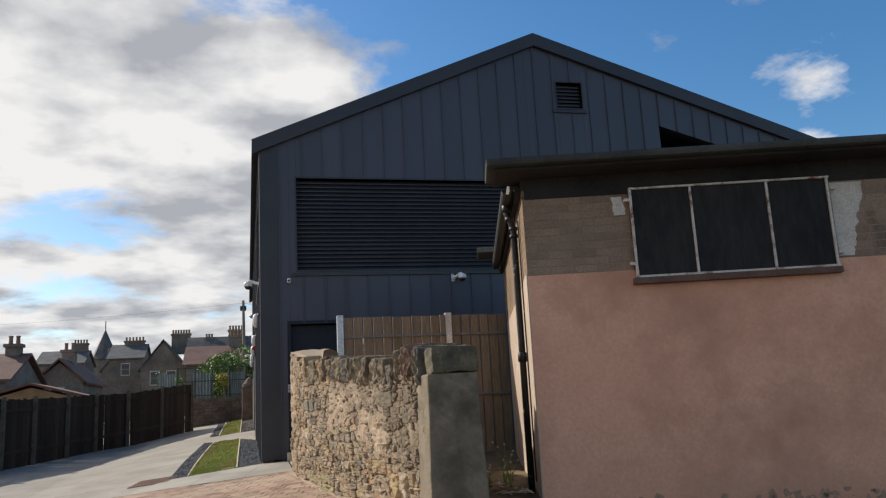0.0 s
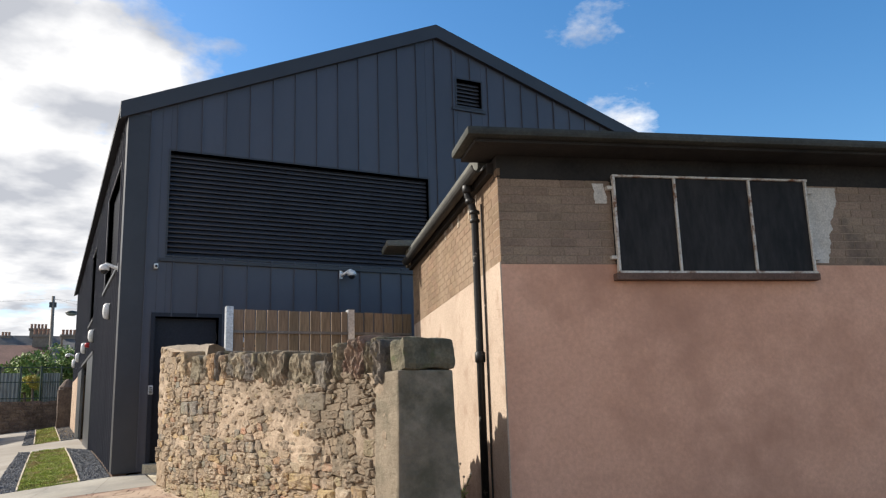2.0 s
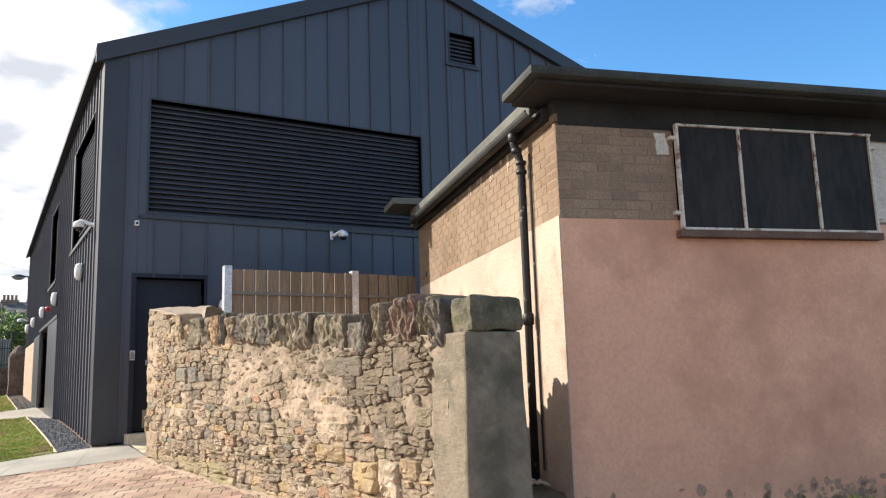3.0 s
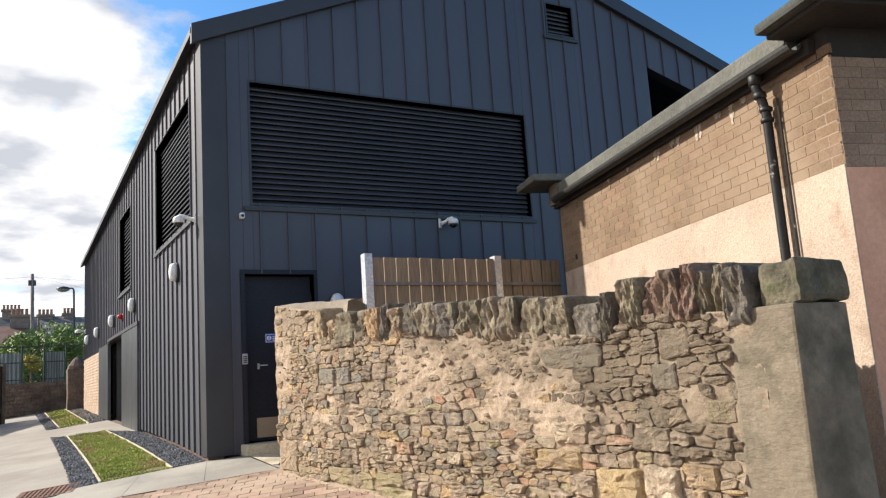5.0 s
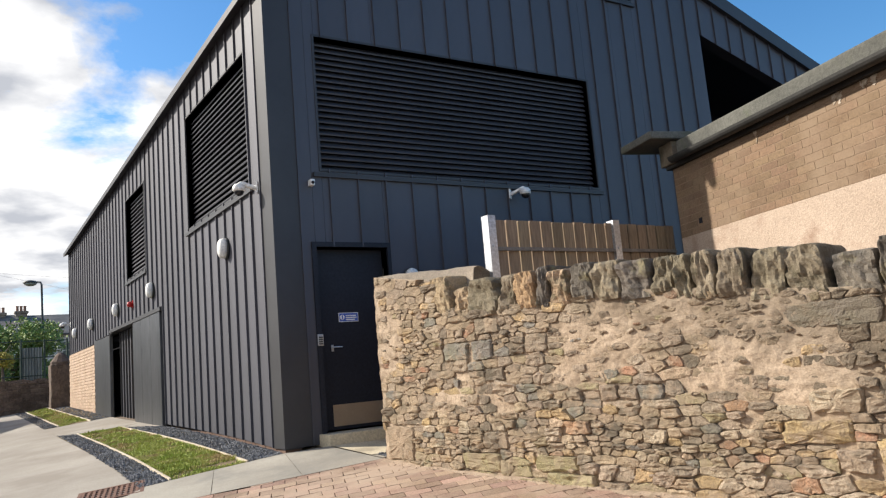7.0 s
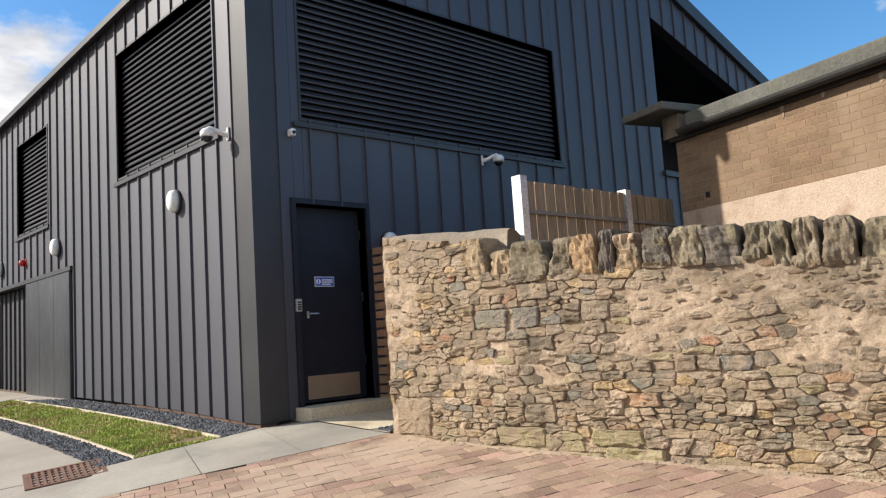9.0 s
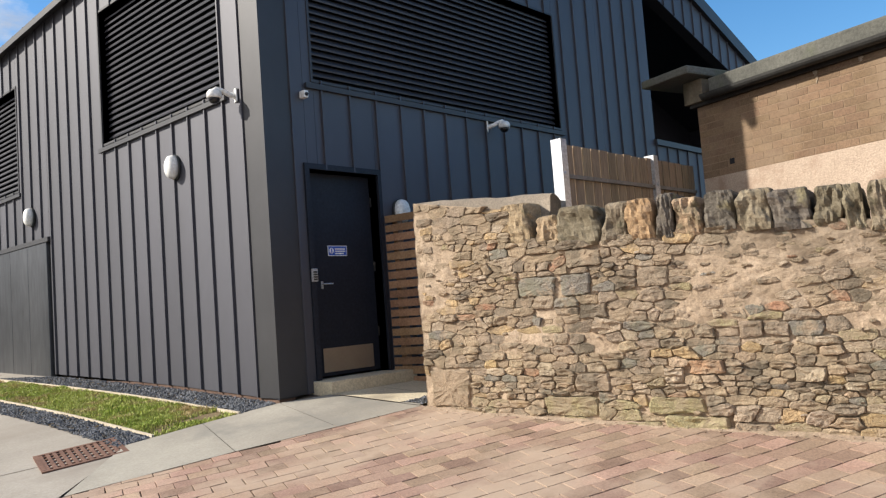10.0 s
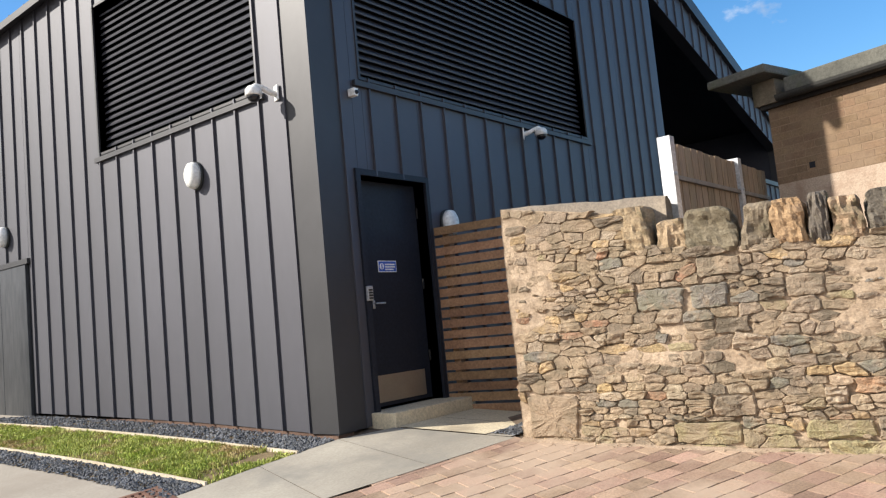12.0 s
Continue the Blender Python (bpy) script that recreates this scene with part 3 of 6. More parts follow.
def back_walls():
    bm = bmesh.new()
    prism(bm, [(0.3, B_END, -0.3), (RIGHT_X, B_END, -0.3), (RIGHT_X, B_END, roof_z(RIGHT_X)), (RIDGE_X, B_END, roof_z(RIDGE_X)), (0.3, B_END, roof_z(0.3))], (0, -0.2, 0))
    wpart("wall", bm, CLAD_TRIM, building)
    bm = bmesh.new()
    box(bm, RIGHT_X - 0.22, RIGHT_X, 14.25, B_END - 0.21, -0.3, RIGHT_Z - 0.12)
    wpart("wall", bm, CLAD_TRIM, building)
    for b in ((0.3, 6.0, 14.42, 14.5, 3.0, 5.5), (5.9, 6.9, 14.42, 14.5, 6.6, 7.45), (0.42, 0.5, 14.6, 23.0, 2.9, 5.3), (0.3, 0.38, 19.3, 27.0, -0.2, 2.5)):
        bm = bmesh.new()   # black plates stand in for the unlit rooms behind louvres and doorways
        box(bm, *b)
        wpart("lining", bm, BLACK, building, "black plate in place of the unlit room")
    # the recess: cheeks, back, floor; their shade is put into the colour
    for nm, b in (("recess_cheek", (8.18, 8.395, 14.23, 17.2, 3.2, 7.2)), ("recess_back", (8.40, 15.61, 16.70, 16.89, 3.43, 7.0)), ("recess_cheek", (15.62, 15.8, 14.23, 16.9, 3.2, 5.0)), ("recess_floor", (8.40, 15.6, 14.23, 16.9, 3.22, 3.42))):
        bm = bmesh.new()
        box(bm, *b)
        wpart(nm, bm, RECESS_SHADE, building, "near black recess lining, shade put into its colour")


back_walls()


def build_roof():
    y0, y1 = 13.93, B_END + 0.07
    drop = EAVE_FALL * (y1 - y0)
    bm = bmesh.new()
    for x0, za, zb, x1, z1 in ((-0.15, EAVE - 0.02, EAVE - 0.02 - drop, RIDGE_X, RIDGE), (RIGHT_X + 0.15, RIGHT_Z - 0.05, RIGHT_Z - 0.05, RIDGE_X, RIDGE)):
        v = [bm.verts.new(p) for p in ((x0, y0, za), (x1, y0, z1), (x1, y1, z1), (x0, y1, zb), (x0, y0, za - 0.1), (x1, y0, z1 - 0.1), (x1, y1, z1 - 0.1), (x0, y1, zb - 0.1))]
        for q in ((0, 1, 2, 3), (7, 6, 5, 4), (0, 4, 5, 1), (1, 5, 6, 2), (2, 6, 7, 3), (3, 7, 4, 0)):
            bm.faces.new([v[k] for k in q])
    bmesh.ops.recalc_face_normals(bm, faces=bm.faces[:])
    r = wpart("roof", bm, CLAD_TRIM, building, "dark metal roof with thin folded verge")
    for x0, z0, x1, z1 in ((-0.15, EAVE - 0.02, RIDGE_X, RIDGE), (RIDGE_X, RIDGE, RIGHT_X + 0.15, RIGHT_Z - 0.05)):
        bm = bmesh.new()
        prism(bm, [(x0, 13.90, z0 - 0.25), (x1, 13.90, z1 - 0.25), (x1, 13.90, z1 + 0.03), (x0, 13.90, z0 + 0.03)], (0, 0.09, 0))
        part("verge", bm, CLAD_TRIM, r)
    for i in range(0, 38):
        y = 14.4 + 0.44 * i
        e = EAVE - 0.02 - EAVE_FALL * (y - 14)
        bm = bmesh.new()
        prism(bm, [(-0.13, y, e), (RIDGE_X, y, RIDGE), (RIDGE_X, y, RIDGE + 0.03), (-0.13, y, e + 0.03)], (0, 0.014, 0))
        part("seam", bm, CLAD_TRIM, r)
        bm = bmesh.new()
        prism(bm, [(RIDGE_X, y, RIDGE), (RIGHT_X, y, RIGHT_Z), (RIGHT_X, y, RIGHT_Z + 0.03), (RIDGE_X, y, RIDGE + 0.03)], (0, 0.014, 0))
        part("seam", bm, CLAD_TRIM, r)


build_roof()


def corner_trims():
    bm = bmesh.new()
    box(bm, -0.018, 0.0, 13.982, 14.34, -0.02, EAVE - 0.2)
    box(bm, 0.0, 0.33, 13.982, 13.992, -0.02, EAVE - 0.15)
    wpart("corner_trim", bm, CLAD_TRIM, building, "folded dark zinc corner trim")
    bm = bmesh.new()
    box(bm, 0.004, 0.2, 14.02, 19.6, -0.2, 0.12)
    wpart("base_flashing", bm, SILL, building, "rusty red base strip under cladding")


corner_trims()


def louvre(fr, a0, a1, z0, z1, n, label):
    """A louvre panel: a frame with a sill and n tilted blades. fr(a, out, z) gives the place."""
    bm = bmesh.new()
    d = lambda o: Vector(fr(0, o, 0)) - Vector(fr(0, 0, 0))
    w = 0.03
    for p in ((a0 - w, a0, z0 - w, z1 + w), (a1, a1 + w, z0 - w, z1 + w), (a0, a1, z1, z1 + w), (a0, a1, z0 - w, z0)):
        prism(bm, [fr(p[0], -0.22, p[2]), fr(p[1], -0.22, p[2]), fr(p[1], -0.22, p[3]), fr(p[0], -0.22, p[3])], d(0.24))
    lv = wpart("louvre", bm, CLAD_TRIM, building, label)
    bm = bmesh.new()
    prism(bm, [fr(a0 - 0.12, 0.0, z0 - 0.11), fr(a1 + 0.07, 0.0, z0 - 0.11), fr(a1 + 0.07, 0.0, z0 - 0.055), fr(a0 - 0.12, 0.0, z0 - 0.055)], d(0.05))
    s = part("sill", bm, CLAD_TRIM)
    s.parent = lv
    step = (z1 - z0) / n
    for i in range(n):
        bm = bmesh.new()
        z = z0 + step * i
        ring = [fr(a0, -0.085, z), fr(a0, -0.080, z + 0.018), fr(a0, -0.150, z + step * 1.10), fr(a0, -0.160, z + step * 1.10 - 0.010), fr(a0, -0.095, z + 0.004)]
        prism(bm, ring, Vector(fr(a1, 0, 0)) - Vector(fr(a0, 0, 0)))
        b = part("slat", bm, LOUVRE)
        b.parent = lv
    return lv


louvre(FR, 0.66, 5.40, 3.36, 5.13, 22, "wide dark horizontal louvre with folded sill")
louvre(FR, 6.09, 6.66, 6.75, 7.32, 7, "small square gable vent louvre")
louvre(FS, 14.76, 17.72, 3.30, 5.12, 22, "dark horizontal louvre in sunlit wall")
louvre(FS, 20.85, 22.62, 3.16, 4.85, 20, "smaller dark horizontal louvre")


def recess_sill():
    bm = bmesh.new()
    box(bm, 8.36, 15.6, 13.93, 14.2, 3.40, 3.50)
    wpart("sill", bm, CLAD_TRIM, building)


recess_sill()


def front_door():
    bm = bmesh.new()
    for b in ((0.46, 0.52, 0.08, 2.42), (1.51, 1.57, 0.08, 2.42), (0.52, 1.51, 2.36, 2.42)):
        box(bm, b[0], b[1], 13.965, 14.2, b[2], b[3])
    fr = wpart("door_frame", bm, DOOR_PAINT, building)
    bm = bmesh.new()
    box(bm, 0.53, 1.50, 14.13, 14.18, 0.12, 2.35, 0.004)
    d = wpart("door", bm, DOOR_PAINT, building, "closed near black steel door")
    bm = bmesh.new()
    box(bm, 0.68, 1.40, 14.122, 14.1285, 0.16, 0.42, 0.002)
    part("kick_plate", bm, BRUSHED, d, "warm brushed steel kick plate")
    bm = bmesh.new()
    box(bm, 0.705, 0.735, 14.118, 14.1285, 1.07, 1.15, 0.003)
    tube(bm, [(0.72, 14.125, 1.12), (0.72, 14.075, 1.12), (0.735, 14.07, 1.12), (0.83, 14.07, 1.12)], 0.008, 8)
    part("handle", bm, GALV, d, "satin steel lever handle")
    for z in (0.5, 1.25, 2.0):
        bm = bmesh.new()
        tube(bm, [(1.505, 14.12, z), (1.505, 14.12, z + 0.11)], 0.011, 8)
        part("hinge", bm, IRON, d)
    bm = bmesh.new()
    box(bm, 0.42, 1.66, 13.70, 14.12, -0.06, 0.10, 0.012)
    st = tagged(part("step", bm, CREAM_SLAB), "pale concrete doorstep below the dark door", "step")
    # sign
    sg = thing("safety_sign", (0.83, 14.12, 1.44), "blue and white safety notice on the dark door", "sign")
    bm = bmesh.new()
    box(bm, 0.83, 1.10, 14.122, 14.128, 1.43, 1.545)
    wpart("plate", bm, WHITE, sg)
    bm = bmesh.new()
    box(bm, 0.838, 1.092, 14.1195, 14.1215, 1.438, 1.537)
    wpart("field", bm, BLUE, sg)
    bm = bmesh.new()
    lathe(bm, [(0.032, 0), (0.032, 0.0015)], pose(0.877, 14.119, 1.488, 90), 20)
    wpart("disc", bm, WHITE, sg)
    bm = bmesh.new()
    box(bm, 0.870, 0.884, 14.114, 14.117, 1.465, 1.512)
    wpart("mark", bm, BLUE, sg)
    for z, x1 in ((1.500, 1.07), (1.475, 1.075), (1.450, 1.05)):
        bm = bmesh.new()
        box(bm, 0.925, x1, 14.117, 14.119, z, z + 0.014)
        wpart("bar", bm, WHITE, sg)
    kp = thing("keypad", (0.49, 13.96, 1.15), "grey steel entry keypad beside the door", "keypad")
    bm = bmesh.new()
    box(bm, 0.455, 0.525, 13.935, 13.963, 1.14, 1.28, 0.006)
    wpart("body", bm, GALV, kp)
    for i in range(3):
        for j in range(4):
            bm = bmesh.new()
            box(bm, 0.464 + 0.018 * i, 0.477 + 0.018 * i, 13.928, 13.934, 1.155 + 0.026 * j, 1.173 + 0.026 * j)
            wpart("key", bm, LAMP_METAL, kp)


front_door()


def side_doors():
    def leaf(y0, y1, z0, z1, label):
        bm = bmesh.new()
        box(bm, -0.055, 0.02, y0, y1, z0, z1, 0.006)
        d = wpart("door", bm, STEEL_DOOR, building, label)
        return d
    for a, b in ((19.70, 20.46), (20.47, 21.22), (21.23, 21.98)):
        leaf(a, b, 0.16, 2.20, "closed grey steel service door leaf")
    leaf(24.55, 26.60, 0.22, 2.16, "closed grey steel service door")
    bm = bmesh.new()
    box(bm, -0.03, 0.10, 21.985, 22.02, 0.16, 2.2)
    wpart("jamb", bm, YELLOW, building, "bright yellow door jamb")
    bm = bmesh.new()
    box(bm, -0.07, 0.06, 19.6, 24.5, 2.20, 2.27)
    wpart("lintel", bm, CLAD_TRIM, building)
    bm = bmesh.new()
    box(bm, -0.16, 0.3, 19.60, 24.5, 0.0, 0.15, 0.01)
    tagged(part("threshold", bm, CREAM_SLAB), "pale concrete threshold under the service doors", "threshold", kind="structure")
    bm = bmesh.new()
    box(bm, 0.16, 0.24, 22.05, 24.5, 0.16, 2.2)
    w = wpart("door", bm, CLAD, building, "recessed ribbed dark door in shadow")
    for i in range(8):
        bm = bmesh.new()
        box(bm, 0.125, 0.16, 22.2 + 0.3 * i, 22.215 + 0.3 * i, 0.16, 2.2)
        part("rib", bm, CLAD_TRIM, w)


side_doors()


def brick_plinth():
    bm = bmesh.new()
    box(bm, -0.02, 0.2, 26.66, B_END, 0.0, 2.10)
    w = wpart("plinth", bm, PLINTH_BRICK, building, "pale buff brick base wall")
    proto = None
    for r in range(24):
        z = 0.22 + 0.0785 * r
        for i in range(20):
            y = 26.68 + 0.225 * i + (0.112 if r % 2 else 0)
            if y + 0.215 > B_END:
                continue
            if proto is None:
                b = bmesh.new()
                box(b, -0.012, 0.02, 0, 0.215, 0, 0.066)
                proto = part("brick", b, PLINTH_BRICK, w)
                o = proto
            else:
                o = new("brick", proto.data)
                o.parent = w
            o.location = (-0.02, y, z)


# ---- lamps and cameras on the building ----
def wall_light(m):
    e = thing("wall_light", (0, 0, 0), "white oval bulkhead light on dark cladding", "wall light", "bulkhead lights")
    bm = bmesh.new()
    prof = [(0.150, 0.0), (0.152, 0.03), (0.140, 0.04)]
    lathe(bm, prof, Matrix.Identity(4), 28)
    for v in bm.verts:
        v.co.x *= 0.72
    part("base", bm, LAMP_METAL, e, smooth=True)
    bm = bmesh.new()
    lathe(bm, [(0.143, 0.035), (0.142, 0.07), (0.130, 0.105), (0.10, 0.125), (0.05, 0.134), (0.006, 0.136)], Matrix.Identity(4), 28)
    for v in bm.verts:
        v.co.x *= 0.72
    part("diffuser", bm, WHITE, e, "milky white oval diffuser", smooth=True)
    e.matrix_world = m
    return e


SIDE_FACE = Matrix(((0, 0, -1, 0), (-1, 0, 0, 0), (0, 1, 0, 0), (0, 0, 0, 1)))     # local z points to -x, y up
FRONT_FACE = Matrix(((1, 0, 0, 0), (0, 0, -1, 0), (0, 1, 0, 0), (0, 0, 0, 1)))
first_light = wall_light(Matrix.Translation((-0.009, 15.80, 2.65)) @ SIDE_FACE)
for y, z in ((20.3, 2.65), (23.66, 2.65), (27.0, 2.65), (29.75, 2.65)):
    copy_thing(first_light, Matrix.Translation((-0.009, y, z)) @ SIDE_FACE)
copy_thing(first_light, Matrix.Translation((1.83, 13.99, 1.94)) @ FRONT_FACE)


def dome_camera(m, label):
    """Local z points out of the wall, y up: a bracket arm with a hanging dome."""
    e = thing("security_camera", (0, 0, 0), label, "camera", "security cameras")
    bm = bmesh.new()
    box(bm, -0.045, 0.045, -0.075, 0.075, 0, 0.018, 0.006)
    part("wall_plate", bm, WHITE, e)
    bm = bmesh.new()
    tube(bm, [(0, -0.01, 0.015), (0, 0.01, 0.09), (0, 0.045, 0.16), (0, 0.055, 0.21), (0, 0.03, 0.235)], [0.032, 0.028, 0.026, 0.028, 0.034], 12)
    part("arm", bm, WHITE, e, smooth=True)
    body = Matrix(((1, 0, 0, 0), (0, 0, 1, 0.0), (0, -1, 0, 0.235), (0, 0, 0, 1)))
    bm = bmesh.new()
    lathe(bm, [(0.02, 0.055), (0.055, 0.045), (0.078, 0.015), (0.080, -0.035), (0.070, -0.045)], body, 24)
    part("housing", bm, WHITE, e, "white round camera housing", smooth=True)
    bm = bmesh.new()
    lathe(bm, [(0.062, -0.042), (0.060, -0.062), (0.048, -0.085), (0.026, -0.100), (0.004, -0.104)], body, 24)
    part("dome", bm, DOME, e, "dark smoked dome", smooth=True)
    e.matrix_world = m
    return e


dome_camera(Matrix.Translation((-0.009, 14.46, 3.20)) @ SIDE_FACE @ Matrix.Rotation(radians(-20), 4, "Y"), "white dome security camera on a bracket")
dome_camera(Matrix.Translation((3.62, 13.99, 3.18)) @ FRONT_FACE @ Matrix.Rotation(radians(35), 4, "Y"), "white dome security camera on the gable wall")
dome_camera(Matrix.Translation((-0.009, 30.9, 3.0)) @ SIDE_FACE, "white dome security camera at the far corner")


def sensor():
    e = thing("motion_sensor", (0.5, 13.98, 3.16), "small white sensor box on dark cladding", "sensor")
    bm = bmesh.new()
    box(bm, 0.465, 0.525, 13.90, 13.992, 3.12, 3.20, 0.012)
    wpart("body", bm, WHITE, e)
    bm = bmesh.new()
    lathe(bm, [(0.022, 0), (0.018, 0.012), (0.004, 0.018)], pose(0.495, 13.90, 3.155, 90), 14)
    wpart("lens", bm, DOME, e)
    e = thing("alarm_beacon", (0, 22.15, 2.6), "small red alarm beacon on the wall", "beacon")
    bm = bmesh.new()
    box(bm, -0.02, 0.0, 22.08, 22.22, 2.52, 2.68, 0.006)
    wpart("base", bm, RED, e)
    bm = bmesh.new()
    lathe(bm, [(0.06, 0.0), (0.06, 0.05), (0.045, 0.09), (0.01, 0.1)], Matrix.Translation((-0.02, 22.15, 2.60)) @ SIDE_FACE, 18)
    wpart("lens", bm, RED, e, smooth=True)


sensor()

# ---- the old shed ----
SC, SU, SV = (2.34, 6.35), (0.962, -0.273), (0.273, 0.962)
S_LEN, S_DEEP = 3.95, 4.84
shed = thing("shed", (2.34, 6.35, -0.2), "old flat roofed shed with pink render and brick band", "shed")


def sbox(bm, a0, a1, b0, b1, z0, z1, bevel=0.0):
    return fbox(bm, SC, SU, SV, a0, a1, b0, b1, z0, z1, bevel)


W0, W1, WB, WT = 1.02, 2.92, 1.90, 2.68      # window hole in the front


def build_shed():
    t = 0.22
    bm = bmesh.new()
    sbox(bm, 0, S_LEN, 0.0, t, -0.6, 1.94)
    wf = wpart("wall", bm, PINK, shed, "pink painted rough render front")
    bf = []
    for a, b, z0, z1 in ((0, W0, 1.94, 2.68), (W1, S_LEN, 1.94, 2.68)):
        bm = bmesh.new()
        sbox(bm, a, b, 0.002, t, z0, z1)
        bf.append(wpart("brick_band", bm, JOINT_DARK, shed, "dark sooty brick band beside the window"))
    bm = bmesh.new()
    sbox(bm, 0.0, t, t, S_DEEP, -0.6, 1.96)
    wpart("wall", bm, CREAM, shed, "sunlit cream roughcast side wall")
    bm = bmesh.new()
    sbox(bm, 0.002, t, t + 0.001, S_DEEP, 1.96, 2.80)
    bs = wpart("brick_band", bm, JOINT, shed, "buff brick upper side wall")
    bm = bmesh.new()
    sbox(bm, S_LEN - t, S_LEN, t, S_DEEP, -0.6, 2.85)
    sbox(bm, t, S_LEN - t, S_DEEP - t, S_DEEP, -0.6, 2.85)
    wpart("wall", bm, CREAM, shed)
    # a lime quoin strip up the sunlit corner
    bm = bmesh.new()
    sbox(bm, -0.012, 0.0, 0.0, 0.50, -0.5, 1.96)
    wpart("render_strip", bm, CREAM, shed, "pale rendered corner strip")
    return bf, bs


band_front, band_side = build_shed()


def shed_roof():
    bm = bmesh.new()
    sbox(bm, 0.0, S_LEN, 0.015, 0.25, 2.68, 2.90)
    wpart("beam", bm, FASCIA, shed, "near black stained concrete lintel beam")
    bm = bmesh.new()
    sbox(bm, -0.34, S_LEN + 0.25, -0.40, 0.28, 2.935, 3.01, 0.028)
    wpart("canopy", bm, CANOPY, shed, "overhanging sooty concrete roof slab edge")
    # separate near black strip, added to darken the underside of the slab
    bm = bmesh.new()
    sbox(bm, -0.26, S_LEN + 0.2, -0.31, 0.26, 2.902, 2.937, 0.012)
    wpart("soffit", bm, FASCIA, shed, "near black soffit strip under the slab")
    bm = bmesh.new()
    sbox(bm, -0.40, S_LEN + 0.2, S_DEEP - 0.25, S_DEEP + 0.42, 3.055, 3.145, 0.02)
    wpart("canopy", bm, CONCRETE_ROOF, shed, "overhanging concrete slab at the rear corner")
    bm = bmesh.new()
    sbox(bm, -0.09, 0.20, S_DEEP - 0.16, S_DEEP + 0.10, 2.80, 3.053, 0.01)
    wpart("corner_block", bm, POST_STONE, shed, "grey concrete block under the rear slab")
    bm = bmesh.new()
    sbox(bm, -0.10, S_LEN + 0.1, 0.29, S_DEEP - 0.26, 2.86, 3.02, 0.02)
    wpart("roof", bm, CONCRETE_ROOF, shed, "flat concrete roof with mossy edge")
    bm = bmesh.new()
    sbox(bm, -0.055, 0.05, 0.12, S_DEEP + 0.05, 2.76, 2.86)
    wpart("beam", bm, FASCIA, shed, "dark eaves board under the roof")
    bm = bmesh.new()
    P = lambda a, b, z: (SC[0] + SU[0] * a + SV[0] * b, SC[1] + SU[1] * a + SV[1] * b, z)
    n = 8
    ring = [(math.cos(math.pi + math.pi * k / n) * 0.06, math.sin(math.pi + math.pi * k / n) * 0.065) for k in range(n + 1)]
    inner = [(x * 0.86, y * 0.86) for x, y in ring[::-1]]
    prism(bm, [P(-0.125 + x, 0.16, 2.85 + y) for x, y in ring + inner], Vector(P(0, S_DEEP - 0.35, 0)) - Vector(P(0, 0, 0)))
    wpart("gutter", bm, GUTTER_IRON, shed, "black cast iron half round gutter")
    # downpipe with a swan neck and collars
    dp = [P(-0.125, 0.62, 2.80), P(-0.125, 0.62, 2.70), P(-0.085, 0.62, 2.60), P(-0.065, 0.62, 2.50), P(-0.065, 0.62, 1.4), P(-0.065, 0.62, -0.12)]
    bm = bmesh.new()
    tube(bm, dp, 0.034, 12)
    pipe = wpart("downpipe", bm, IRON, shed, "peeling black cast iron downpipe", smooth=True)
    for z, h in ((2.62, 0.05), (2.52, 0.04), (2.44, 0.04), (1.16, 0.10), (2.72, 0.08)):
        bm = bmesh.new()
        c = P(-0.065 if z < 2.55 else (-0.10 if z < 2.7 else -0.125), 0.62, z)
        lathe(bm, [(0.036, 0), (0.047, 0.008), (0.047, h - 0.01), (0.036, h)], Matrix.Translation(c), 14)
        part("collar", bm, IRON, pipe, smooth=True)
    bm = bmesh.new()
    tube(bm, [P(-0.02, 0.54, 2.6), P(-0.02, 0.54, 0.0)], 0.008, 8)
    wpart("conduit", bm, IRON, shed, "thin dark cable conduit")
    # small vent hole in the side, its dark drawn as a black box
    bm = bmesh.new()
    sbox(bm, -0.004, 0.006, 4.42, 4.48, 2.06, 2.12)
    wpart("vent_hole", bm, BLACK, shed)


shed_roof()


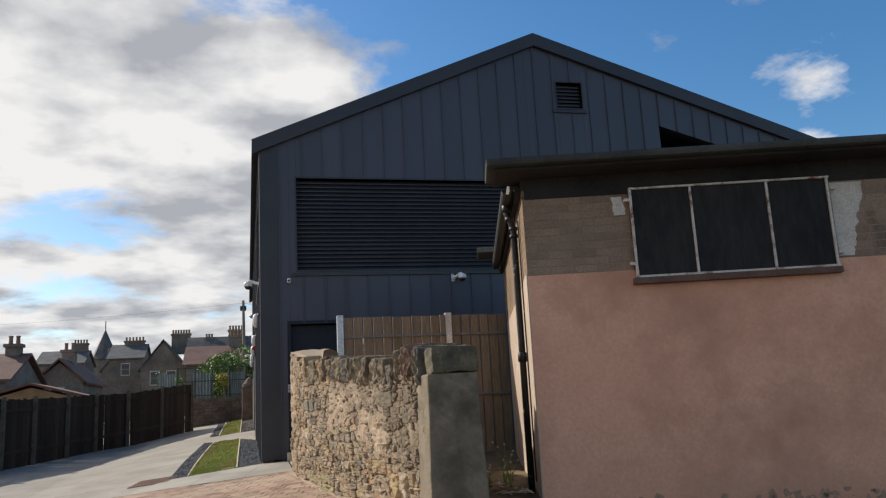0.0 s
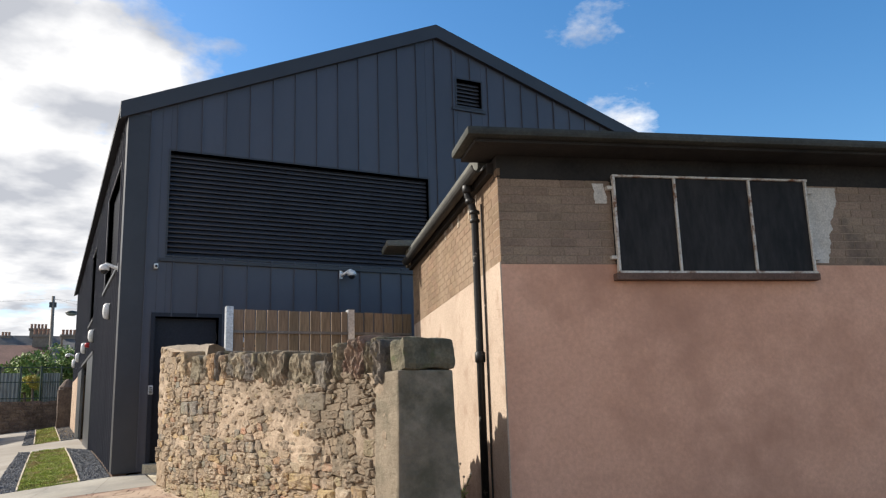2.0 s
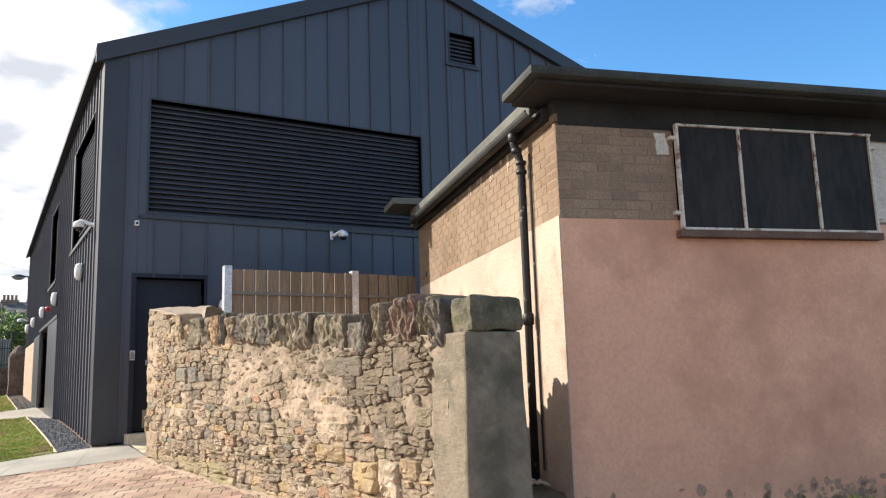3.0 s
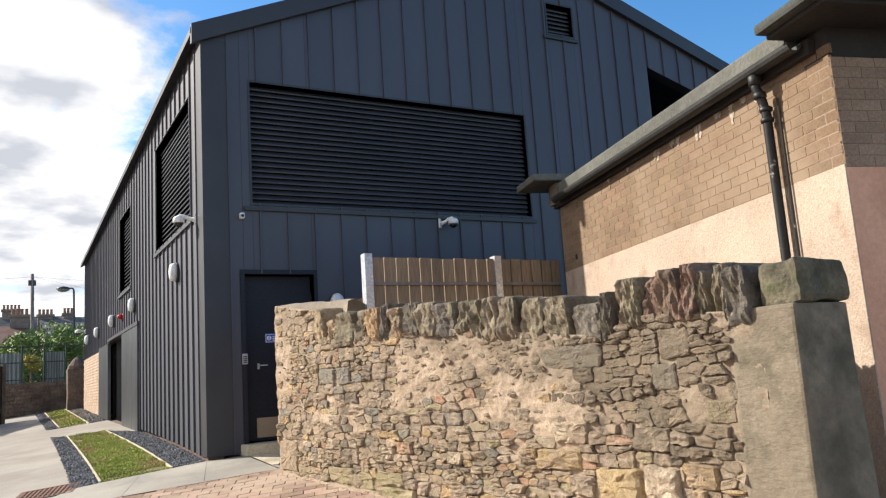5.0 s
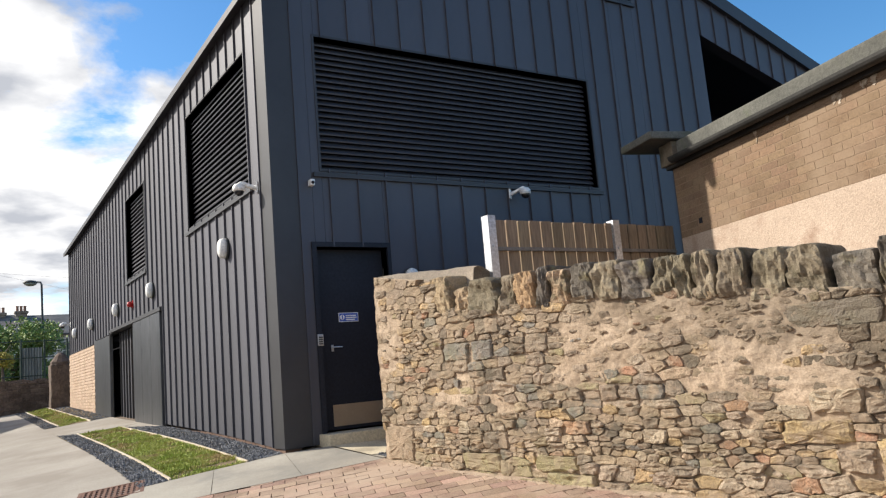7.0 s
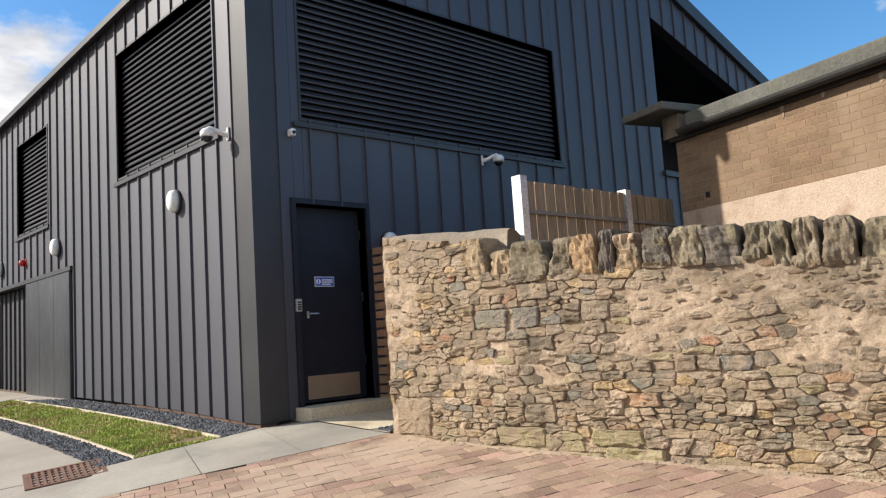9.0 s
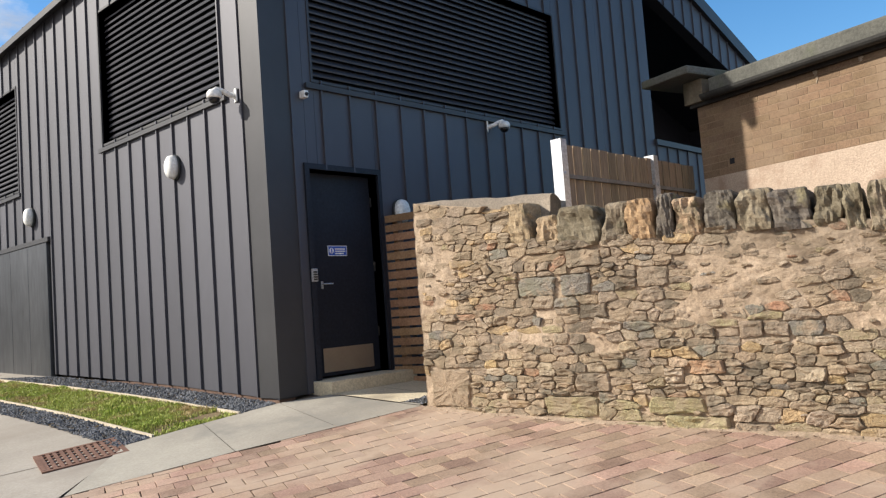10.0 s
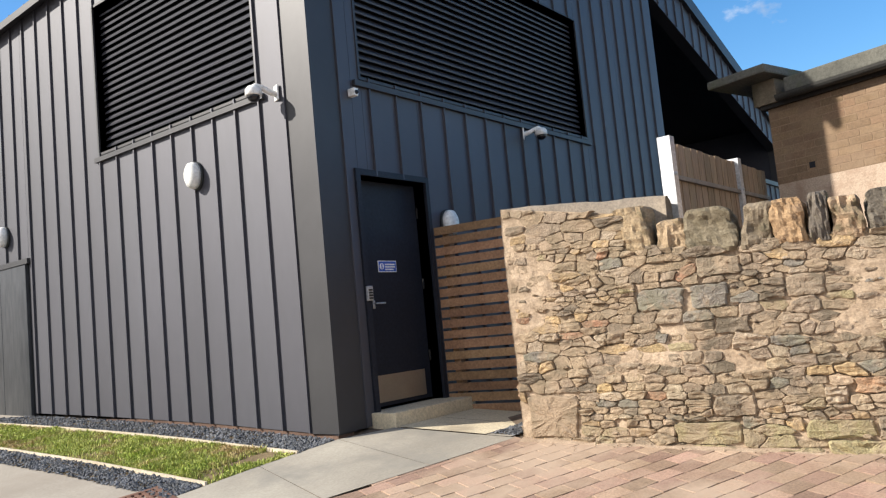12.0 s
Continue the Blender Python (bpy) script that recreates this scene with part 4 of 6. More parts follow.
def shed_window():
    w = thing("metal_window", (SC[0] + SU[0] * W0, SC[1] + SU[1] * W0, WB), "three bay steel window with flaking white frame", "window")
    for a in (W0, 1.59, 2.315, W1 - 0.035):
        bm = bmesh.new()
        sbox(bm, a, a + 0.022, -0.065, -0.02, WB - 0.03, WT + 0.03, 0.004)
        wpart("bar", bm, RUST_FRAME, w)
    for z in (WB - 0.045, WT + 0.03):
        bm = bmesh.new()
        sbox(bm, W0, W1, -0.066, -0.02, z, z + 0.020, 0.004)
        wpart("rail", bm, RUST_FRAME, w)
    for a0, a1 in ((W0 + 0.03, 1.59), (1.622, 2.315), (2.347, W1 - 0.035)):
        bm = bmesh.new()
        sbox(bm, a0, a1, -0.044, -0.036, WB - 0.02, WT + 0.03)
        wpart("pane", bm, DIRTY_PANE, w, "soot blackened pane")
    for a, z in ((W0 - 0.05, 2.60), (W0 - 0.05, 1.98), (W1, 2.60), (W1, 1.98)):
        bm = bmesh.new()
        sbox(bm, a, a + 0.055, -0.05, 0.012, z, z + 0.03, 0.004)
        wpart("bracket", bm, RUST_FRAME, w)
    bm = bmesh.new()
    sbox(bm, W0 - 0.03, W1 + 0.01, -0.075, 0.10, WB - 0.105, WB - 0.045, 0.008)
    wpart("sill", bm, SILL, w, "stained brown projecting sill")
    # black sheet in place of the unlit inside of the shed
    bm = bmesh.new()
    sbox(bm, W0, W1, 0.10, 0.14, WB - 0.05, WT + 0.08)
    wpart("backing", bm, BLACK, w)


shed_window()


def whitewash_patches():
    for a0, a1, z0, z1, n, amp in ((2.94, 3.09, 1.96, 2.67, 60, 0.06), (0.86, 0.965, 2.48, 2.66, 24, 0.04)):
        bm = bmesh.new()
        P = lambda a, z: (SC[0] + SU[0] * a - SV[0] * 0.005, SC[1] + SU[1] * a - SV[1] * 0.005, z)
        rag = lambda z, q: amp * (noise.noise((z * 5, q, 0)) + 0.5 * noise.noise((z * 16, q, 3)) + 0.3 * noise.noise((z * 45, q, 6)))
        pts = [(a1 + rag(z0 + (z1 - z0) * i / n, 1.0) + 0.17 * (i / n) ** 1.4 * (a0 > 2), z0 + (z1 - z0) * i / n) for i in range(n + 1)]
        pts += [(a0 + (0.6 * rag(z0 + (z1 - z0) * i / n, 8.0) if a0 < 2 else 0), z0 + (z1 - z0) * i / n) for i in range(n, -1, -1)]
        prism(bm, [P(a, z) for a, z in pts], (SV[0] * 0.012, SV[1] * 0.012, 0))
        wpart("whitewash", bm, WHITEWASH, shed, "flaking patch of white paint on brick")


whitewash_patches()


def lime_drips():
    """Runs of lime below the side gutter."""
    rnd = random.Random(12)
    P = lambda b, z: (SC[0] + SV[0] * b - SU[0] * 0.006, SC[1] + SV[1] * b - SU[1] * 0.006, z)
    for b in (0.80, 0.95, 1.12, 1.28, 1.33, 1.58, 1.64, 1.95, 2.05, 2.32, 2.38, 2.95, 3.4):
        l, w = rnd.uniform(0.05, 0.17), rnd.uniform(0.008, 0.032)
        n = 10
        pts = [(b - w * (1 - (i / n) ** 2.2) - 0.006 + rnd.uniform(-0.014, 0.010), 2.765 - l * i / n) for i in range(n + 1)]
        pts += [(b + w * (1 - (i / n) ** 2.2) + 0.006 + rnd.uniform(-0.010, 0.014), 2.765 - l * i / n) for i in range(n, -1, -1)]
        bm = bmesh.new()
        prism(bm, [P(*p) for p in pts], (SU[0] * 0.012, SU[1] * 0.012, 0))
        wpart("lime_run", bm, LIME, shed)


lime_drips()


def moss_stains():
    """Damp growth at the foot of the pink wall, in ragged blots."""
    rnd = random.Random(44)
    P = lambda a, z: (SC[0] + SU[0] * a - SV[0] * 0.002, SC[1] + SU[1] * a - SV[1] * 0.002, z)
    bm = bmesh.new()
    for i in range(230):
        a = rnd.choice((rnd.gauss(2.4, 0.45), rnd.gauss(3.2, 0.4), rnd.uniform(0.1, 3.9), rnd.gauss(0.2, 0.1)))
        if not 0.04 < a < 3.9:
            continue
        z = -0.32 + abs(rnd.gauss(0, 0.10))
        if z > -0.14:
            continue
        w = rnd.uniform(0.008, 0.045)
        h = w * rnd.uniform(0.5, 1.4)
        n = 9
        ring = [P(a + math.cos(math.tau * k / n) * w * rnd.uniform(0.5, 1.3), z + math.sin(math.tau * k / n) * h * rnd.uniform(0.5, 1.3)) for k in range(n)]
        q = [bm.verts.new(p) for p in ring]
        bm.faces.new(q)
    o = wpart("moss_stains", bm, MOSS, shed, "specks of damp growth at the wall foot")
    tagged(o, kind="stuff")


moss_stains()

# ---- rubble boundary wall ----
WALL_Y = [6.27, 7.6, 8.11, 9.79, 10.92, 12.35]
WALL_X = [1.25, 1.20, 1.12, 0.80, 0.60, 0.42]
COPE_Y = [6.2, 6.5, 7.05, 7.1, 7.38, 7.42, 7.8, 8.2, 8.85, 9.47, 10.2, 11.02, 11.5, 12.4]
COPE_Z = [1.23, 1.30, 1.34, 1.36, 1.31, 1.25, 1.27, 1.32, 1.41, 1.46, 1.47, 1.50, 1.62, 1.79]


def wall_x(y):
    return lerp(y, WALL_Y, WALL_X)


def wall_n(y):
    d = Vector((wall_x(y + 0.2) - wall_x(y - 0.2), 0.4, 0)).normalized()
    return Vector((-d.y, d.x, 0))


def wall_top(y):
    """Top of the rubble below the coping."""
    c = lerp(y, COPE_Y, COPE_Z)
    return c - 0.25 if y < 11.35 else c - 0.04


def smear(y, z):
    """0 where the joints are raked out, 1 where mortar has been wiped over most of the wall."""
    m = noise.noise((y * 0.9, z * 1.2, 9.0)) + 0.45 * noise.noise((y * 2.6, z * 3.2, 2.0))
    m += 0.34 * lerp(y, [7.5, 8.0, 10.0, 10.5], [0, 1, 1, 0]) * lerp(z, [0.45, 0.65, 1.3], [0, 1, 1])
    m += 0.30 * lerp(y, [11.2, 11.6], [0, 1]) + 0.16 * lerp(y, [7.2, 7.7], [1, 0]) - 0.22 * lerp(z, [0.2, 0.5], [1, 0])
    return max(0.0, min(1.0, (m - 0.02) / 0.42))


def mortar_out(y, z):
    """How far the mortar stands out of the wall's plane."""
    return -0.013 + 0.018 * smear(y, z) + 0.010 * noise.noise((y * 6, z * 8, 4.0)) + 0.009 * noise.noise((y * 17, z * 23, 7.0)) + 0.005 * noise.noise((y * 48, z * 60, 1.0))


def wall_core():
    bm = bmesh.new()
    n_y, rows = 420, 120
    ys = [6.27 + (12.35 - 6.27) * i / n_y for i in range(n_y + 1)]
    front, back = [], []
    for y in ys:
        g, t, n = gz(wall_x(y), y) - 0.25, wall_top(y), wall_n(y)
        f = []
        for k in range(rows + 1):
            z = g + (t - g) * k / rows
            f.append(bm.verts.new(Vector((wall_x(y), y, z)) + n * mortar_out(y, z)))
        front.append(f)
        back.append([bm.verts.new((wall_x(y) + 0.50, y + 0.07, z)) for z in (g, t)])
    for i in range(n_y):
        for k in range(rows):
            bm.faces.new((front[i][k], front[i][k + 1], front[i + 1][k + 1], front[i + 1][k]))
        bm.faces.new((back[i][0], back[i + 1][0], back[i + 1][1], back[i][1]))
        bm.faces.new((front[i][rows], back[i][1], back[i + 1][1], front[i + 1][rows]))
    bm.faces.new([*front[0], *back[0][::-1]])
    bm.faces.new([*front[-1], *back[-1][::-1]][::-1])
    return tagged(part("wall_west", bm, WALL_MORTAR, smooth=True), "sunlit rubble stone boundary wall with upright coping", "wall", kind="structure")


rubble = wall_core()


def stone_mesh(bm, f, ring2d, d, rnd):
    """A rubble stone: its worn outline swells to a rough, slightly tilted face. f(a, z, out) gives the place."""
    ca = sum(p[0] for p in ring2d) / len(ring2d)
    cz = sum(p[1] for p in ring2d) / len(ring2d)
    ha = max(abs(p[0] - ca) for p in ring2d)
    hz = max(abs(p[1] - cz) for p in ring2d)
    n, q = len(ring2d), rnd.uniform(0, 60)
    ta, tz = rnd.uniform(-0.45, 0.45) * d, rnd.uniform(-0.2, 0.5) * d
    rings = []
    flat = rnd.uniform(0.88, 0.95)
    beds = rnd.uniform(30, 70)
    for sc, dep in ((1.02, -0.045), (1.0, 0.30 * d), (flat, 0.90 * d), (0.62, d), (0.28, d)):
        ring = []
        for a, z in ring2d:
            a, z = ca + (a - ca) * sc, cz + (z - cz) * sc
            o = dep
            if dep > 0:
                # split beds run level across the face
                o += ta * (a - ca) / ha + tz * (z - cz) / hz + (0.4 * d + 0.003) * noise.noise((a * 7 + q, z * beds, q)) + (0.35 * d + 0.003) * noise.noise((a * 24, z * 40 + q, q))
            ring.append(bm.verts.new(f(a, z, o)))
        rings.append(ring)
    for p, r in zip(rings, rings[1:]):
        for k in range(n):
            bm.faces.new((p[(k + 1) % n], p[k], r[k], r[(k + 1) % n]))
    bm.faces.new(rings[-1][::-1])


def clip(poly, m, n):
    """The part of a polygon behind the line through m with the normal n."""
    out = []
    for p, q in zip(poly, poly[1:] + poly[:1]):
        dp = (p[0] - m[0]) * n[0] + (p[1] - m[1]) * n[1]
        dq = (q[0] - m[0]) * n[0] + (q[1] - m[1]) * n[1]
        if dp <= 0:
            out.append(p)
        if (dp < 0 < dq) or (dq < 0 < dp):
            t = dp / (dp - dq)
            out.append((p[0] + (q[0] - p[0]) * t, p[1] + (q[1] - p[1]) * t))
    return out


def worn(poly, gap_a, gap_z, rnd):
    """Draws an outline in by the joint and wears its corners round."""
    ca = sum(p[0] for p in poly) / len(poly)
    cz = sum(p[1] for p in poly) / len(poly)
    ha = max(abs(p[0] - ca) for p in poly)
    hz = max(abs(p[1] - cz) for p in poly)
    ka, kz = max(0.45, 1 - gap_a / ha), max(0.45, 1 - gap_z / hz)
    poly = [(ca + (a - ca) * ka, cz + (z - cz) * kz) for a, z in poly]
    out = []
    for p, q in zip(poly, poly[1:] + poly[:1]):
        l = math.hypot(p[0] - q[0], p[1] - q[1])
        if l < 0.014:
            out.append(((p[0] + q[0]) / 2, (p[1] + q[1]) / 2))
            continue
        t0, t1 = rnd.uniform(0.05, 0.20), rnd.uniform(0.80, 0.95)
        k = max(1, int(l / 0.035))
        for i in range(k + 1):
            t = t0 + (t1 - t0) * i / k
            e = min(0.006, 0.08 * min(ha, hz) + 0.002)
            out.append((p[0] + (q[0] - p[0]) * t + rnd.uniform(-e, e), p[1] + (q[1] - p[1]) * t + rnd.uniform(-e, e)))
    return out


def west_face(y, z, o):
    return Vector((wall_x(y), y, z)) + wall_n(y) * o


def end_face(a, z, o):
    return Vector((0.42 + a, 12.35 + 0.10 * a + o, z))


# the stones that stand out: y0, y1, z0, z1, kind, how proud
BY_THE_DOOR = [
    (10.96, 11.31, 0.80, 0.96, 3, 0.016), (10.66, 10.93, 0.78, 0.96, 3, 0.018), (10.56, 10.85, 1.01, 1.15, 1, 0.02), (10.54, 10.77, 0.60, 0.71, 7, 0.02),
    (10.05, 10.29, 0.81, 0.96, 1, 0.014), (9.71, 9.96, 0.14, 0.25, 4, 0.03), (10.57, 10.86, 0.02, 0.17, 1, 0.03), (10.00, 10.14, 0.08, 0.20, 5, 0.035),
    (9.71, 10.16, -0.36, -0.16, 6, 0.04), (10.18, 10.53, -0.34, -0.20, 6, 0.03), (9.42, 9.69, -0.39, -0.20, 1, 0.03), (10.68, 11.13, -0.17, -0.01, 6, 0.02),
    (9.86, 10.29, -0.15, -0.02, 6, 0.025), (11.85, 12.28, -0.11, 0.23, 0, 0.02)]
BY_THE_PILLAR = [
    (9.04, 9.26, 0.39, 0.50, 3, 0.014), (9.42, 9.59, 0.39, 0.52, 1, 0.02), (9.06, 9.25, 0.08, 0.18, 5, 0.03), (7.53, 8.14, 0.79, 0.95, 3, 0.016),
    (6.90, 7.10, 0.62, 0.77, 3, 0.012), (7.72, 8.06, 0.27, 0.41, 5, 0.035), (7.28, 7.70, -0.12, 0.12, 2, 0.04), (6.96, 7.26, -0.12, 0.16, 5, 0.04),
    (7.00, 7.32, 0.24, 0.39, 1, 0.03), (6.66, 6.92, 0.04, 0.19, 2, 0.03), (7.82, 8.23, 0.08, 0.23, 2, 0.03), (7.72, 7.93, -0.08, 0.06, 1, 0.03),
    (6.48, 6.70, 0.41, 0.55, 6, 0.014), (6.78, 7.04, 0.81, 0.99, 7, 0.014)]


def stone_kind(y, z, rnd):
    k = rnd.choices(range(8), (40, 30, 5, 3.5, 3, 14, 4, 8))[0]
    if y < 8.4 and z > 0.2 and rnd.random() < 0.6:
        k = rnd.choice((7, 7, 1))
    elif y < 8.8 and z < 0.2 and rnd.random() < 0.5:
        k = rnd.choices((2, 5, 0, 4), (5, 4, 2, 1))[0]
    elif z < -0.02 and rnd.random() < 0.35:
        k = 6
    elif 9.2 < y < 11.2 and 0.30 < z < 0.9 and rnd.random() < 0.38:
        k = rnd.choice((7, 1, 3, 1))
    elif y > 11.3 and rnd.random() < 0.5:
        k = rnd.choice((0, 0, 5, 2))
    return k


def rubble_stones():
    rnd = random.Random(11)
    placed = []
    fixed = BY_THE_DOOR + BY_THE_PILLAR
    for y0, y1, z0, z1, kd, d in fixed:
        w, h = y1 - y0, z1 - z0
        j = lambda v: v * rnd.uniform(-0.10, 0.06)
        ring = [(y0 - j(w), z0 - j(h)), (y0 + w * 0.5, z0 - 0.5 * j(h)), (y1 + j(w), z0 - j(h)), (y1 + 0.5 * j(w), z0 + h * 0.55), (y1 + j(w), z1 + j(h)), (y0 + w * 0.45, z1 + 0.6 * j(h)), (y0 - j(w), z1 + j(h)), (y0 - 0.5 * j(w), z0 + h * 0.5)]
        placed.append((west_face, worn(ring, 0.002, 0.002, rnd), d, kd))
    for face, lo, hi in ((west_face, 6.46, 12.34), (end_face, 0.02, 0.50)):
        seeds = []
        z = -0.75
        while z < 1.80:
            h = rnd.choice((0.03, 0.04, 0.05, 0.06, 0.075, 0.09, 0.115))
            a = lo - rnd.uniform(0, 0.15)
            while a < hi + 0.1:
                l = h * rnd.uniform(1.0, 2.7) + 0.04
                zz = z + h / 2 + 0.08 * noise.noise((a * 1.3, z * 1.2, 3.0)) + rnd.uniform(-0.22, 0.22) * h
                aa = a + l / 2
                if rnd.random() < 0.16 and h > 0.09:
                    seeds += [(aa, zz - 0.25 * h), (aa + 0.2 * l, zz + 0.27 * h)]
                else:
                    seeds.append((aa, zz))
                a += l
            z += h
        if face is west_face:
            seeds = [p for p in seeds if not any(f[0] - 0.015 < p[0] < f[1] + 0.015 and f[2] - 0.012 < p[1] < f[3] + 0.012 for f in fixed)]
        pts = np.array(seeds)
        for i, (a, z) in enumerate(seeds):
            y = a if face is west_face else 12.35
            if not lo < a < hi or z < gz(wall_x(y), y) - 0.05 or z > wall_top(y) + 0.03:
                continue
            near = np.nonzero((abs(pts[:, 0] - a) < 0.5) & (abs(pts[:, 1] - z) < 0.26))[0]
            poly = [(a - 0.20, z - 0.10), (a + 0.20, z - 0.10), (a + 0.20, z + 0.10), (a - 0.20, z + 0.10)]
            for k in near:
                if k == i:
                    continue
                b, c = seeds[k]
                # flat stones: heights count for more than lengths
                poly = clip(poly, ((a + b) / 2, (z + c) / 2), (b - a, 5.0 * (c - z)))
                if len(poly) < 3:
                    break
            if face is west_face and len(poly) >= 3:
                for f in fixed:
                    if f[0] - 0.25 < a < f[1] + 0.25 and f[2] - 0.15 < z < f[3] + 0.15:
                        side = max((f[0] - a, (f[0], z), (1, 0)), (a - f[1], (f[1], z), (-1, 0)), (2 * (f[2] - z), (a, f[2]), (0, 1)), (2 * (z - f[3]), (a, f[3]), (0, -1)), key=lambda v: v[0])
                        poly = clip(poly, side[1], side[2])
                        if len(poly) < 3:
                            break
            if len(poly) >= 3:
                poly = clip(poly, (lo, z), (-1, 0))
            if len(poly) >= 3:
                poly = clip(poly, (hi, z), (1, 0))
            if len(poly) >= 3:
                poly = clip(poly, (a, wall_top(y) - 0.005), (0, 1))
            if len(poly) < 3:
                continue
            if max(p[0] for p in poly) - min(p[0] for p in poly) < 0.04 or max(p[1] for p in poly) - min(p[1] for p in poly) < 0.025:
                continue
            s = smear(y, z)
            if rnd.random() < 0.36 * s:
                continue
            gap = rnd.uniform(0.0, 0.006) + 0.014 * s * rnd.random()
            d = rnd.choice((0.002, 0.006, 0.010, 0.015, 0.020, 0.028)) * rnd.uniform(0.7, 1.2) * (1 - 0.35 * s) + (0.008 * rnd.random() if z < 0.35 else 0)
            placed.append((face, worn(poly, gap, gap * 0.8, rnd), d, stone_kind(y, z, rnd)))
        if face is west_face:
            # pinnings: small spalls pushed into the joints
            for i in range(300):
                y, z = rnd.uniform(6.58, 12.2), rnd.uniform(-0.35, 1.25)
                if not gz(wall_x(y), y) < z < wall_top(y) - 0.03:
                    continue
                w, h = rnd.uniform(0.012, 0.04), rnd.uniform(0.007, 0.020)
                ring = [(y + w * math.cos(t) * rnd.uniform(0.7, 1.2), z + h * math.sin(t) * rnd.uniform(0.7, 1.2)) for t in (0.3, 1.2, 2.1, 3.2, 4.2, 5.3)]
                placed.append((face, ring, rnd.uniform(0.008, 0.022), rnd.choices((0, 1, 5), (4, 2, 4))[0]))
    n_fixed = len(fixed)
    chosen = set(range(n_fixed))
    for i, s in enumerate(placed):
        if len(chosen) < 300 and s[0] is west_face and i >= n_fixed and 8.0 < s[1][0][0] < 11.6 and s[1][0][1] < 1.2:
            chosen.add(i)
    for i in sorted(chosen):
        bm = bmesh.new()
        stone_mesh(bm, *placed[i][:3], rnd)
        part("stone", bm, STONES[placed[i][3]], rubble)
    for kd in range(8):
        bm = bmesh.new()
        for i, s in enumerate(placed):
            if i not in chosen and s[3] == kd:
                stone_mesh(bm, *s[:3], rnd)
        tagged(part("rubble_stones", bm, STONES[kd], rubble), "rough rubble stones bedded in mortar", kind="stuff")


COPE_CUTS = [6.31, 6.48, 6.60, 6.70, 6.82, 6.97, 7.13, 7.26, 7.40, 7.51, 7.82, 8.10, 8.34, 8.54, 8.72, 8.86, 9.04, 9.30, 9.53, 9.76, 9.97, 10.10, 10.33, 10.55, 10.90, 11.14, 11.40]


def coping_stones():
    rnd = random.Random(5)
    for y0, y1 in zip(COPE_CUTS, COPE_CUTS[1:]):
        w, c = y1 - y0, (y0 + y1) / 2
        top = (0.02 if c < 7.4 else 0.0) + lerp(c, COPE_Y, COPE_Z) + rnd.uniform(-0.045, 0.035)
        base = wall_top(c) - 0.04 - rnd.uniform(0, 0.03)
        lean = rnd.uniform(-0.16, 0.10)
        n = wall_n(c)
        t = Vector((n.y, -n.x, 0))
        deep = rnd.uniform(0.40, 0.50)
        fat, sharp, seed = rnd.uniform(0.84, 0.98), rnd.uniform(4.0, 10.0), rnd.uniform(0, 50)
        shift = rnd.uniform(-0.02, 0.03)
        bm = bmesh.new()
        bmesh.ops.create_cube(bm, size=1.0)
        bmesh.ops.subdivide_edges(bm, edges=bm.edges[:], cuts=10, use_grid_fill=True)
        for v in bm.verts:
            x, y, z = v.co * 2
            # worn shoulders: the upper half is a rounded block, the foot stays square in its bed
            q = (abs(x) ** sharp + max(0.0, z) ** sharp) ** (1 / sharp)
            k = max(abs(x), max(0.0, z)) / q if q > 0 else 1.0
            r = (max(abs(x), abs(z)) ** 14 + abs(y) ** 14) ** (1 / 14)
            m = max(abs(x), abs(y), abs(z)) / r
            x, y, z = x * k * m, y * m, (z * k * m if z > 0 else z)
            g = 1 + 0.14 * noise.noise((x * 1.1 + seed, y * 1.4, z * 1.2)) + 0.12 * noise.noise((x * 2.6, y * 3.0 + seed, z * 2.2)) + 0.06 * noise.noise((x * 4 + seed, y * 5, z * 3.5)) + 0.035 * noise.noise((x * 9 + seed, y * 12, z * 8))
            up = (z / 2 + 0.5) * (top - base) * (0.93 + 0.07 * g if z > 0 else 1)
            v.co = Vector((wall_x(c), c, base)) + t * (x * w * 0.5 * fat * g + lean * up) - n * (deep / 2 - 0.012 - shift - y * deep * 0.5 * g) + Vector((0, 0, up))
        if 6.75 < c < 7.15:
            mat = COPING_RED
        elif 10.1 < c < 10.33:
            mat = COPING_ORANGE
        elif c > 10.3:
            mat = rnd.choice((COPING_TAN, COPING_TAN, COPING))
        else:
            mat = rnd.choices((COPING, COPING_DARK, COPING_TAN), (6, 4 if c < 9.2 else 2, 0.0 if c < 9.2 else 0.8))[0]
        part("coping_stone", bm, mat, rubble)
    # rounded lime cap over the wall's end
    bm = bmesh.new()
    ys = [11.10 + 0.104 * i for i in range(13)]
    rings = []
    for y in ys:
        z = lerp(y, [11.1, 11.3, 12.35], [1.61, 1.63, 1.70])
        ring = []
        for k in range(9):
            u = k / 8
            x = wall_x(y) + lerp(y, [11.3, 11.9, 12.35], [0.22, 0.10, 0.0]) + lerp(y, [11.3, 11.9, 12.35], [0.32, 0.44, 0.52]) * u
            ring.append(bm.verts.new((x, y + 0.06 * u, z + 0.06 * math.sin(math.pi * min(1, 0.15 + u)) + 0.02 * noise.noise((x * 6, y * 6, 0)) - (0.0 if 0 < k < 8 else 0.20))))
        rings.append(ring)
    for a, b in zip(rings, rings[1:]):
        for k in range(8):
            bm.faces.new((a[k], a[k + 1], b[k + 1], b[k]))
    bm.faces.new(rings[0])
    bm.faces.new(rings[-1][::-1])
    part("cap", bm, CAP_MORTAR, rubble, "smooth grey lime cap over the wall end", smooth=True)


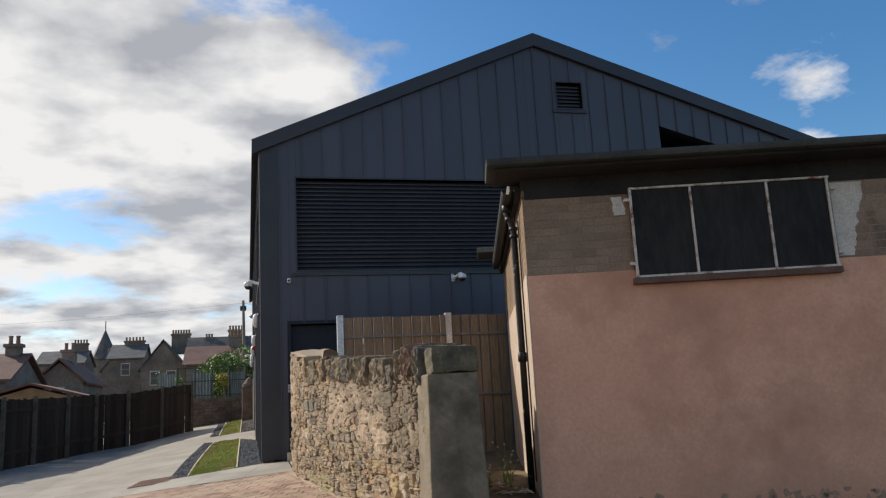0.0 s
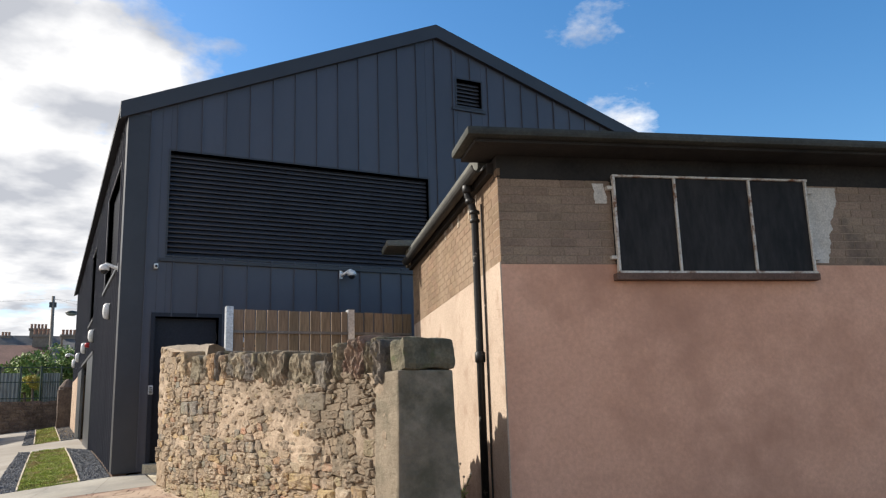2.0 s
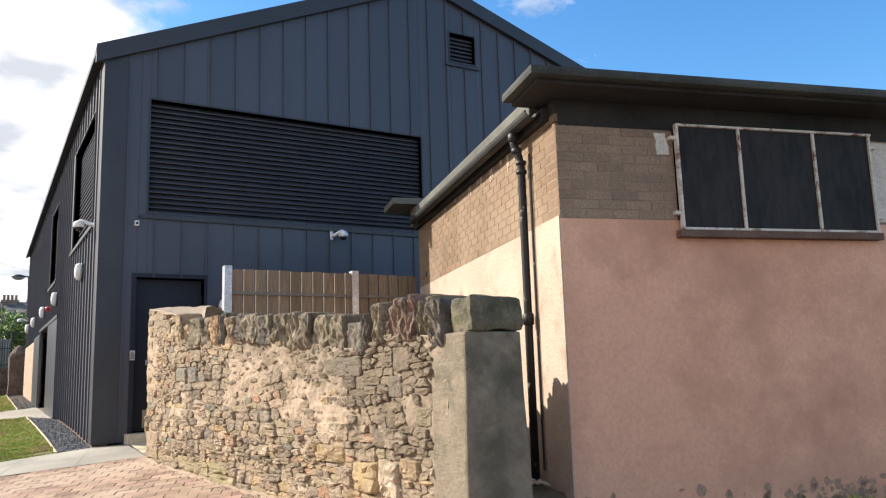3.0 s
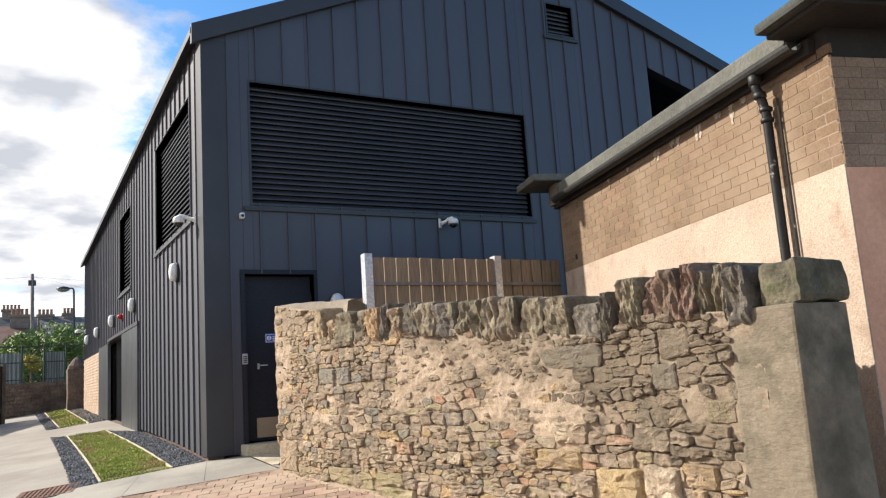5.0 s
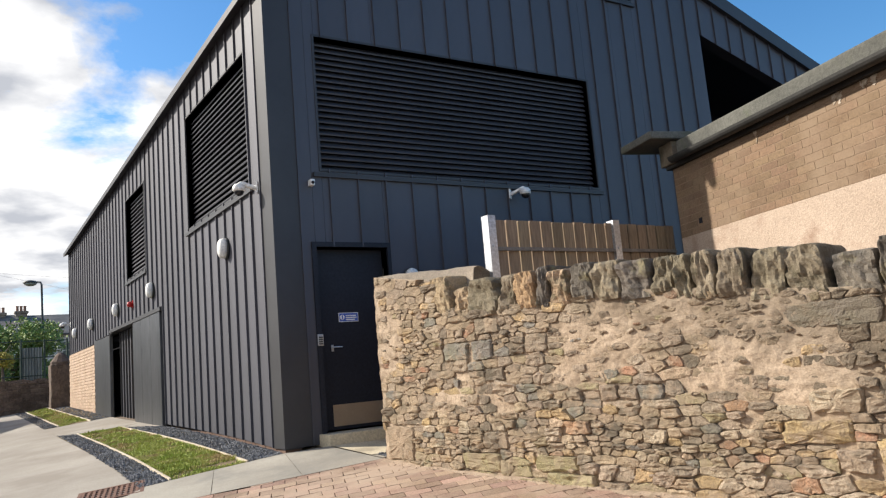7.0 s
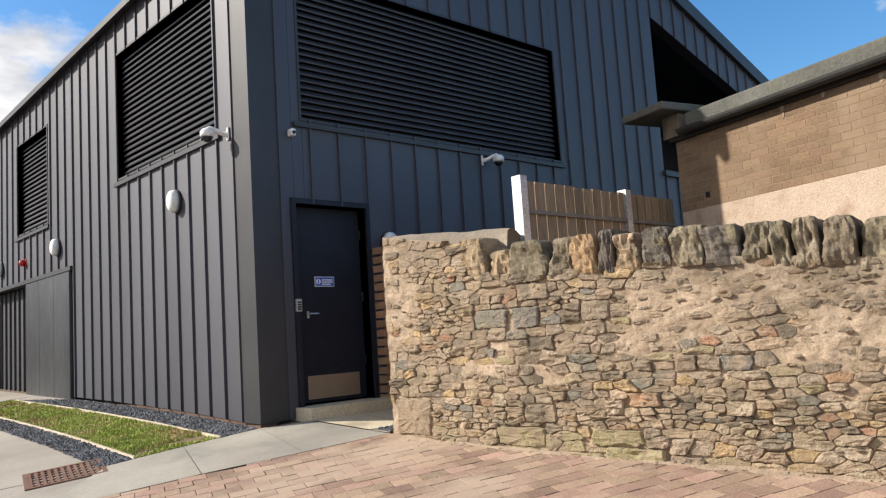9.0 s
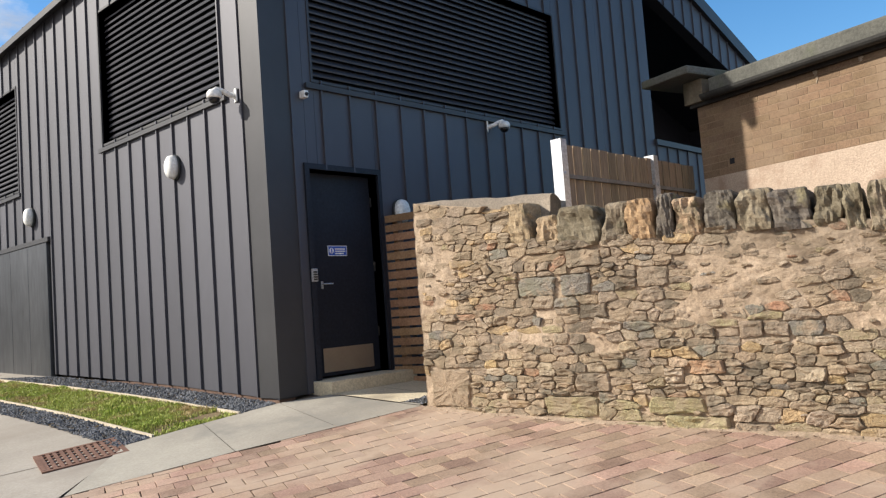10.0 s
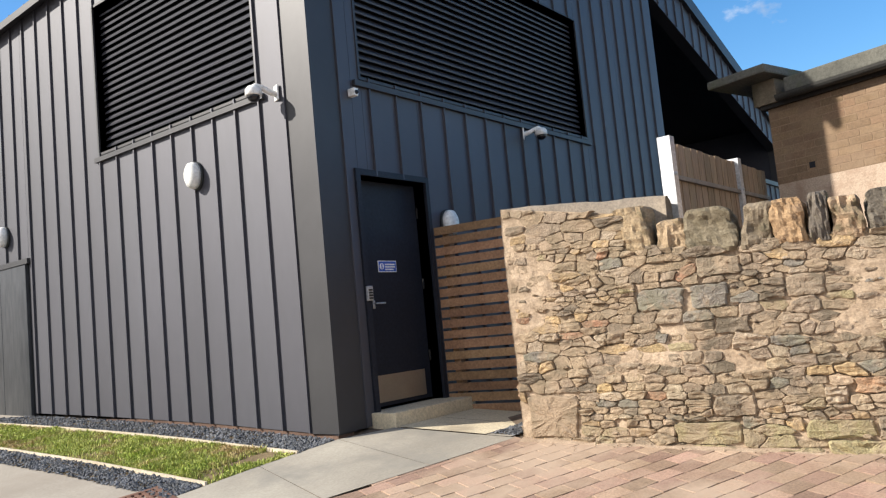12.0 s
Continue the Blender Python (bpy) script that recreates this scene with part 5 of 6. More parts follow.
def wall_foot():
    """Blown sand and crumbs of mortar along the foot of the wall."""
    rnd = random.Random(9)
    bm = bmesh.new()
    rows = []
    for i in range(150):
        y = 6.6 + 5.75 * i / 149
        x, n = wall_x(y), wall_n(y)
        w = 0.05 + 0.07 * abs(noise.noise((y * 2.3, 0, 1))) + 0.04 * abs(noise.noise((y * 7, 0, 4)))
        h = 0.012 + 0.022 * abs(noise.noise((y * 3.1, 5, 1)))
        ring = []
        for k, (o, q) in enumerate(((-0.03, 1.0), (0.25, 0.75), (0.55, 0.42), (0.85, 0.12), (1.0, -0.25))):
            p = Vector((x, y, 0)) + n * (o * w if o > 0 else o)
            ring.append(bm.verts.new((p.x, p.y, gz(p.x, p.y) + h * q + rnd.uniform(-0.002, 0.002))))
        rows.append(ring)
    for a, b in zip(rows, rows[1:]):
        for k in range(4):
            bm.faces.new((a[k], a[k + 1], b[k + 1], b[k]))
    for i in range(260):
        y = rnd.uniform(6.7, 12.2)
        n, o, r = wall_n(y), abs(rnd.gauss(0.05, 0.07)), rnd.uniform(0.004, 0.013)
        p = Vector((wall_x(y), y, 0)) + n * o
        c = Vector((p.x, p.y, gz(p.x, p.y) + r * 0.5))
        v = [bm.verts.new(c + Vector((rnd.uniform(-1, 1), rnd.uniform(-1, 1), rnd.uniform(0.2, 1))) * r) for _ in range(3)] + [bm.verts.new(c + Vector((rnd.uniform(-1, 1), rnd.uniform(-1, 1), -0.6)) * r)]
        for q in ((0, 1, 2), (0, 1, 3), (1, 2, 3), (0, 2, 3)):
            bm.faces.new([v[k] for k in q])
    tagged(part("sand_drift", bm, FOOT_SAND), "blown sand and mortar crumbs at the wall foot", "sand", kind="stuff")


wall_foot()


def gate_pillar():
    g = thing("gate_pillar", (1.48, 6.2, -0.45), "dark cement gate pillar with mossy cap stone", "pillar")
    bm = bmesh.new()
    # the shaft runs back along the wall's end
    prism(bm, [(1.22, 6.05, -0.6), (1.75, 6.05, -0.6), (1.75, 6.48, -0.6), (min(1.22, wall_x(6.48) - 0.03), 6.48, -0.6)], (0, 0, 1.65))
    bmesh.ops.bevel(bm, geom=bm.edges[:], offset=0.02, segments=2, affect="EDGES", profile=0.6)
    bmesh.ops.subdivide_edges(bm, edges=bm.edges[:], cuts=3, use_grid_fill=True)
    for v in bm.verts:
        v.co += Vector((noise.noise(v.co * 4), noise.noise(v.co * 4 + Vector((9, 0, 0))), 0)) * 0.008
        # it narrows upwards
        rise = (v.co.z + 0.6) / 1.65
        v.co.x += (0.02 - 0.075 * rise) if v.co.x > 1.5 else 0.03 * rise
    wpart("shaft", bm, POST_STONE, g, "smooth rendered shaft", smooth=False)
    bm = bmesh.new()
    box(bm, 1.28, 1.71, 6.03, 6.28, 1.05, 1.28, 0.035)
    bmesh.ops.subdivide_edges(bm, edges=bm.edges[:], cuts=7, use_grid_fill=True)
    for v in bm.verts:
        v.co += Vector((noise.noise(v.co * 6), noise.noise(v.co * 6 + Vector((9, 0, 0))), noise.noise(v.co * 5 + Vector((0, 5, 0))))) * 0.030 + Vector((noise.noise(v.co * 17), noise.noise(v.co * 17 + Vector((9, 0, 0))), noise.noise(v.co * 17 + Vector((0, 5, 0))))) * 0.011
    wpart("cap", bm, CAP_STONE, g, "rough mossy cap stone")


gate_pillar()

# ---- timber fences ----
def larch_fence():
    f = thing("timber_fence", (1.1, 11.15, 0), "larch board fence with galvanised steel posts", "fence")
    for x in (1.09, 2.75):
        bm = bmesh.new()
        box(bm, x - 0.045, x + 0.045, 11.095, 11.105, 0.0, 2.165)
        box(bm, x - 0.045, x - 0.035, 11.105, 11.19, 0.0, 2.165)
        box(bm, x - 0.045, x + 0.045, 11.19, 11.20, 0.0, 2.165)
        p = wpart("post", bm, GALV, f, "galvanised steel post")
        bm = bmesh.new()
        lathe(bm, [(0.016, 0), (0.016, 0.012)], pose(x, 11.095, 1.86, 90), 6)
        part("bolt", bm, GALV, p)
    for z in (1.82, 0.9):
        bm = bmesh.new()
        box(bm, 1.13, 3.66, 11.10, 11.128, z, z + 0.035)
        wpart("rail", bm, GALV_DULL, f)
    rnd = random.Random(3)
    xs = [1.145 + 0.148 * i for i in range(11)] + [2.81 + 0.148 * i for i in range(6)]
    for x in xs:
        bm = bmesh.new()
        box(bm, x, x + 0.128, 11.13, 11.162, 0.05, 2.13 + rnd.uniform(-0.006, 0.006), 0.003)
        wpart("board", bm, FENCE_WOOD, f)


larch_fence()


def slat_screen():
    f = thing("slatted_screen", (1.6, 13.5, 0), "horizontal red brown timber slat screen beside door", "screen")
    for y, x in ((13.86, 1.60), (12.62, 1.78)):
        bm = bmesh.new()
        box(bm, x + 0.03, x + 0.11, y - 0.04, y + 0.04, -0.1, 1.86)
        wpart("post", bm, SLAT_WOOD, f)
    rnd = random.Random(8)
    for i in range(18):
        z = -0.06 + 0.109 * i
        bm = bmesh.new()
        a, b = Vector((1.565, 13.96, z)), Vector((1.76, 12.45, z))
        d = (b - a).normalized()
        n = Vector((d.y, -d.x, 0)) * 0.024
        j = rnd.uniform(-0.004, 0.004)
        prism(bm, [a, b, b + n * -1, a + n * -1], (0, 0, 0.084 + j))
        wpart("slat", bm, SLAT_WOOD, f)


slat_screen()

# ---- planting strips, edging, drain ----
def strip_quads():
    inner = [[(-0.43, 14.07), (-0.03, 14.03), (-0.03, 19.6), (-0.43, 21.3)], [(-0.43, 24.7), (-0.03, 24.7), (-0.03, 33.0), (-0.45, 33.0)]]
    grass = [[(-1.25, 14.20), (-0.45, 14.08), (-0.45, 21.3), (-1.11, 21.9)], [(-1.07, 25.0), (-0.45, 24.7), (-0.47, 33.0), (-1.05, 33.0)]]
    outer = [[(-1.57, 14.23), (-1.27, 14.21), (-1.13, 21.9), (-1.38, 22.6)], [(-1.36, 25.2), (-1.09, 25.0), (-1.07, 33.0), (-1.34, 33.0)]]
    return inner, grass, outer


inner_q, grass_q, outer_q = strip_quads()


def quad_point(q, u, v):
    a, b, c, d = [Vector((*p, 0)) for p in q]
    p = a.lerp(b, u).lerp(d.lerp(c, u), v)
    return p.x, p.y


def gravel_bed(q, n, seed):
    rnd = random.Random(seed)
    tagged(sheet("gravel_bed", q, -0.012, SOIL), "dark soil under slate chippings", "ground", kind="structure")
    verts, faces = [], []
    for i in range(n):
        x, y = quad_point(q, rnd.random(), rnd.random() ** 1.35)
        r = rnd.uniform(0.010, 0.024)
        z = gz(x, y) - 0.006 + rnd.uniform(0, 0.008)
        b = len(verts)
        w = rnd.uniform(0, math.tau)
        for k in range(4):
            t = w + k * math.tau / 4
            s = r * rnd.uniform(0.6, 1.3)
            verts.append((x + math.cos(t) * s, y + math.sin(t) * s, z + rnd.uniform(-0.3, 0.5) * r))
        verts.append((x + rnd.uniform(-0.4, 0.4) * r, y + rnd.uniform(-0.4, 0.4) * r, z + r * rnd.uniform(0.5, 1.0)))
        faces += [(b, b + 1, b + 4), (b + 1, b + 2, b + 4), (b + 2, b + 3, b + 4), (b + 3, b, b + 4)]
    me = bpy.data.meshes.new("slate_chippings")
    me.from_pydata(verts, [], faces)
    me.materials.append(GRAVEL)
    tagged(new("slate_chippings", me), "blue grey slate chippings along the lane edge", "gravel", kind="stuff")


gravel_bed(inner_q[0], 5200, 1)
gravel_bed(inner_q[1], 1500, 2)
gravel_bed(outer_q[0], 4200, 3)
gravel_bed(outer_q[1], 1500, 4)
gravel_bed([(0.50, 12.48), (0.95, 12.42), (1.55, 12.72), (0.52, 12.74)], 700, 5)


def grass_patch(q, n, seed):
    rnd = random.Random(seed)
    tagged(sheet("lawn_soil", q, -0.008, SOIL), "brown soil under thin grass", "ground", kind="structure")
    verts, faces = [], []
    for i in range(n):
        u, v = rnd.random(), rnd.random() ** 1.4
        x, y = quad_point(q, u, v)
        dens = noise.noise((x * 2.4, y * 1.6, 0.0)) + (0.35 if v > 0.05 else -0.1)
        if dens < rnd.uniform(-0.25, 0.45):
            continue
        tuft = max(0.0, noise.noise((x * 4.0, y * 3.0, 5.0)))
        h = rnd.uniform(0.012, 0.036) + 0.08 * tuft * rnd.random()
        w = rnd.uniform(0.003, 0.006) * (1.6 if y > 18 else 1)
        t, ln = rnd.uniform(0, math.tau), rnd.uniform(0.1, 0.9) * h
        dx, dy = math.cos(t), math.sin(t)
        z = gz(x, y) - 0.01
        b = len(verts)
        verts += [(x - dy * w, y + dx * w, z), (x + dy * w, y - dx * w, z), (x + dx * ln * 0.4 + dy * w * 0.7, y + dy * ln * 0.4 - dx * w * 0.7, z + h * 0.65), (x + dx * ln * 0.4 - dy * w * 0.7, y + dy * ln * 0.4 + dx * w * 0.7, z + h * 0.65), (x + dx * ln, y + dy * ln, z + h)]
        faces += [(b, b + 1, b + 2, b + 3), (b + 3, b + 2, b + 4)]
    me = bpy.data.meshes.new("grass")
    me.from_pydata(verts, [], faces)
    me.materials.append(GRASS)
    tagged(new("grass", me), "patchy green grass strip between gravel edgings", "grass", kind="stuff")


grass_patch(grass_q[0], 60000, 1)
grass_patch(grass_q[1], 14000, 2)
grass_patch([(2.9, 6.02), (5.9, 5.17), (6.0, 5.35), (2.95, 6.18)], 2600, 3)
grass_patch([(1.80, 6.5), (2.2, 6.4), (2.5, 7.6), (1.85, 7.8)], 900, 4)


def edging(points, name_label):
    bm = bmesh.new()
    for (x0, y0), (x1, y1) in zip(points, points[1:]):
        d = Vector((x1 - x0, y1 - y0, 0)).normalized()
        n = Vector((-d.y, d.x, 0)) * 0.011
        steps = max(1, int((Vector((x1 - x0, y1 - y0, 0)).length) / 0.8))
        for i in range(steps):
            a = Vector((x0 + (x1 - x0) * i / steps, y0 + (y1 - y0) * i / steps, 0))
            b = Vector((x0 + (x1 - x0) * (i + 1) / steps, y0 + (y1 - y0) * (i + 1) / steps, 0))
            za, zb = gz(a.x, a.y), gz(b.x, b.y)
            prism(bm, [(*(a + n).xy, za - 0.06), (*(b + n).xy, zb - 0.06), (*(b + n).xy, zb + 0.022), (*(a + n).xy, za + 0.022)], n * -2)
    return tagged(part("edging_board", bm, EDGING), name_label, "edging", "edging boards")


edging([(-0.44, 14.06), (-0.44, 21.3)], "pale thin timber edging board beside the gravel")
edging([(-1.26, 14.20), (-1.12, 21.9)], "pale thin timber edging board beside the grass")
edging([(-0.46, 24.7), (-0.46, 33.0)], "pale thin timber edging board beside the gravel")
edging([(-1.08, 25.0), (-1.06, 33.0)], "pale thin timber edging board beside the grass")


def flags():
    """Large flags between the drain and the door, and the cream slabs at the step."""
    top = [(-1.52, 14.20), (-0.80, 14.13), (-0.02, 14.0), (0.42, 13.72)]
    bot = [(-2.40, 13.33), (-1.17, 12.99), (-0.34, 12.70), (0.44, 12.44)]
    for i in range(3):
        a, b, c, d = bot[i], bot[i + 1], top[i + 1], top[i]
        q = [quad_point([a, b, c, d], u, v) for u, v in ((0.003, 0.0), (0.997, 0.0), (0.997, 0.998), (0.003, 0.998))]
        tagged(sheet("flagstone", q, 0.003, FLAG, 0.3), "worn grey stone flag in front of the door", "flagstone", "flags before the door", kind="structure")
    for q in ([(0.45, 12.74), (1.02, 12.74), (1.02, 13.69), (0.44, 13.69)], [(1.03, 12.74), (1.60, 12.74), (1.60, 13.69), (1.03, 13.69)]):
        tagged(sheet("paving_slab", q, 0.006, CREAM_SLAB, 0.3), "clean cream paving slab by the doorstep", "paving slab", "cream slabs", kind="structure")
    tagged(sheet("pavement_2", [(0.46, 12.50), (0.50, 12.48), (0.52, 12.74), (0.45, 12.74)], 0.0, FLAG, 0.3), "narrow grey flag at the wall foot", "pavement", kind="structure")
    tagged(sheet("pavement_3", [(-1.40, 22.0), (-0.03, 21.4), (-0.03, 24.6), (-1.38, 25.0)], 0.0, CONCRETE, 0.4), "pale concrete path to the service doors", "pavement", kind="structure")
    tagged(sheet("pavement_4", [(-0.42, 21.3), (-0.03, 19.65), (-0.03, 21.38), (-0.42, 21.5)], 0.0, CONCRETE, 0.4), "pale concrete at the service doors", "pavement", kind="structure")


flags()


def drain():
    e = thing("drain_cover", (-1.82, 14.37, gz(-1.82, 14.37)), "rusty cast iron drain grating set in concrete", "drain")
    m = Matrix.Translation((-1.84, 14.36, gz(-1.84, 14.36) + 0.004)) @ Euler((math.atan(0.068), -math.atan(0.12), 0)).to_matrix().to_4x4() @ Matrix.Rotation(radians(-14), 4, "Z")
    bm = bmesh.new()
    for b in ((-0.34, 0.34, -0.31, -0.27), (-0.34, 0.34, 0.27, 0.31), (-0.34, -0.30, -0.27, 0.27), (0.30, 0.34, -0.27, 0.27)):
        box(bm, b[0], b[1], b[2], b[3], -0.03, 0.004)
    bm.transform(m)
    wpart("frame", bm, GRATE, e)
    bm = bmesh.new()
    box(bm, -0.30, 0.30, -0.27, 0.27, -0.03, -0.012)
    bm.transform(m)
    wpart("bed", bm, SAND, e)
    for i in range(11):
        bm = bmesh.new()
        box(bm, -0.30 + 0.0555 * i, -0.272 + 0.0555 * i, -0.27, 0.27, -0.010, 0.002)
        bm.transform(m)
        wpart("bar", bm, GRATE, e)
    for i in range(5):
        bm = bmesh.new()
        box(bm, -0.30, 0.30, -0.22 + 0.105 * i, -0.198 + 0.105 * i, -0.009, 0.0005)
        bm.transform(m)
        wpart("cross_bar", bm, GRATE, e)


drain()


def yard():
    """Trodden earth between the boundary wall and the shed, with twigs and scraps."""
    bm = bmesh.new()
    g = []
    for j in range(25):
        y = 6.33 + 0.195 * j
        row = []
        for i in range(8):
            x = lerp(i / 7, [0, 1], [wall_x(y) + 0.50, 2.36 + 0.282 * (y - 6.35)])
            row.append(bm.verts.new((x, y, -0.13 + 0.02 * (y - 6.3) + 0.03 * noise.noise((x * 3, y * 3, 0)) - (0.16 if j == 0 else 0))))
        g.append(row)
    for j in range(24):
        for i in range(7):
            bm.faces.new((g[j][i], g[j][i + 1], g[j + 1][i + 1], g[j + 1][i]))
    tagged(part("ground_2", bm, SOIL, smooth=True), "dark earth yard behind the boundary wall", "ground", kind="structure")
    rnd = random.Random(21)
    for i in range(26):
        bm = bmesh.new()
        x, y, t = rnd.uniform(1.95, 2.3), rnd.uniform(6.7, 7.9), rnd.uniform(0, math.tau)
        l = rnd.uniform(0.08, 0.3)
        z = -0.10 + 0.02 * (y - 6.3) + rnd.uniform(0, 0.05)
        tube(bm, [(x, y, z), (x + math.cos(t) * l * 0.5, y + math.sin(t) * l * 0.5, z + rnd.uniform(0, 0.03)), (x + math.cos(t + 0.3) * l, y + math.sin(t + 0.3) * l, z + rnd.uniform(-0.01, 0.03))], [0.006, 0.005, 0.003], 5)
        tagged(part("twig", bm, SLAT_WOOD if i % 3 else EDGING), "dry brown twig on the yard floor", "twig", "twigs in the yard")
    for i in range(14):
        bm = bmesh.new()
        x, y, t = rnd.uniform(1.95, 2.32), rnd.uniform(6.7, 7.5), rnd.uniform(0, math.tau)
        z = -0.095 + 0.02 * (y - 6.3)
        l, w = rnd.uniform(0.04, 0.08), rnd.uniform(0.02, 0.045)
        c, s = math.cos(t), math.sin(t)
        prism(bm, [(x + c * a - s * b, y + s * a + c * b, z + q) for a, b, q in ((-l, -w, 0.0), (0, -w * 1.2, 0.03), (l, -w * 0.6, 0.012), (l * 0.8, w, 0.02), (0, w * 1.1, 0.045), (-l, w * 0.7, 0.015))], (0, 0, 0.003))
        tagged(part("dead_leaf", bm, (EDGING, SLAT_WOOD, PINK)[i % 3]), "curled dry leaf among the twigs", "leaf", "litter in the yard")
    for x, y, h in ((2.26, 7.05, 0.34), (2.30, 7.35, 0.42), (2.12, 7.3, 0.22)):
        weed(x, y, -0.12 + 0.02 * (y - 6.3), h, rnd)


def weed(x, y, z, h, rnd):
    """A tall weed: bent stalks with small leaves and pale seed heads."""
    e = thing("weed", (x, y, z), "tall weed with pale seed heads by the shed", "weed", "weeds in the yard")
    for i in range(5):
        t, k = rnd.uniform(0, math.tau), h * rnd.uniform(0.6, 1.1)
        dx, dy = math.cos(t) * 0.3 * k, math.sin(t) * 0.2 * k
        bm = bmesh.new()
        tube(bm, [(x, y, z), (x + dx * 0.3, y + dy * 0.3, z + k * 0.6), (x + dx, y + dy, z + k)], [0.004, 0.003, 0.002], 5)
        for j in range(7):
            f = rnd.uniform(0.1, 0.8)
            u, l = rnd.uniform(0, math.tau), rnd.uniform(0.03, 0.07)
            p = Vector((x + dx * f * 0.6, y + dy * f * 0.6, z + k * f))
            q = Vector((math.cos(u) * l, math.sin(u) * l, l * 0.4))
            s = Vector((-math.sin(u), math.cos(u), 0)) * l * 0.22
            bm.faces.new([bm.verts.new(v) for v in (p, p + q * 0.5 + s, p + q, p + q * 0.5 - s)])
        stalk = wpart("stalk", bm, LEAF, e)
        bm = bmesh.new()
        lathe(bm, [(0.002, 0), (0.011, 0.008), (0.009, 0.018), (0.002, 0.024)], Matrix.Translation((x + dx, y + dy, z + k)), 7)
        part("seed_head", bm, EDGING, stalk, "pale dry seed head")


yard()


# ---- the dark garden fence ----
def dark_fence():
    f = thing("garden_fence", (-5, 25, -0.2), "dark board fence along the lane, backlit shade in colour", "fence")
    line = [(-2.30, 31.0), (-4.9, 26.6), (-6.25, 21.7), (-8.6, 16.0), (-11.5, 9.5)]
    rnd = random.Random(4)
    for (x0, y0), (x1, y1) in zip(line, line[1:]):
        L = math.hypot(x1 - x0, y1 - y0)
        d = Vector(((x1 - x0) / L, (y1 - y0) / L, 0))
        n = Vector((-d.y, d.x, 0)) * 0.02
        k = int(L / 0.135)
        for i in range(k):
            a = Vector((x0, y0, 0)) + d * (L * i / k)
            g = gz(a.x, a.y)
            w = 0.125 if rnd.random() > 0.08 else 0.10
            h = 1.72 + rnd.uniform(-0.02, 0.03)
            bm = bmesh.new()
            b = a + d * w
            prism(bm, [(*a.xy, g - 0.05), (*b.xy, g - 0.05), (*b.xy, g + h), (*a.xy, g + h)], n)
            wpart("board", bm, DARK_FENCE, f)
        for i in range(int(L / 1.8) + 1):
            a = Vector((x0, y0, 0)) + d * min(L, 1.8 * i) + n * 3
            g = gz(a.x, a.y)
            bm = bmesh.new()
            box(bm, a.x - 0.05, a.x + 0.05, a.y - 0.05, a.y + 0.05, g - 0.1, g + 1.80, 0.006)
            wpart("post", bm, BARK, f, "weathered brown post")
        for h in (0.35, 1.4):
            bm = bmesh.new()
            a, b = Vector((x0, y0, gz(x0, y0) + h)), Vector((x1, y1, gz(x1, y1) + h))
            prism(bm, [a + n, b + n, b + n + Vector((0, 0, 0.09)), a + n + Vector((0, 0, 0.09))], n * 1.6)
            wpart("rail", bm, DARK_FENCE, f)


dark_fence()


# ---- beyond: end wall, hedge, houses ----
def end_wall():
    bm = bmesh.new()
    n = 46
    pts = []
    for i in range(n + 1):
        x = -2.6 + (9.0) * i / n
        pts.append((x, 33.6, 1.55 + 0.06 * noise.noise((x * 3, 0, 0)) + 0.04 * noise.noise((x * 9, 3, 0))))
    v0 = [bm.verts.new((p[0], 33.6, 0.0)) for p in pts]
    v1 = [bm.verts.new(p) for p in pts]
    v2 = [bm.verts.new((p[0], 34.05, p[2] - 0.03)) for p in pts]
    v3 = [bm.verts.new((p[0], 34.05, 0.0)) for p in pts]
    for i in range(n):
        for a, b in ((v0, v1), (v1, v2), (v2, v3)):
            bm.faces.new((a[i], a[i + 1], b[i + 1], b[i]))
    bm.faces.new((v0[0], v1[0], v2[0], v3[0]))
    bm.faces.new((v3[-1], v2[-1], v1[-1], v0[-1]))
    w = tagged(part("wall_end", bm, FAR_STONE), "dark rubble wall closing the lane", "wall", kind="structure")
    rnd = random.Random(31)
    for r in range(9):
        x = -2.6
        while x < 0.6:
            l = rnd.uniform(0.14, 0.34)
            b = bmesh.new()
            z = 0.35 + 0.13 * r
            stone_mesh(b, lambda a, h, o: Vector((a, 33.6 - o, h)), worn([(x, z), (x + l, z + 0.005), (x + l - 0.01, z + 0.125), (x, z + 0.12)], 0.008, 0.006, rnd), 0.025, rnd)
            part("stone", b, FAR_STONE, w)
            x += l
    p = thing("gate_pier", (-0.13, 32.2, 0.5), "rough stone gate pier with domed top stone", "pier")
    bm = bmesh.new()
    box(bm, -0.44, 0.19, 32.0, 32.6, 0.4, 1.9, 0.04)
    bmesh.ops.subdivide_edges(bm, edges=bm.edges[:], cuts=4, use_grid_fill=True)
    for v in bm.verts:
        v.co += Vector((noise.noise(v.co * 5), noise.noise(v.co * 5 + Vector((4, 0, 0))), 0)) * 0.03
    wpart("shaft", bm, FAR_STONE, p)
    bm = bmesh.new()
    lathe(bm, [(0.30, 1.89), (0.30, 1.98), (0.22, 2.08), (0.14, 2.2), (0.05, 2.27)], pose(-0.13, 32.3, 0), 12)
    wpart("cap", bm, FAR_STONE, p)


end_wall()


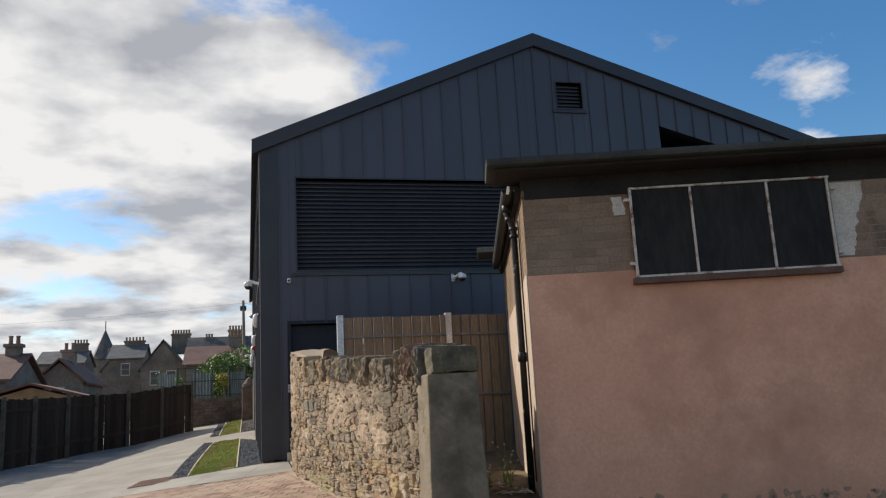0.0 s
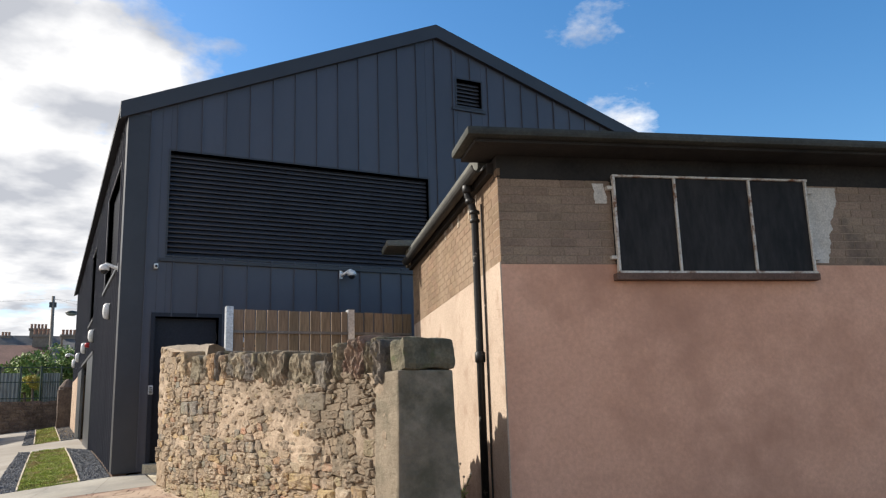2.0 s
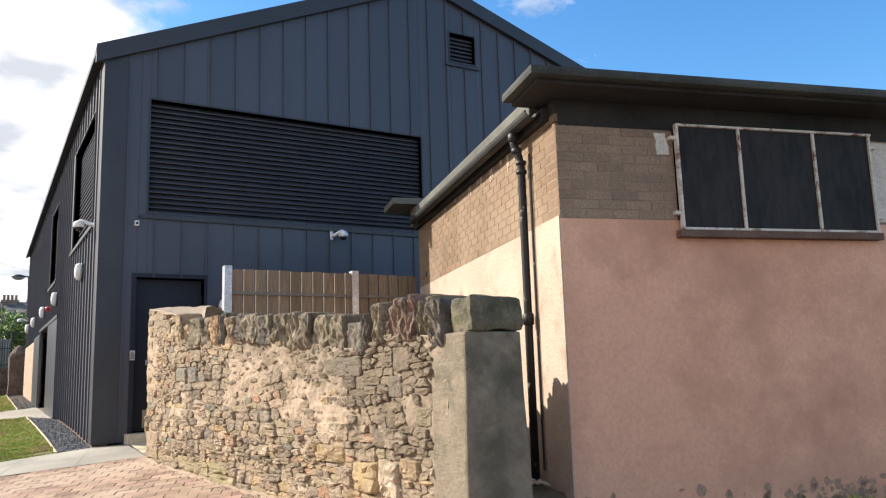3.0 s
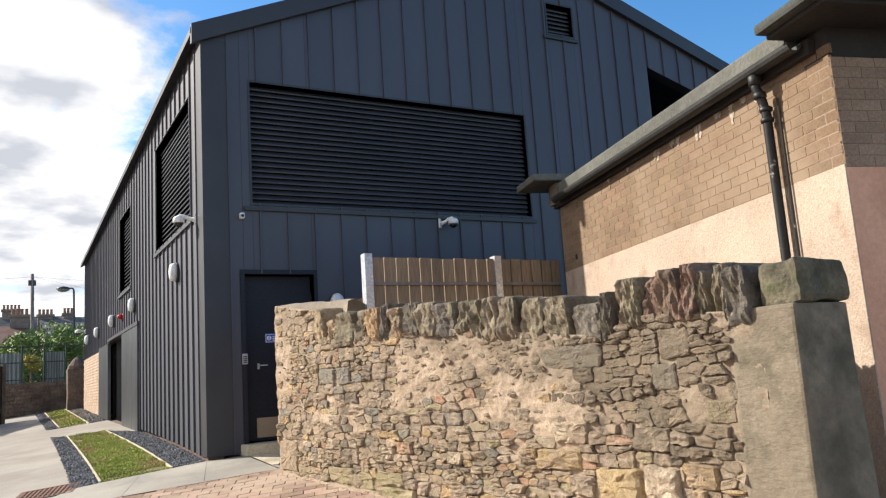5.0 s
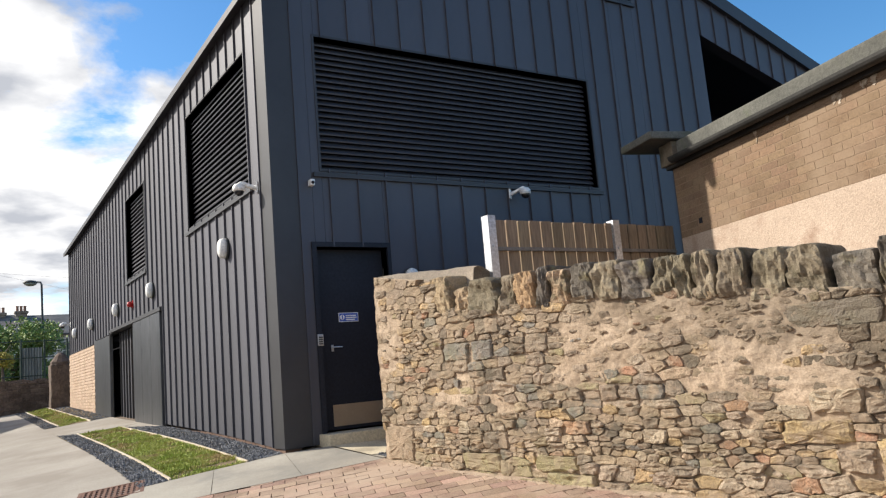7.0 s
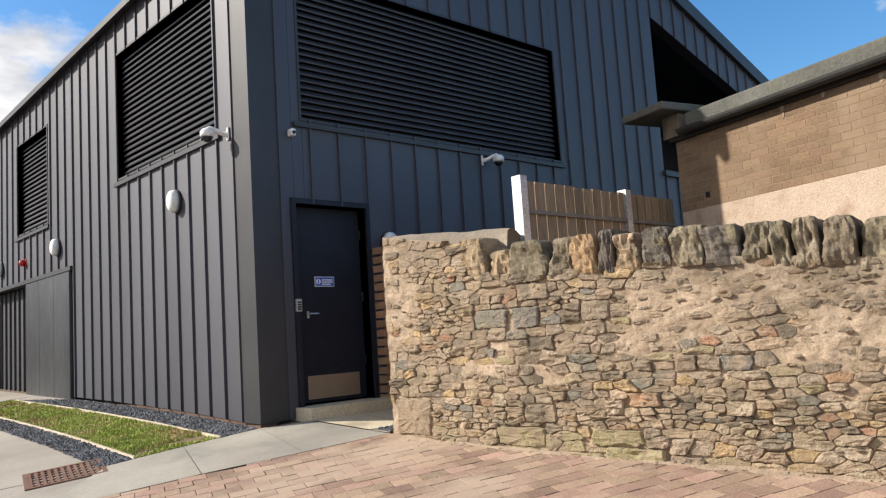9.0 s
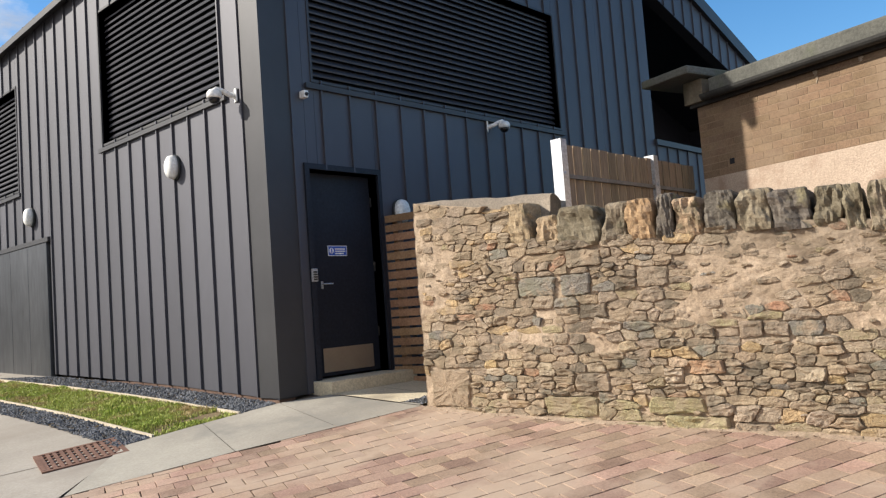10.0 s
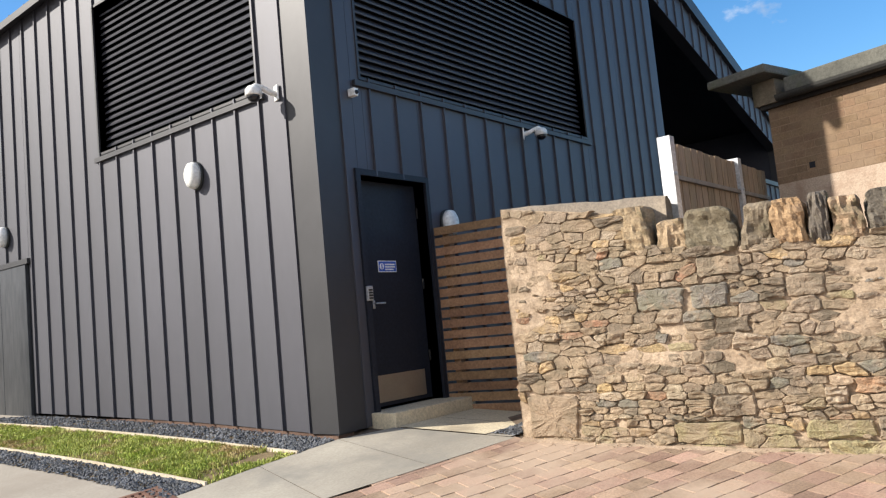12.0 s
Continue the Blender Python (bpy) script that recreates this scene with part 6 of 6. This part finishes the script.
def leaves(name, c, r, n, size, material, seed, label, category, trunk=True):
    e = thing(name, (c[0], c[1], gz(c[0], c[1])), label, category)
    rnd = random.Random(seed)
    z0 = gz(c[0], c[1])
    if trunk:
        bm = bmesh.new()
        tube(bm, [(c[0], c[1], z0 - 0.1), (c[0] + 0.05, c[1], (z0 + c[2]) / 2), (c[0], c[1] + 0.05, c[2])], [0.09, 0.07, 0.035], 8)
        t = wpart("trunk", bm, BARK, e)
        for i in range(6):
            a = rnd.uniform(0, math.tau)
            bm = bmesh.new()
            tube(bm, [(c[0], c[1], c[2] - 0.4 * r[2] + 0.1 * i), (c[0] + math.cos(a) * r[0] * 0.4, c[1] + math.sin(a) * r[1] * 0.4, c[2] - 0.1 + 0.12 * i), (c[0] + math.cos(a) * r[0] * 0.75, c[1] + math.sin(a) * r[1] * 0.75, c[2] + 0.15 * i)], [0.03, 0.02, 0.008], 5)
            part("limb", bm, BARK, t)
    lumps = [(Vector((rnd.uniform(-0.7, 0.7), rnd.uniform(-0.7, 0.7), rnd.uniform(-0.7, 0.8))), rnd.uniform(0.28, 0.5)) for i in range(16)]
    verts, faces = [], []
    for i in range(n):
        o, q = rnd.choice(lumps)
        d = Vector((rnd.gauss(0, 1), rnd.gauss(0, 1), rnd.gauss(0, 1))).normalized() * q * rnd.uniform(0.55, 1.08)
        p = Vector(((o.x + d.x) * r[0], (o.y + d.y) * r[1], (o.z + d.z) * r[2])) + Vector(c)
        if p.z < z0:
            continue
        u = Vector((rnd.gauss(0, 1), rnd.gauss(0, 1), rnd.gauss(0, 1))).normalized() * size * rnd.uniform(0.6, 1.3)
        w = u.orthogonal().normalized() * size * 0.55
        b = len(verts)
        verts += [p - u, p + w, p + u, p - w]
        faces.append((b, b + 1, b + 2, b + 3))
    me = bpy.data.meshes.new("crown")
    me.from_pydata([tuple(v) for v in verts], [], faces)
    me.materials.append(material)
    adopt(e, new("crown", me))
    return e


leaves("tree", (-0.75, 42.0, 2.55), (2.0, 1.4, 1.4), 8000, 0.085, LEAF, 1, "leafy green garden tree behind the end wall", "tree")
leaves("tree", (0.5, 46.0, 3.3), (1.2, 1.2, 1.2), 3000, 0.08, LEAF, 2, "bushy green tree beside the street lamp", "tree")
leaves("shrub", (-1.6, 40.0, 2.2), (0.8, 0.6, 0.7), 1500, 0.06, LEAF, 3, "green shrub over the end wall", "shrub")
leaves("shrub", (-1.3, 39.0, 2.45), (0.42, 0.3, 0.32), 900, 0.045, YELLOW_LEAF, 4, "yellow flowering garden shrub", "shrub")
leaves("shrub", (-3.9, 41.0, 2.3), (0.7, 0.6, 0.7), 1200, 0.06, LEAF, 5, "green garden shrub behind the fence", "shrub")


def mesh_fence():
    f = thing("wire_fence", (-1.4, 35, 0.6), "green wire fence backed with grey sheeting", "fence")
    for x in (-3.1, -2.4, -1.7, -1.0, -0.3, 0.4):
        bm = bmesh.new()
        tube(bm, [(x, 35, 0.4), (x, 35, 2.9)], 0.035, 8)
        wpart("post", bm, GREEN_MESH, f)
    for z in (1.7, 2.3, 2.85):
        bm = bmesh.new()
        tube(bm, [(-3.1, 35, z), (0.4, 35, z)], 0.018, 6)
        wpart("rail", bm, GREEN_MESH, f)
    for x0, x1 in ((-2.55, -1.65), (-0.95, -0.35), (-3.9, -3.2)):
        bm = bmesh.new()
        n = 14
        ring = [(x0 + (x1 - x0) * i / n, 35.2 + (0.02 if i % 2 else -0.02), 0.6) for i in range(n + 1)]
        prism(bm, ring + [(p[0], p[1] + 0.012, p[2]) for p in ring[::-1]], (0, 0, 2.05))
        wpart("sheet", bm, SHEETING, f)


mesh_fence()


def pole_and_lamp():
    e = thing("utility_pole", (-0.42, 66, gz(-0.42, 66)), "weathered timber utility pole with wires", "pole")
    bm = bmesh.new()
    tube(bm, [(-0.36, 66, 0.8), (-0.5, 66, 10.0)], [0.16, 0.11], 10)
    wpart("post", bm, POLE_WOOD, e, smooth=True)
    bm = bmesh.new()
    box(bm, -0.75, -0.25, 65.9, 66.0, 9.15, 9.55, 0.03)
    wpart("box", bm, LAMP_METAL, e)
    for tx, ty, tz in ((30, 52, 8.0), (26, 80, 8.2), (-40, 60, 8.2)):
        bm = bmesh.new()
        a, b = Vector((-0.5, 66, 9.8)), Vector((tx, ty, tz))
        tube(bm, [a.lerp(b, k / 14) - Vector((0, 0, 0.9 * math.sin(math.pi * k / 14))) for k in range(15)], 0.006, 5)
        wpart("wire", bm, IRON, e)
    e = thing("street_lamp", (0.75, 45, gz(0.75, 45)), "dark street lamp with a bowl head", "street lamp")
    bm = bmesh.new()
    tube(bm, [(0.78, 45, 0.6), (0.76, 45, 2.2), (0.72, 45, 2.3), (0.66, 45, 6.1), (0.62, 45, 6.22), (0.45, 45, 6.24)], [0.085, 0.085, 0.055, 0.045, 0.04, 0.035], 10)
    wpart("column", bm, LAMP_METAL, e, smooth=True)
    bm = bmesh.new()
    lathe(bm, [(0.04, 0.10), (0.22, 0.06), (0.31, -0.01), (0.30, -0.04)], pose(0.2, 45, 6.22), 18)
    wpart("hood", bm, LAMP_METAL, e, smooth=True)
    bm = bmesh.new()
    lathe(bm, [(0.28, -0.04), (0.24, -0.11), (0.13, -0.16), (0.02, -0.17)], pose(0.2, 45, 6.22), 18)
    wpart("bowl", bm, SHEETING, e, smooth=True)


pole_and_lamp()


def chimney(parent, x, y, z0, z1, w, d, pots):
    bm = bmesh.new()
    box(bm, x - w / 2, x + w / 2, y - d / 2, y + d / 2, z0, z1)
    box(bm, x - w / 2 - 0.1, x + w / 2 + 0.1, y - d / 2 - 0.1, y + d / 2 + 0.1, z1 + 0.002, z1 + 0.2)
    c = wpart("chimney", bm, HOUSE_STONE, parent)
    for i in range(pots):
        px = x - w / 2 + w * (i + 0.5) / pots
        bm = bmesh.new()
        lathe(bm, [(0.13, z1 + 0.2), (0.11, z1 + 0.6), (0.14, z1 + 0.62), (0.13, z1 + 0.7)], pose(px, y, 0), 8)
        part("pot", bm, POT, c)


def house(x0, x1, y0, y1, base, eave, ridge, along, wall, roof, label, chims, wins=()):
    """A gabled house; along says whether its ridge runs along x or y."""
    e = thing("house", ((x0 + x1) / 2, (y0 + y1) / 2, base), label, "house")
    xm, ym = (x0 + x1) / 2, (y0 + y1) / 2
    bm = bmesh.new()
    if along == "x":
        prism(bm, [(x0, y0, base), (x0, y1, base), (x0, y1, eave), (x0, ym, ridge - 0.15), (x0, y0, eave)], (x1 - x0, 0, 0))
    else:
        prism(bm, [(x0, y0, base), (x0, y0, eave), (xm, y0, ridge - 0.15), (x1, y0, eave), (x1, y0, base)], (0, y1 - y0, 0))
    wpart("wall", bm, wall, e)
    o = 0.3
    k = (ridge - eave) / ((y1 - y0) / 2 if along == "x" else (x1 - x0) / 2)
    for s in (-1, 1):
        bm = bmesh.new()
        if along == "x":
            a = (ym - y0) + o
            prism(bm, [(x0 - o, ym, ridge), (x1 + o, ym, ridge), (x1 + o, ym + s * a, ridge - k * a), (x0 - o, ym + s * a, ridge - k * a)], (0, 0, 0.14))
        else:
            a = (xm - x0) + o
            prism(bm, [(xm, y0 - o, ridge), (xm, y1 + o, ridge), (xm + s * a, y1 + o, ridge - k * a), (xm + s * a, y0 - o, ridge - k * a)], (0, 0, 0.14))
        wpart("roof", bm, roof, e)
    for c in chims:
        chimney(e, *c)
    for wx, wz, ww, wh in wins:
        bm = bmesh.new()
        box(bm, wx - ww / 2 - 0.1, wx + ww / 2 + 0.1, y0 - 0.06, y0 - 0.002, wz - 0.1, wz + wh + 0.1)
        w = wpart("window", bm, HOUSE_RENDER, e)
        for q in (0, 1):
            bm = bmesh.new()
            box(bm, wx - ww / 2, wx + ww / 2, y0 - 0.09, y0 - 0.062, wz + q * wh / 2 + 0.03, wz + (q + 1) * wh / 2 - 0.02)
            part("pane", bm, PANE, w)
    return e


house(-17.2, -13.2, 108, 117, 1.0, 8.7, 10.7, "x", HOUSE_STONE, SLATE, "grey stone house with slate roof and broad chimney", [(-14.7, 112.5, 10.0, 11.1, 2.5, 0.8, 6)], [(-15.2, 6.6, 0.9, 1.4)])
house(-12.2, -7.2, 98, 108, 1.0, 6.7, 9.9, "y", HOUSE_STONE, SLATE, "tall house with grey slate gable roof", [(-8.1, 103, 8.6, 10.9, 2.2, 0.8, 7)], [(-10.6, 4.8, 0.9, 1.5), (-8.8, 4.8, 0.9, 1.5)])
house(-6.6, 3.2, 92, 102, 1.0, 6.4, 9.9, "x", HOUSE_STONE, SLATE, "long terrace with mossy slate roof", [(-4.5, 97, 8.8, 9.7, 0.9, 0.7, 3), (-1.45, 97, 9.3, 10.6, 1.7, 0.7, 5)], [(-4.6, 4.2, 0.9, 1.3), (-2.0, 4.2, 0.9, 1.3)])
house(-5.2, -0.8, 70, 78, 1.0, 5.2, 6.9, "x", HOUSE_STONE, PANTILE, "stone cottage with brown red tiled roof", [(-1.1, 74, 6.0, 7.7, 1.3, 0.8, 4)], [(-2.6, 3.4, 0.8, 1.2)])
house(1.0, 9.0, 80, 90, 1.0, 6.6, 8.6, "x", HOUSE_RENDER, SLATE, "pale harled house with slate roof", [(1.2, 85, 7.4, 8.8, 1.3, 0.8, 4), (3.1, 85, 7.8, 8.9, 0.9, 0.8, 3)], [(3.9, 4.4, 0.9, 1.5), (6.3, 4.4, 0.9, 1.5)])
house(-14.0, -11.0, 58, 66, 0.8, 3.7, 5.1, "y", HOUSE_STONE, PANTILE, "low house with red tiled gable roof", [(-12.7, 62, 4.6, 5.9, 0.9, 0.7, 2)], [(-12.6, 2.2, 0.7, 1.0)])
house(-20.0, -13.1, 48, 56, 0.8, 3.4, 5.0, "x", HOUSE_STONE, PANTILE, "low house with brown tiled roof", [(-13.8, 52, 4.4, 5.5, 0.8, 0.7, 2)])
house(-26.5, -21.0, 112, 120, 0.8, 8.6, 10.4, "x", HOUSE_STONE, SLATE, "distant stone house with dark slate roof", [(-22.0, 116, 9.8, 11.3, 1.8, 0.8, 5)])
house(-21.0, -17.8, 126, 134, 0.8, 8.4, 10.2, "y", HOUSE_STONE, SLATE, "distant gabled stone house", [(-20.3, 130, 9.0, 11.2, 1.0, 0.8, 3), (-18.3, 130, 9.0, 11.0, 1.0, 0.8, 3)])
house(-38.0, -29.0, 96, 106, 0.8, 6.4, 8.6, "x", HOUSE_RENDER, PANTILE, "distant house with red roof", [(-30.0, 101, 8.0, 9.4, 1.4, 0.8, 4)])


def spire():
    e = thing("church_tower", (-27.6, 170, 1.2), "stone church tower with a pointed slate spire", "tower")
    bm = bmesh.new()
    box(bm, -29.6, -25.6, 168, 172, 1.2, 13.2)
    wpart("wall", bm, HOUSE_STONE, e)
    bm = bmesh.new()
    lathe(bm, [(2.9, 13.1), (2.3, 13.9), (1.1, 16.6), (0.1, 18.9)], pose(-27.6, 170, 0), 8)
    wpart("spire", bm, SLATE, e)
    bm = bmesh.new()
    tube(bm, [(-27.6, 170, 18.7), (-27.6, 170, 20.8)], 0.09, 6)
    wpart("finial", bm, LAMP_METAL, e)


spire()


def garden_shed():
    e = thing("garden_shed", (-7.0, 28.2, -0.2), "brown garden shed with a felt gable roof", "shed")
    bm = bmesh.new()
    prism(bm, [(-8.4, 27.2, -0.3), (-8.4, 27.2, 1.6), (-6.9, 27.2, 2.0), (-5.45, 27.2, 1.6), (-5.45, 27.2, -0.3)], (0, 2.4, 0))
    wpart("wall", bm, SLAT_WOOD, e)
    for s, x in ((-1, -8.6), (1, -5.3)):
        bm = bmesh.new()
        prism(bm, [(-6.9, 27.0, 2.08), (x, 27.0, 1.64), (x, 27.0, 1.70), (-6.9, 27.0, 2.15)], (0, 2.8, 0))
        wpart("roof", bm, PANTILE, e)


garden_shed()


# ---- brick pavers ----
def paving():
    e1 = Vector((0.925, -0.380, 0)).normalized()
    e2 = Vector((-e1.y, e1.x, 0)) * -1      # towards the walker
    o = Vector((0.47, 12.46, 0))
    L, W = 0.225, 0.145
    rnd = random.Random(17)
    proto = []
    for k in range(4):
        b = bmesh.new()
        l, w, h, c = L - 0.006, W - 0.006, 0.05, 0.002
        lo = [b.verts.new((x * l / 2 + rnd.uniform(-0.003, 0.003), y * w / 2 + rnd.uniform(-0.003, 0.003), -h)) for x, y in ((-1, -1), (1, -1), (1, 1), (-1, 1))]
        mid = [b.verts.new((v.co.x, v.co.y, -c)) for v in lo]
        top = [b.verts.new((math.copysign(abs(v.co.x) - c, v.co.x), math.copysign(abs(v.co.y) - c, v.co.y), rnd.uniform(-0.002, 0.001))) for v in lo]
        for p, q in ((lo, mid), (mid, top)):
            for i in range(4):
                b.faces.new((p[i], p[(i + 1) % 4], q[(i + 1) % 4], q[i]))
        b.faces.new(top)
        me = bpy.data.meshes.new("paver")
        b.to_mesh(me)
        b.free()
        me.materials.append(PAVER)
        proto.append(me)
    bed = tagged(sheet("pavement_5", [(-9.5, 15.55), (1.30, 12.16), (2.4, 2.0), (-9.5, 2.0)], -0.0165, SAND, 0.5), "red brick paved yard with open joints", "pavement", kind="structure")
    verts, faces, count = [], [], 0
    for r in range(-16, 84):
        for i in range(-60, 16):
            p = o + e2 * (W * (r + 0.5)) + e1 * (L * (i + 0.5) + (L / 2 if r % 2 else 0))
            if p.y < 2.2 or p.x < -9.2 or p.y > 12.52 - 0.306 * (p.x - 0.44) or (p.y > 6.3 and p.x > wall_x(p.y) + 0.05) or p.x > 2.3:
                continue
            z = gz(p.x, p.y) + rnd.uniform(-0.0018, 0.0018)
            yaw = math.atan2(e1.y, e1.x) + rnd.gauss(0, 0.012)
            tilt = Euler((math.atan(0.068) + rnd.gauss(0, 0.007), -math.atan(0.12 if p.x > -4 else 0) + rnd.gauss(0, 0.007), 0)).to_matrix().to_4x4()
            m = Matrix.Translation((p.x, p.y, z)) @ tilt @ Matrix.Rotation(yaw, 4, "Z")
            me = proto[rnd.randrange(4)]
            if -2.3 < p.x < 0.9 and 9.6 < p.y < 12.9 and count < 300:
                ob = new("paver", me)
                ob.parent = bed
                ob.matrix_basis = m
                count += 1
            else:
                b = len(verts)
                verts += [tuple(m @ v.co) for v in me.vertices]
                faces += [tuple(b + k for k in f.vertices) for f in me.polygons]
    me = bpy.data.meshes.new("paver_field")
    me.from_pydata(verts, [], faces)
    me.materials.append(PAVER_MASS)
    ob = new("paver_field", me)
    ob.parent = bed
    tagged(ob, "weathered red brick pavers laid in rows", kind="stuff")


paving()

# ---- many small pieces, last ----
def band_bricks(parent, material, fr, spans, z0, rows):
    proto = {}
    for r in range(rows):
        for a0, a1 in spans:
            a = a0 - (0.1125 if r % 2 else 0)
            while a < a1 - 0.02:
                s, e = max(a0, a), min(a1, a + 0.215)
                a += 0.225
                if e - s < 0.03:
                    continue
                k = round(e - s, 3)
                if k not in proto:
                    b = bmesh.new()
                    prism(b, [(0, -0.012, 0), (k, -0.012, 0), (k, -0.012, 0.0645), (0, -0.012, 0.0645)], (0, 0.024, 0))
                    o = part("brick", b, material, parent)
                    proto[k] = o.data
                else:
                    o = new("brick", proto[k])
                    o.parent = parent
                m = fr(s, z0 + 0.075 * r)
                o.matrix_parent_inverse = Matrix.Translation(-parent.matrix_world.translation) if parent.parent is None else Matrix.Identity(4)
                o.matrix_basis = m


SHED_YAW = math.degrees(math.atan2(SU[1], SU[0]))
rubble_stones()
coping_stones()
brick_plinth()
for _band, _span in zip(band_front, ((0.0, W0 - 0.01), (W1 + 0.01, S_LEN))):
    band_bricks(_band, BRICK_FRONT, lambda a, z: pose(SC[0] + SU[0] * a + SV[0] * 0.010, SC[1] + SU[1] * a + SV[1] * 0.010, z, 0, 0, SHED_YAW), [_span], 1.945, 10)
band_bricks(band_side, BRICK, lambda a, z: pose(SC[0] + SV[0] * (S_DEEP - a) + SU[0] * 0.0112, SC[1] + SV[1] * (S_DEEP - a) + SU[1] * 0.0112, z, 0, 0, SHED_YAW - 90), [(0.0, S_DEEP)], 1.965, 11)
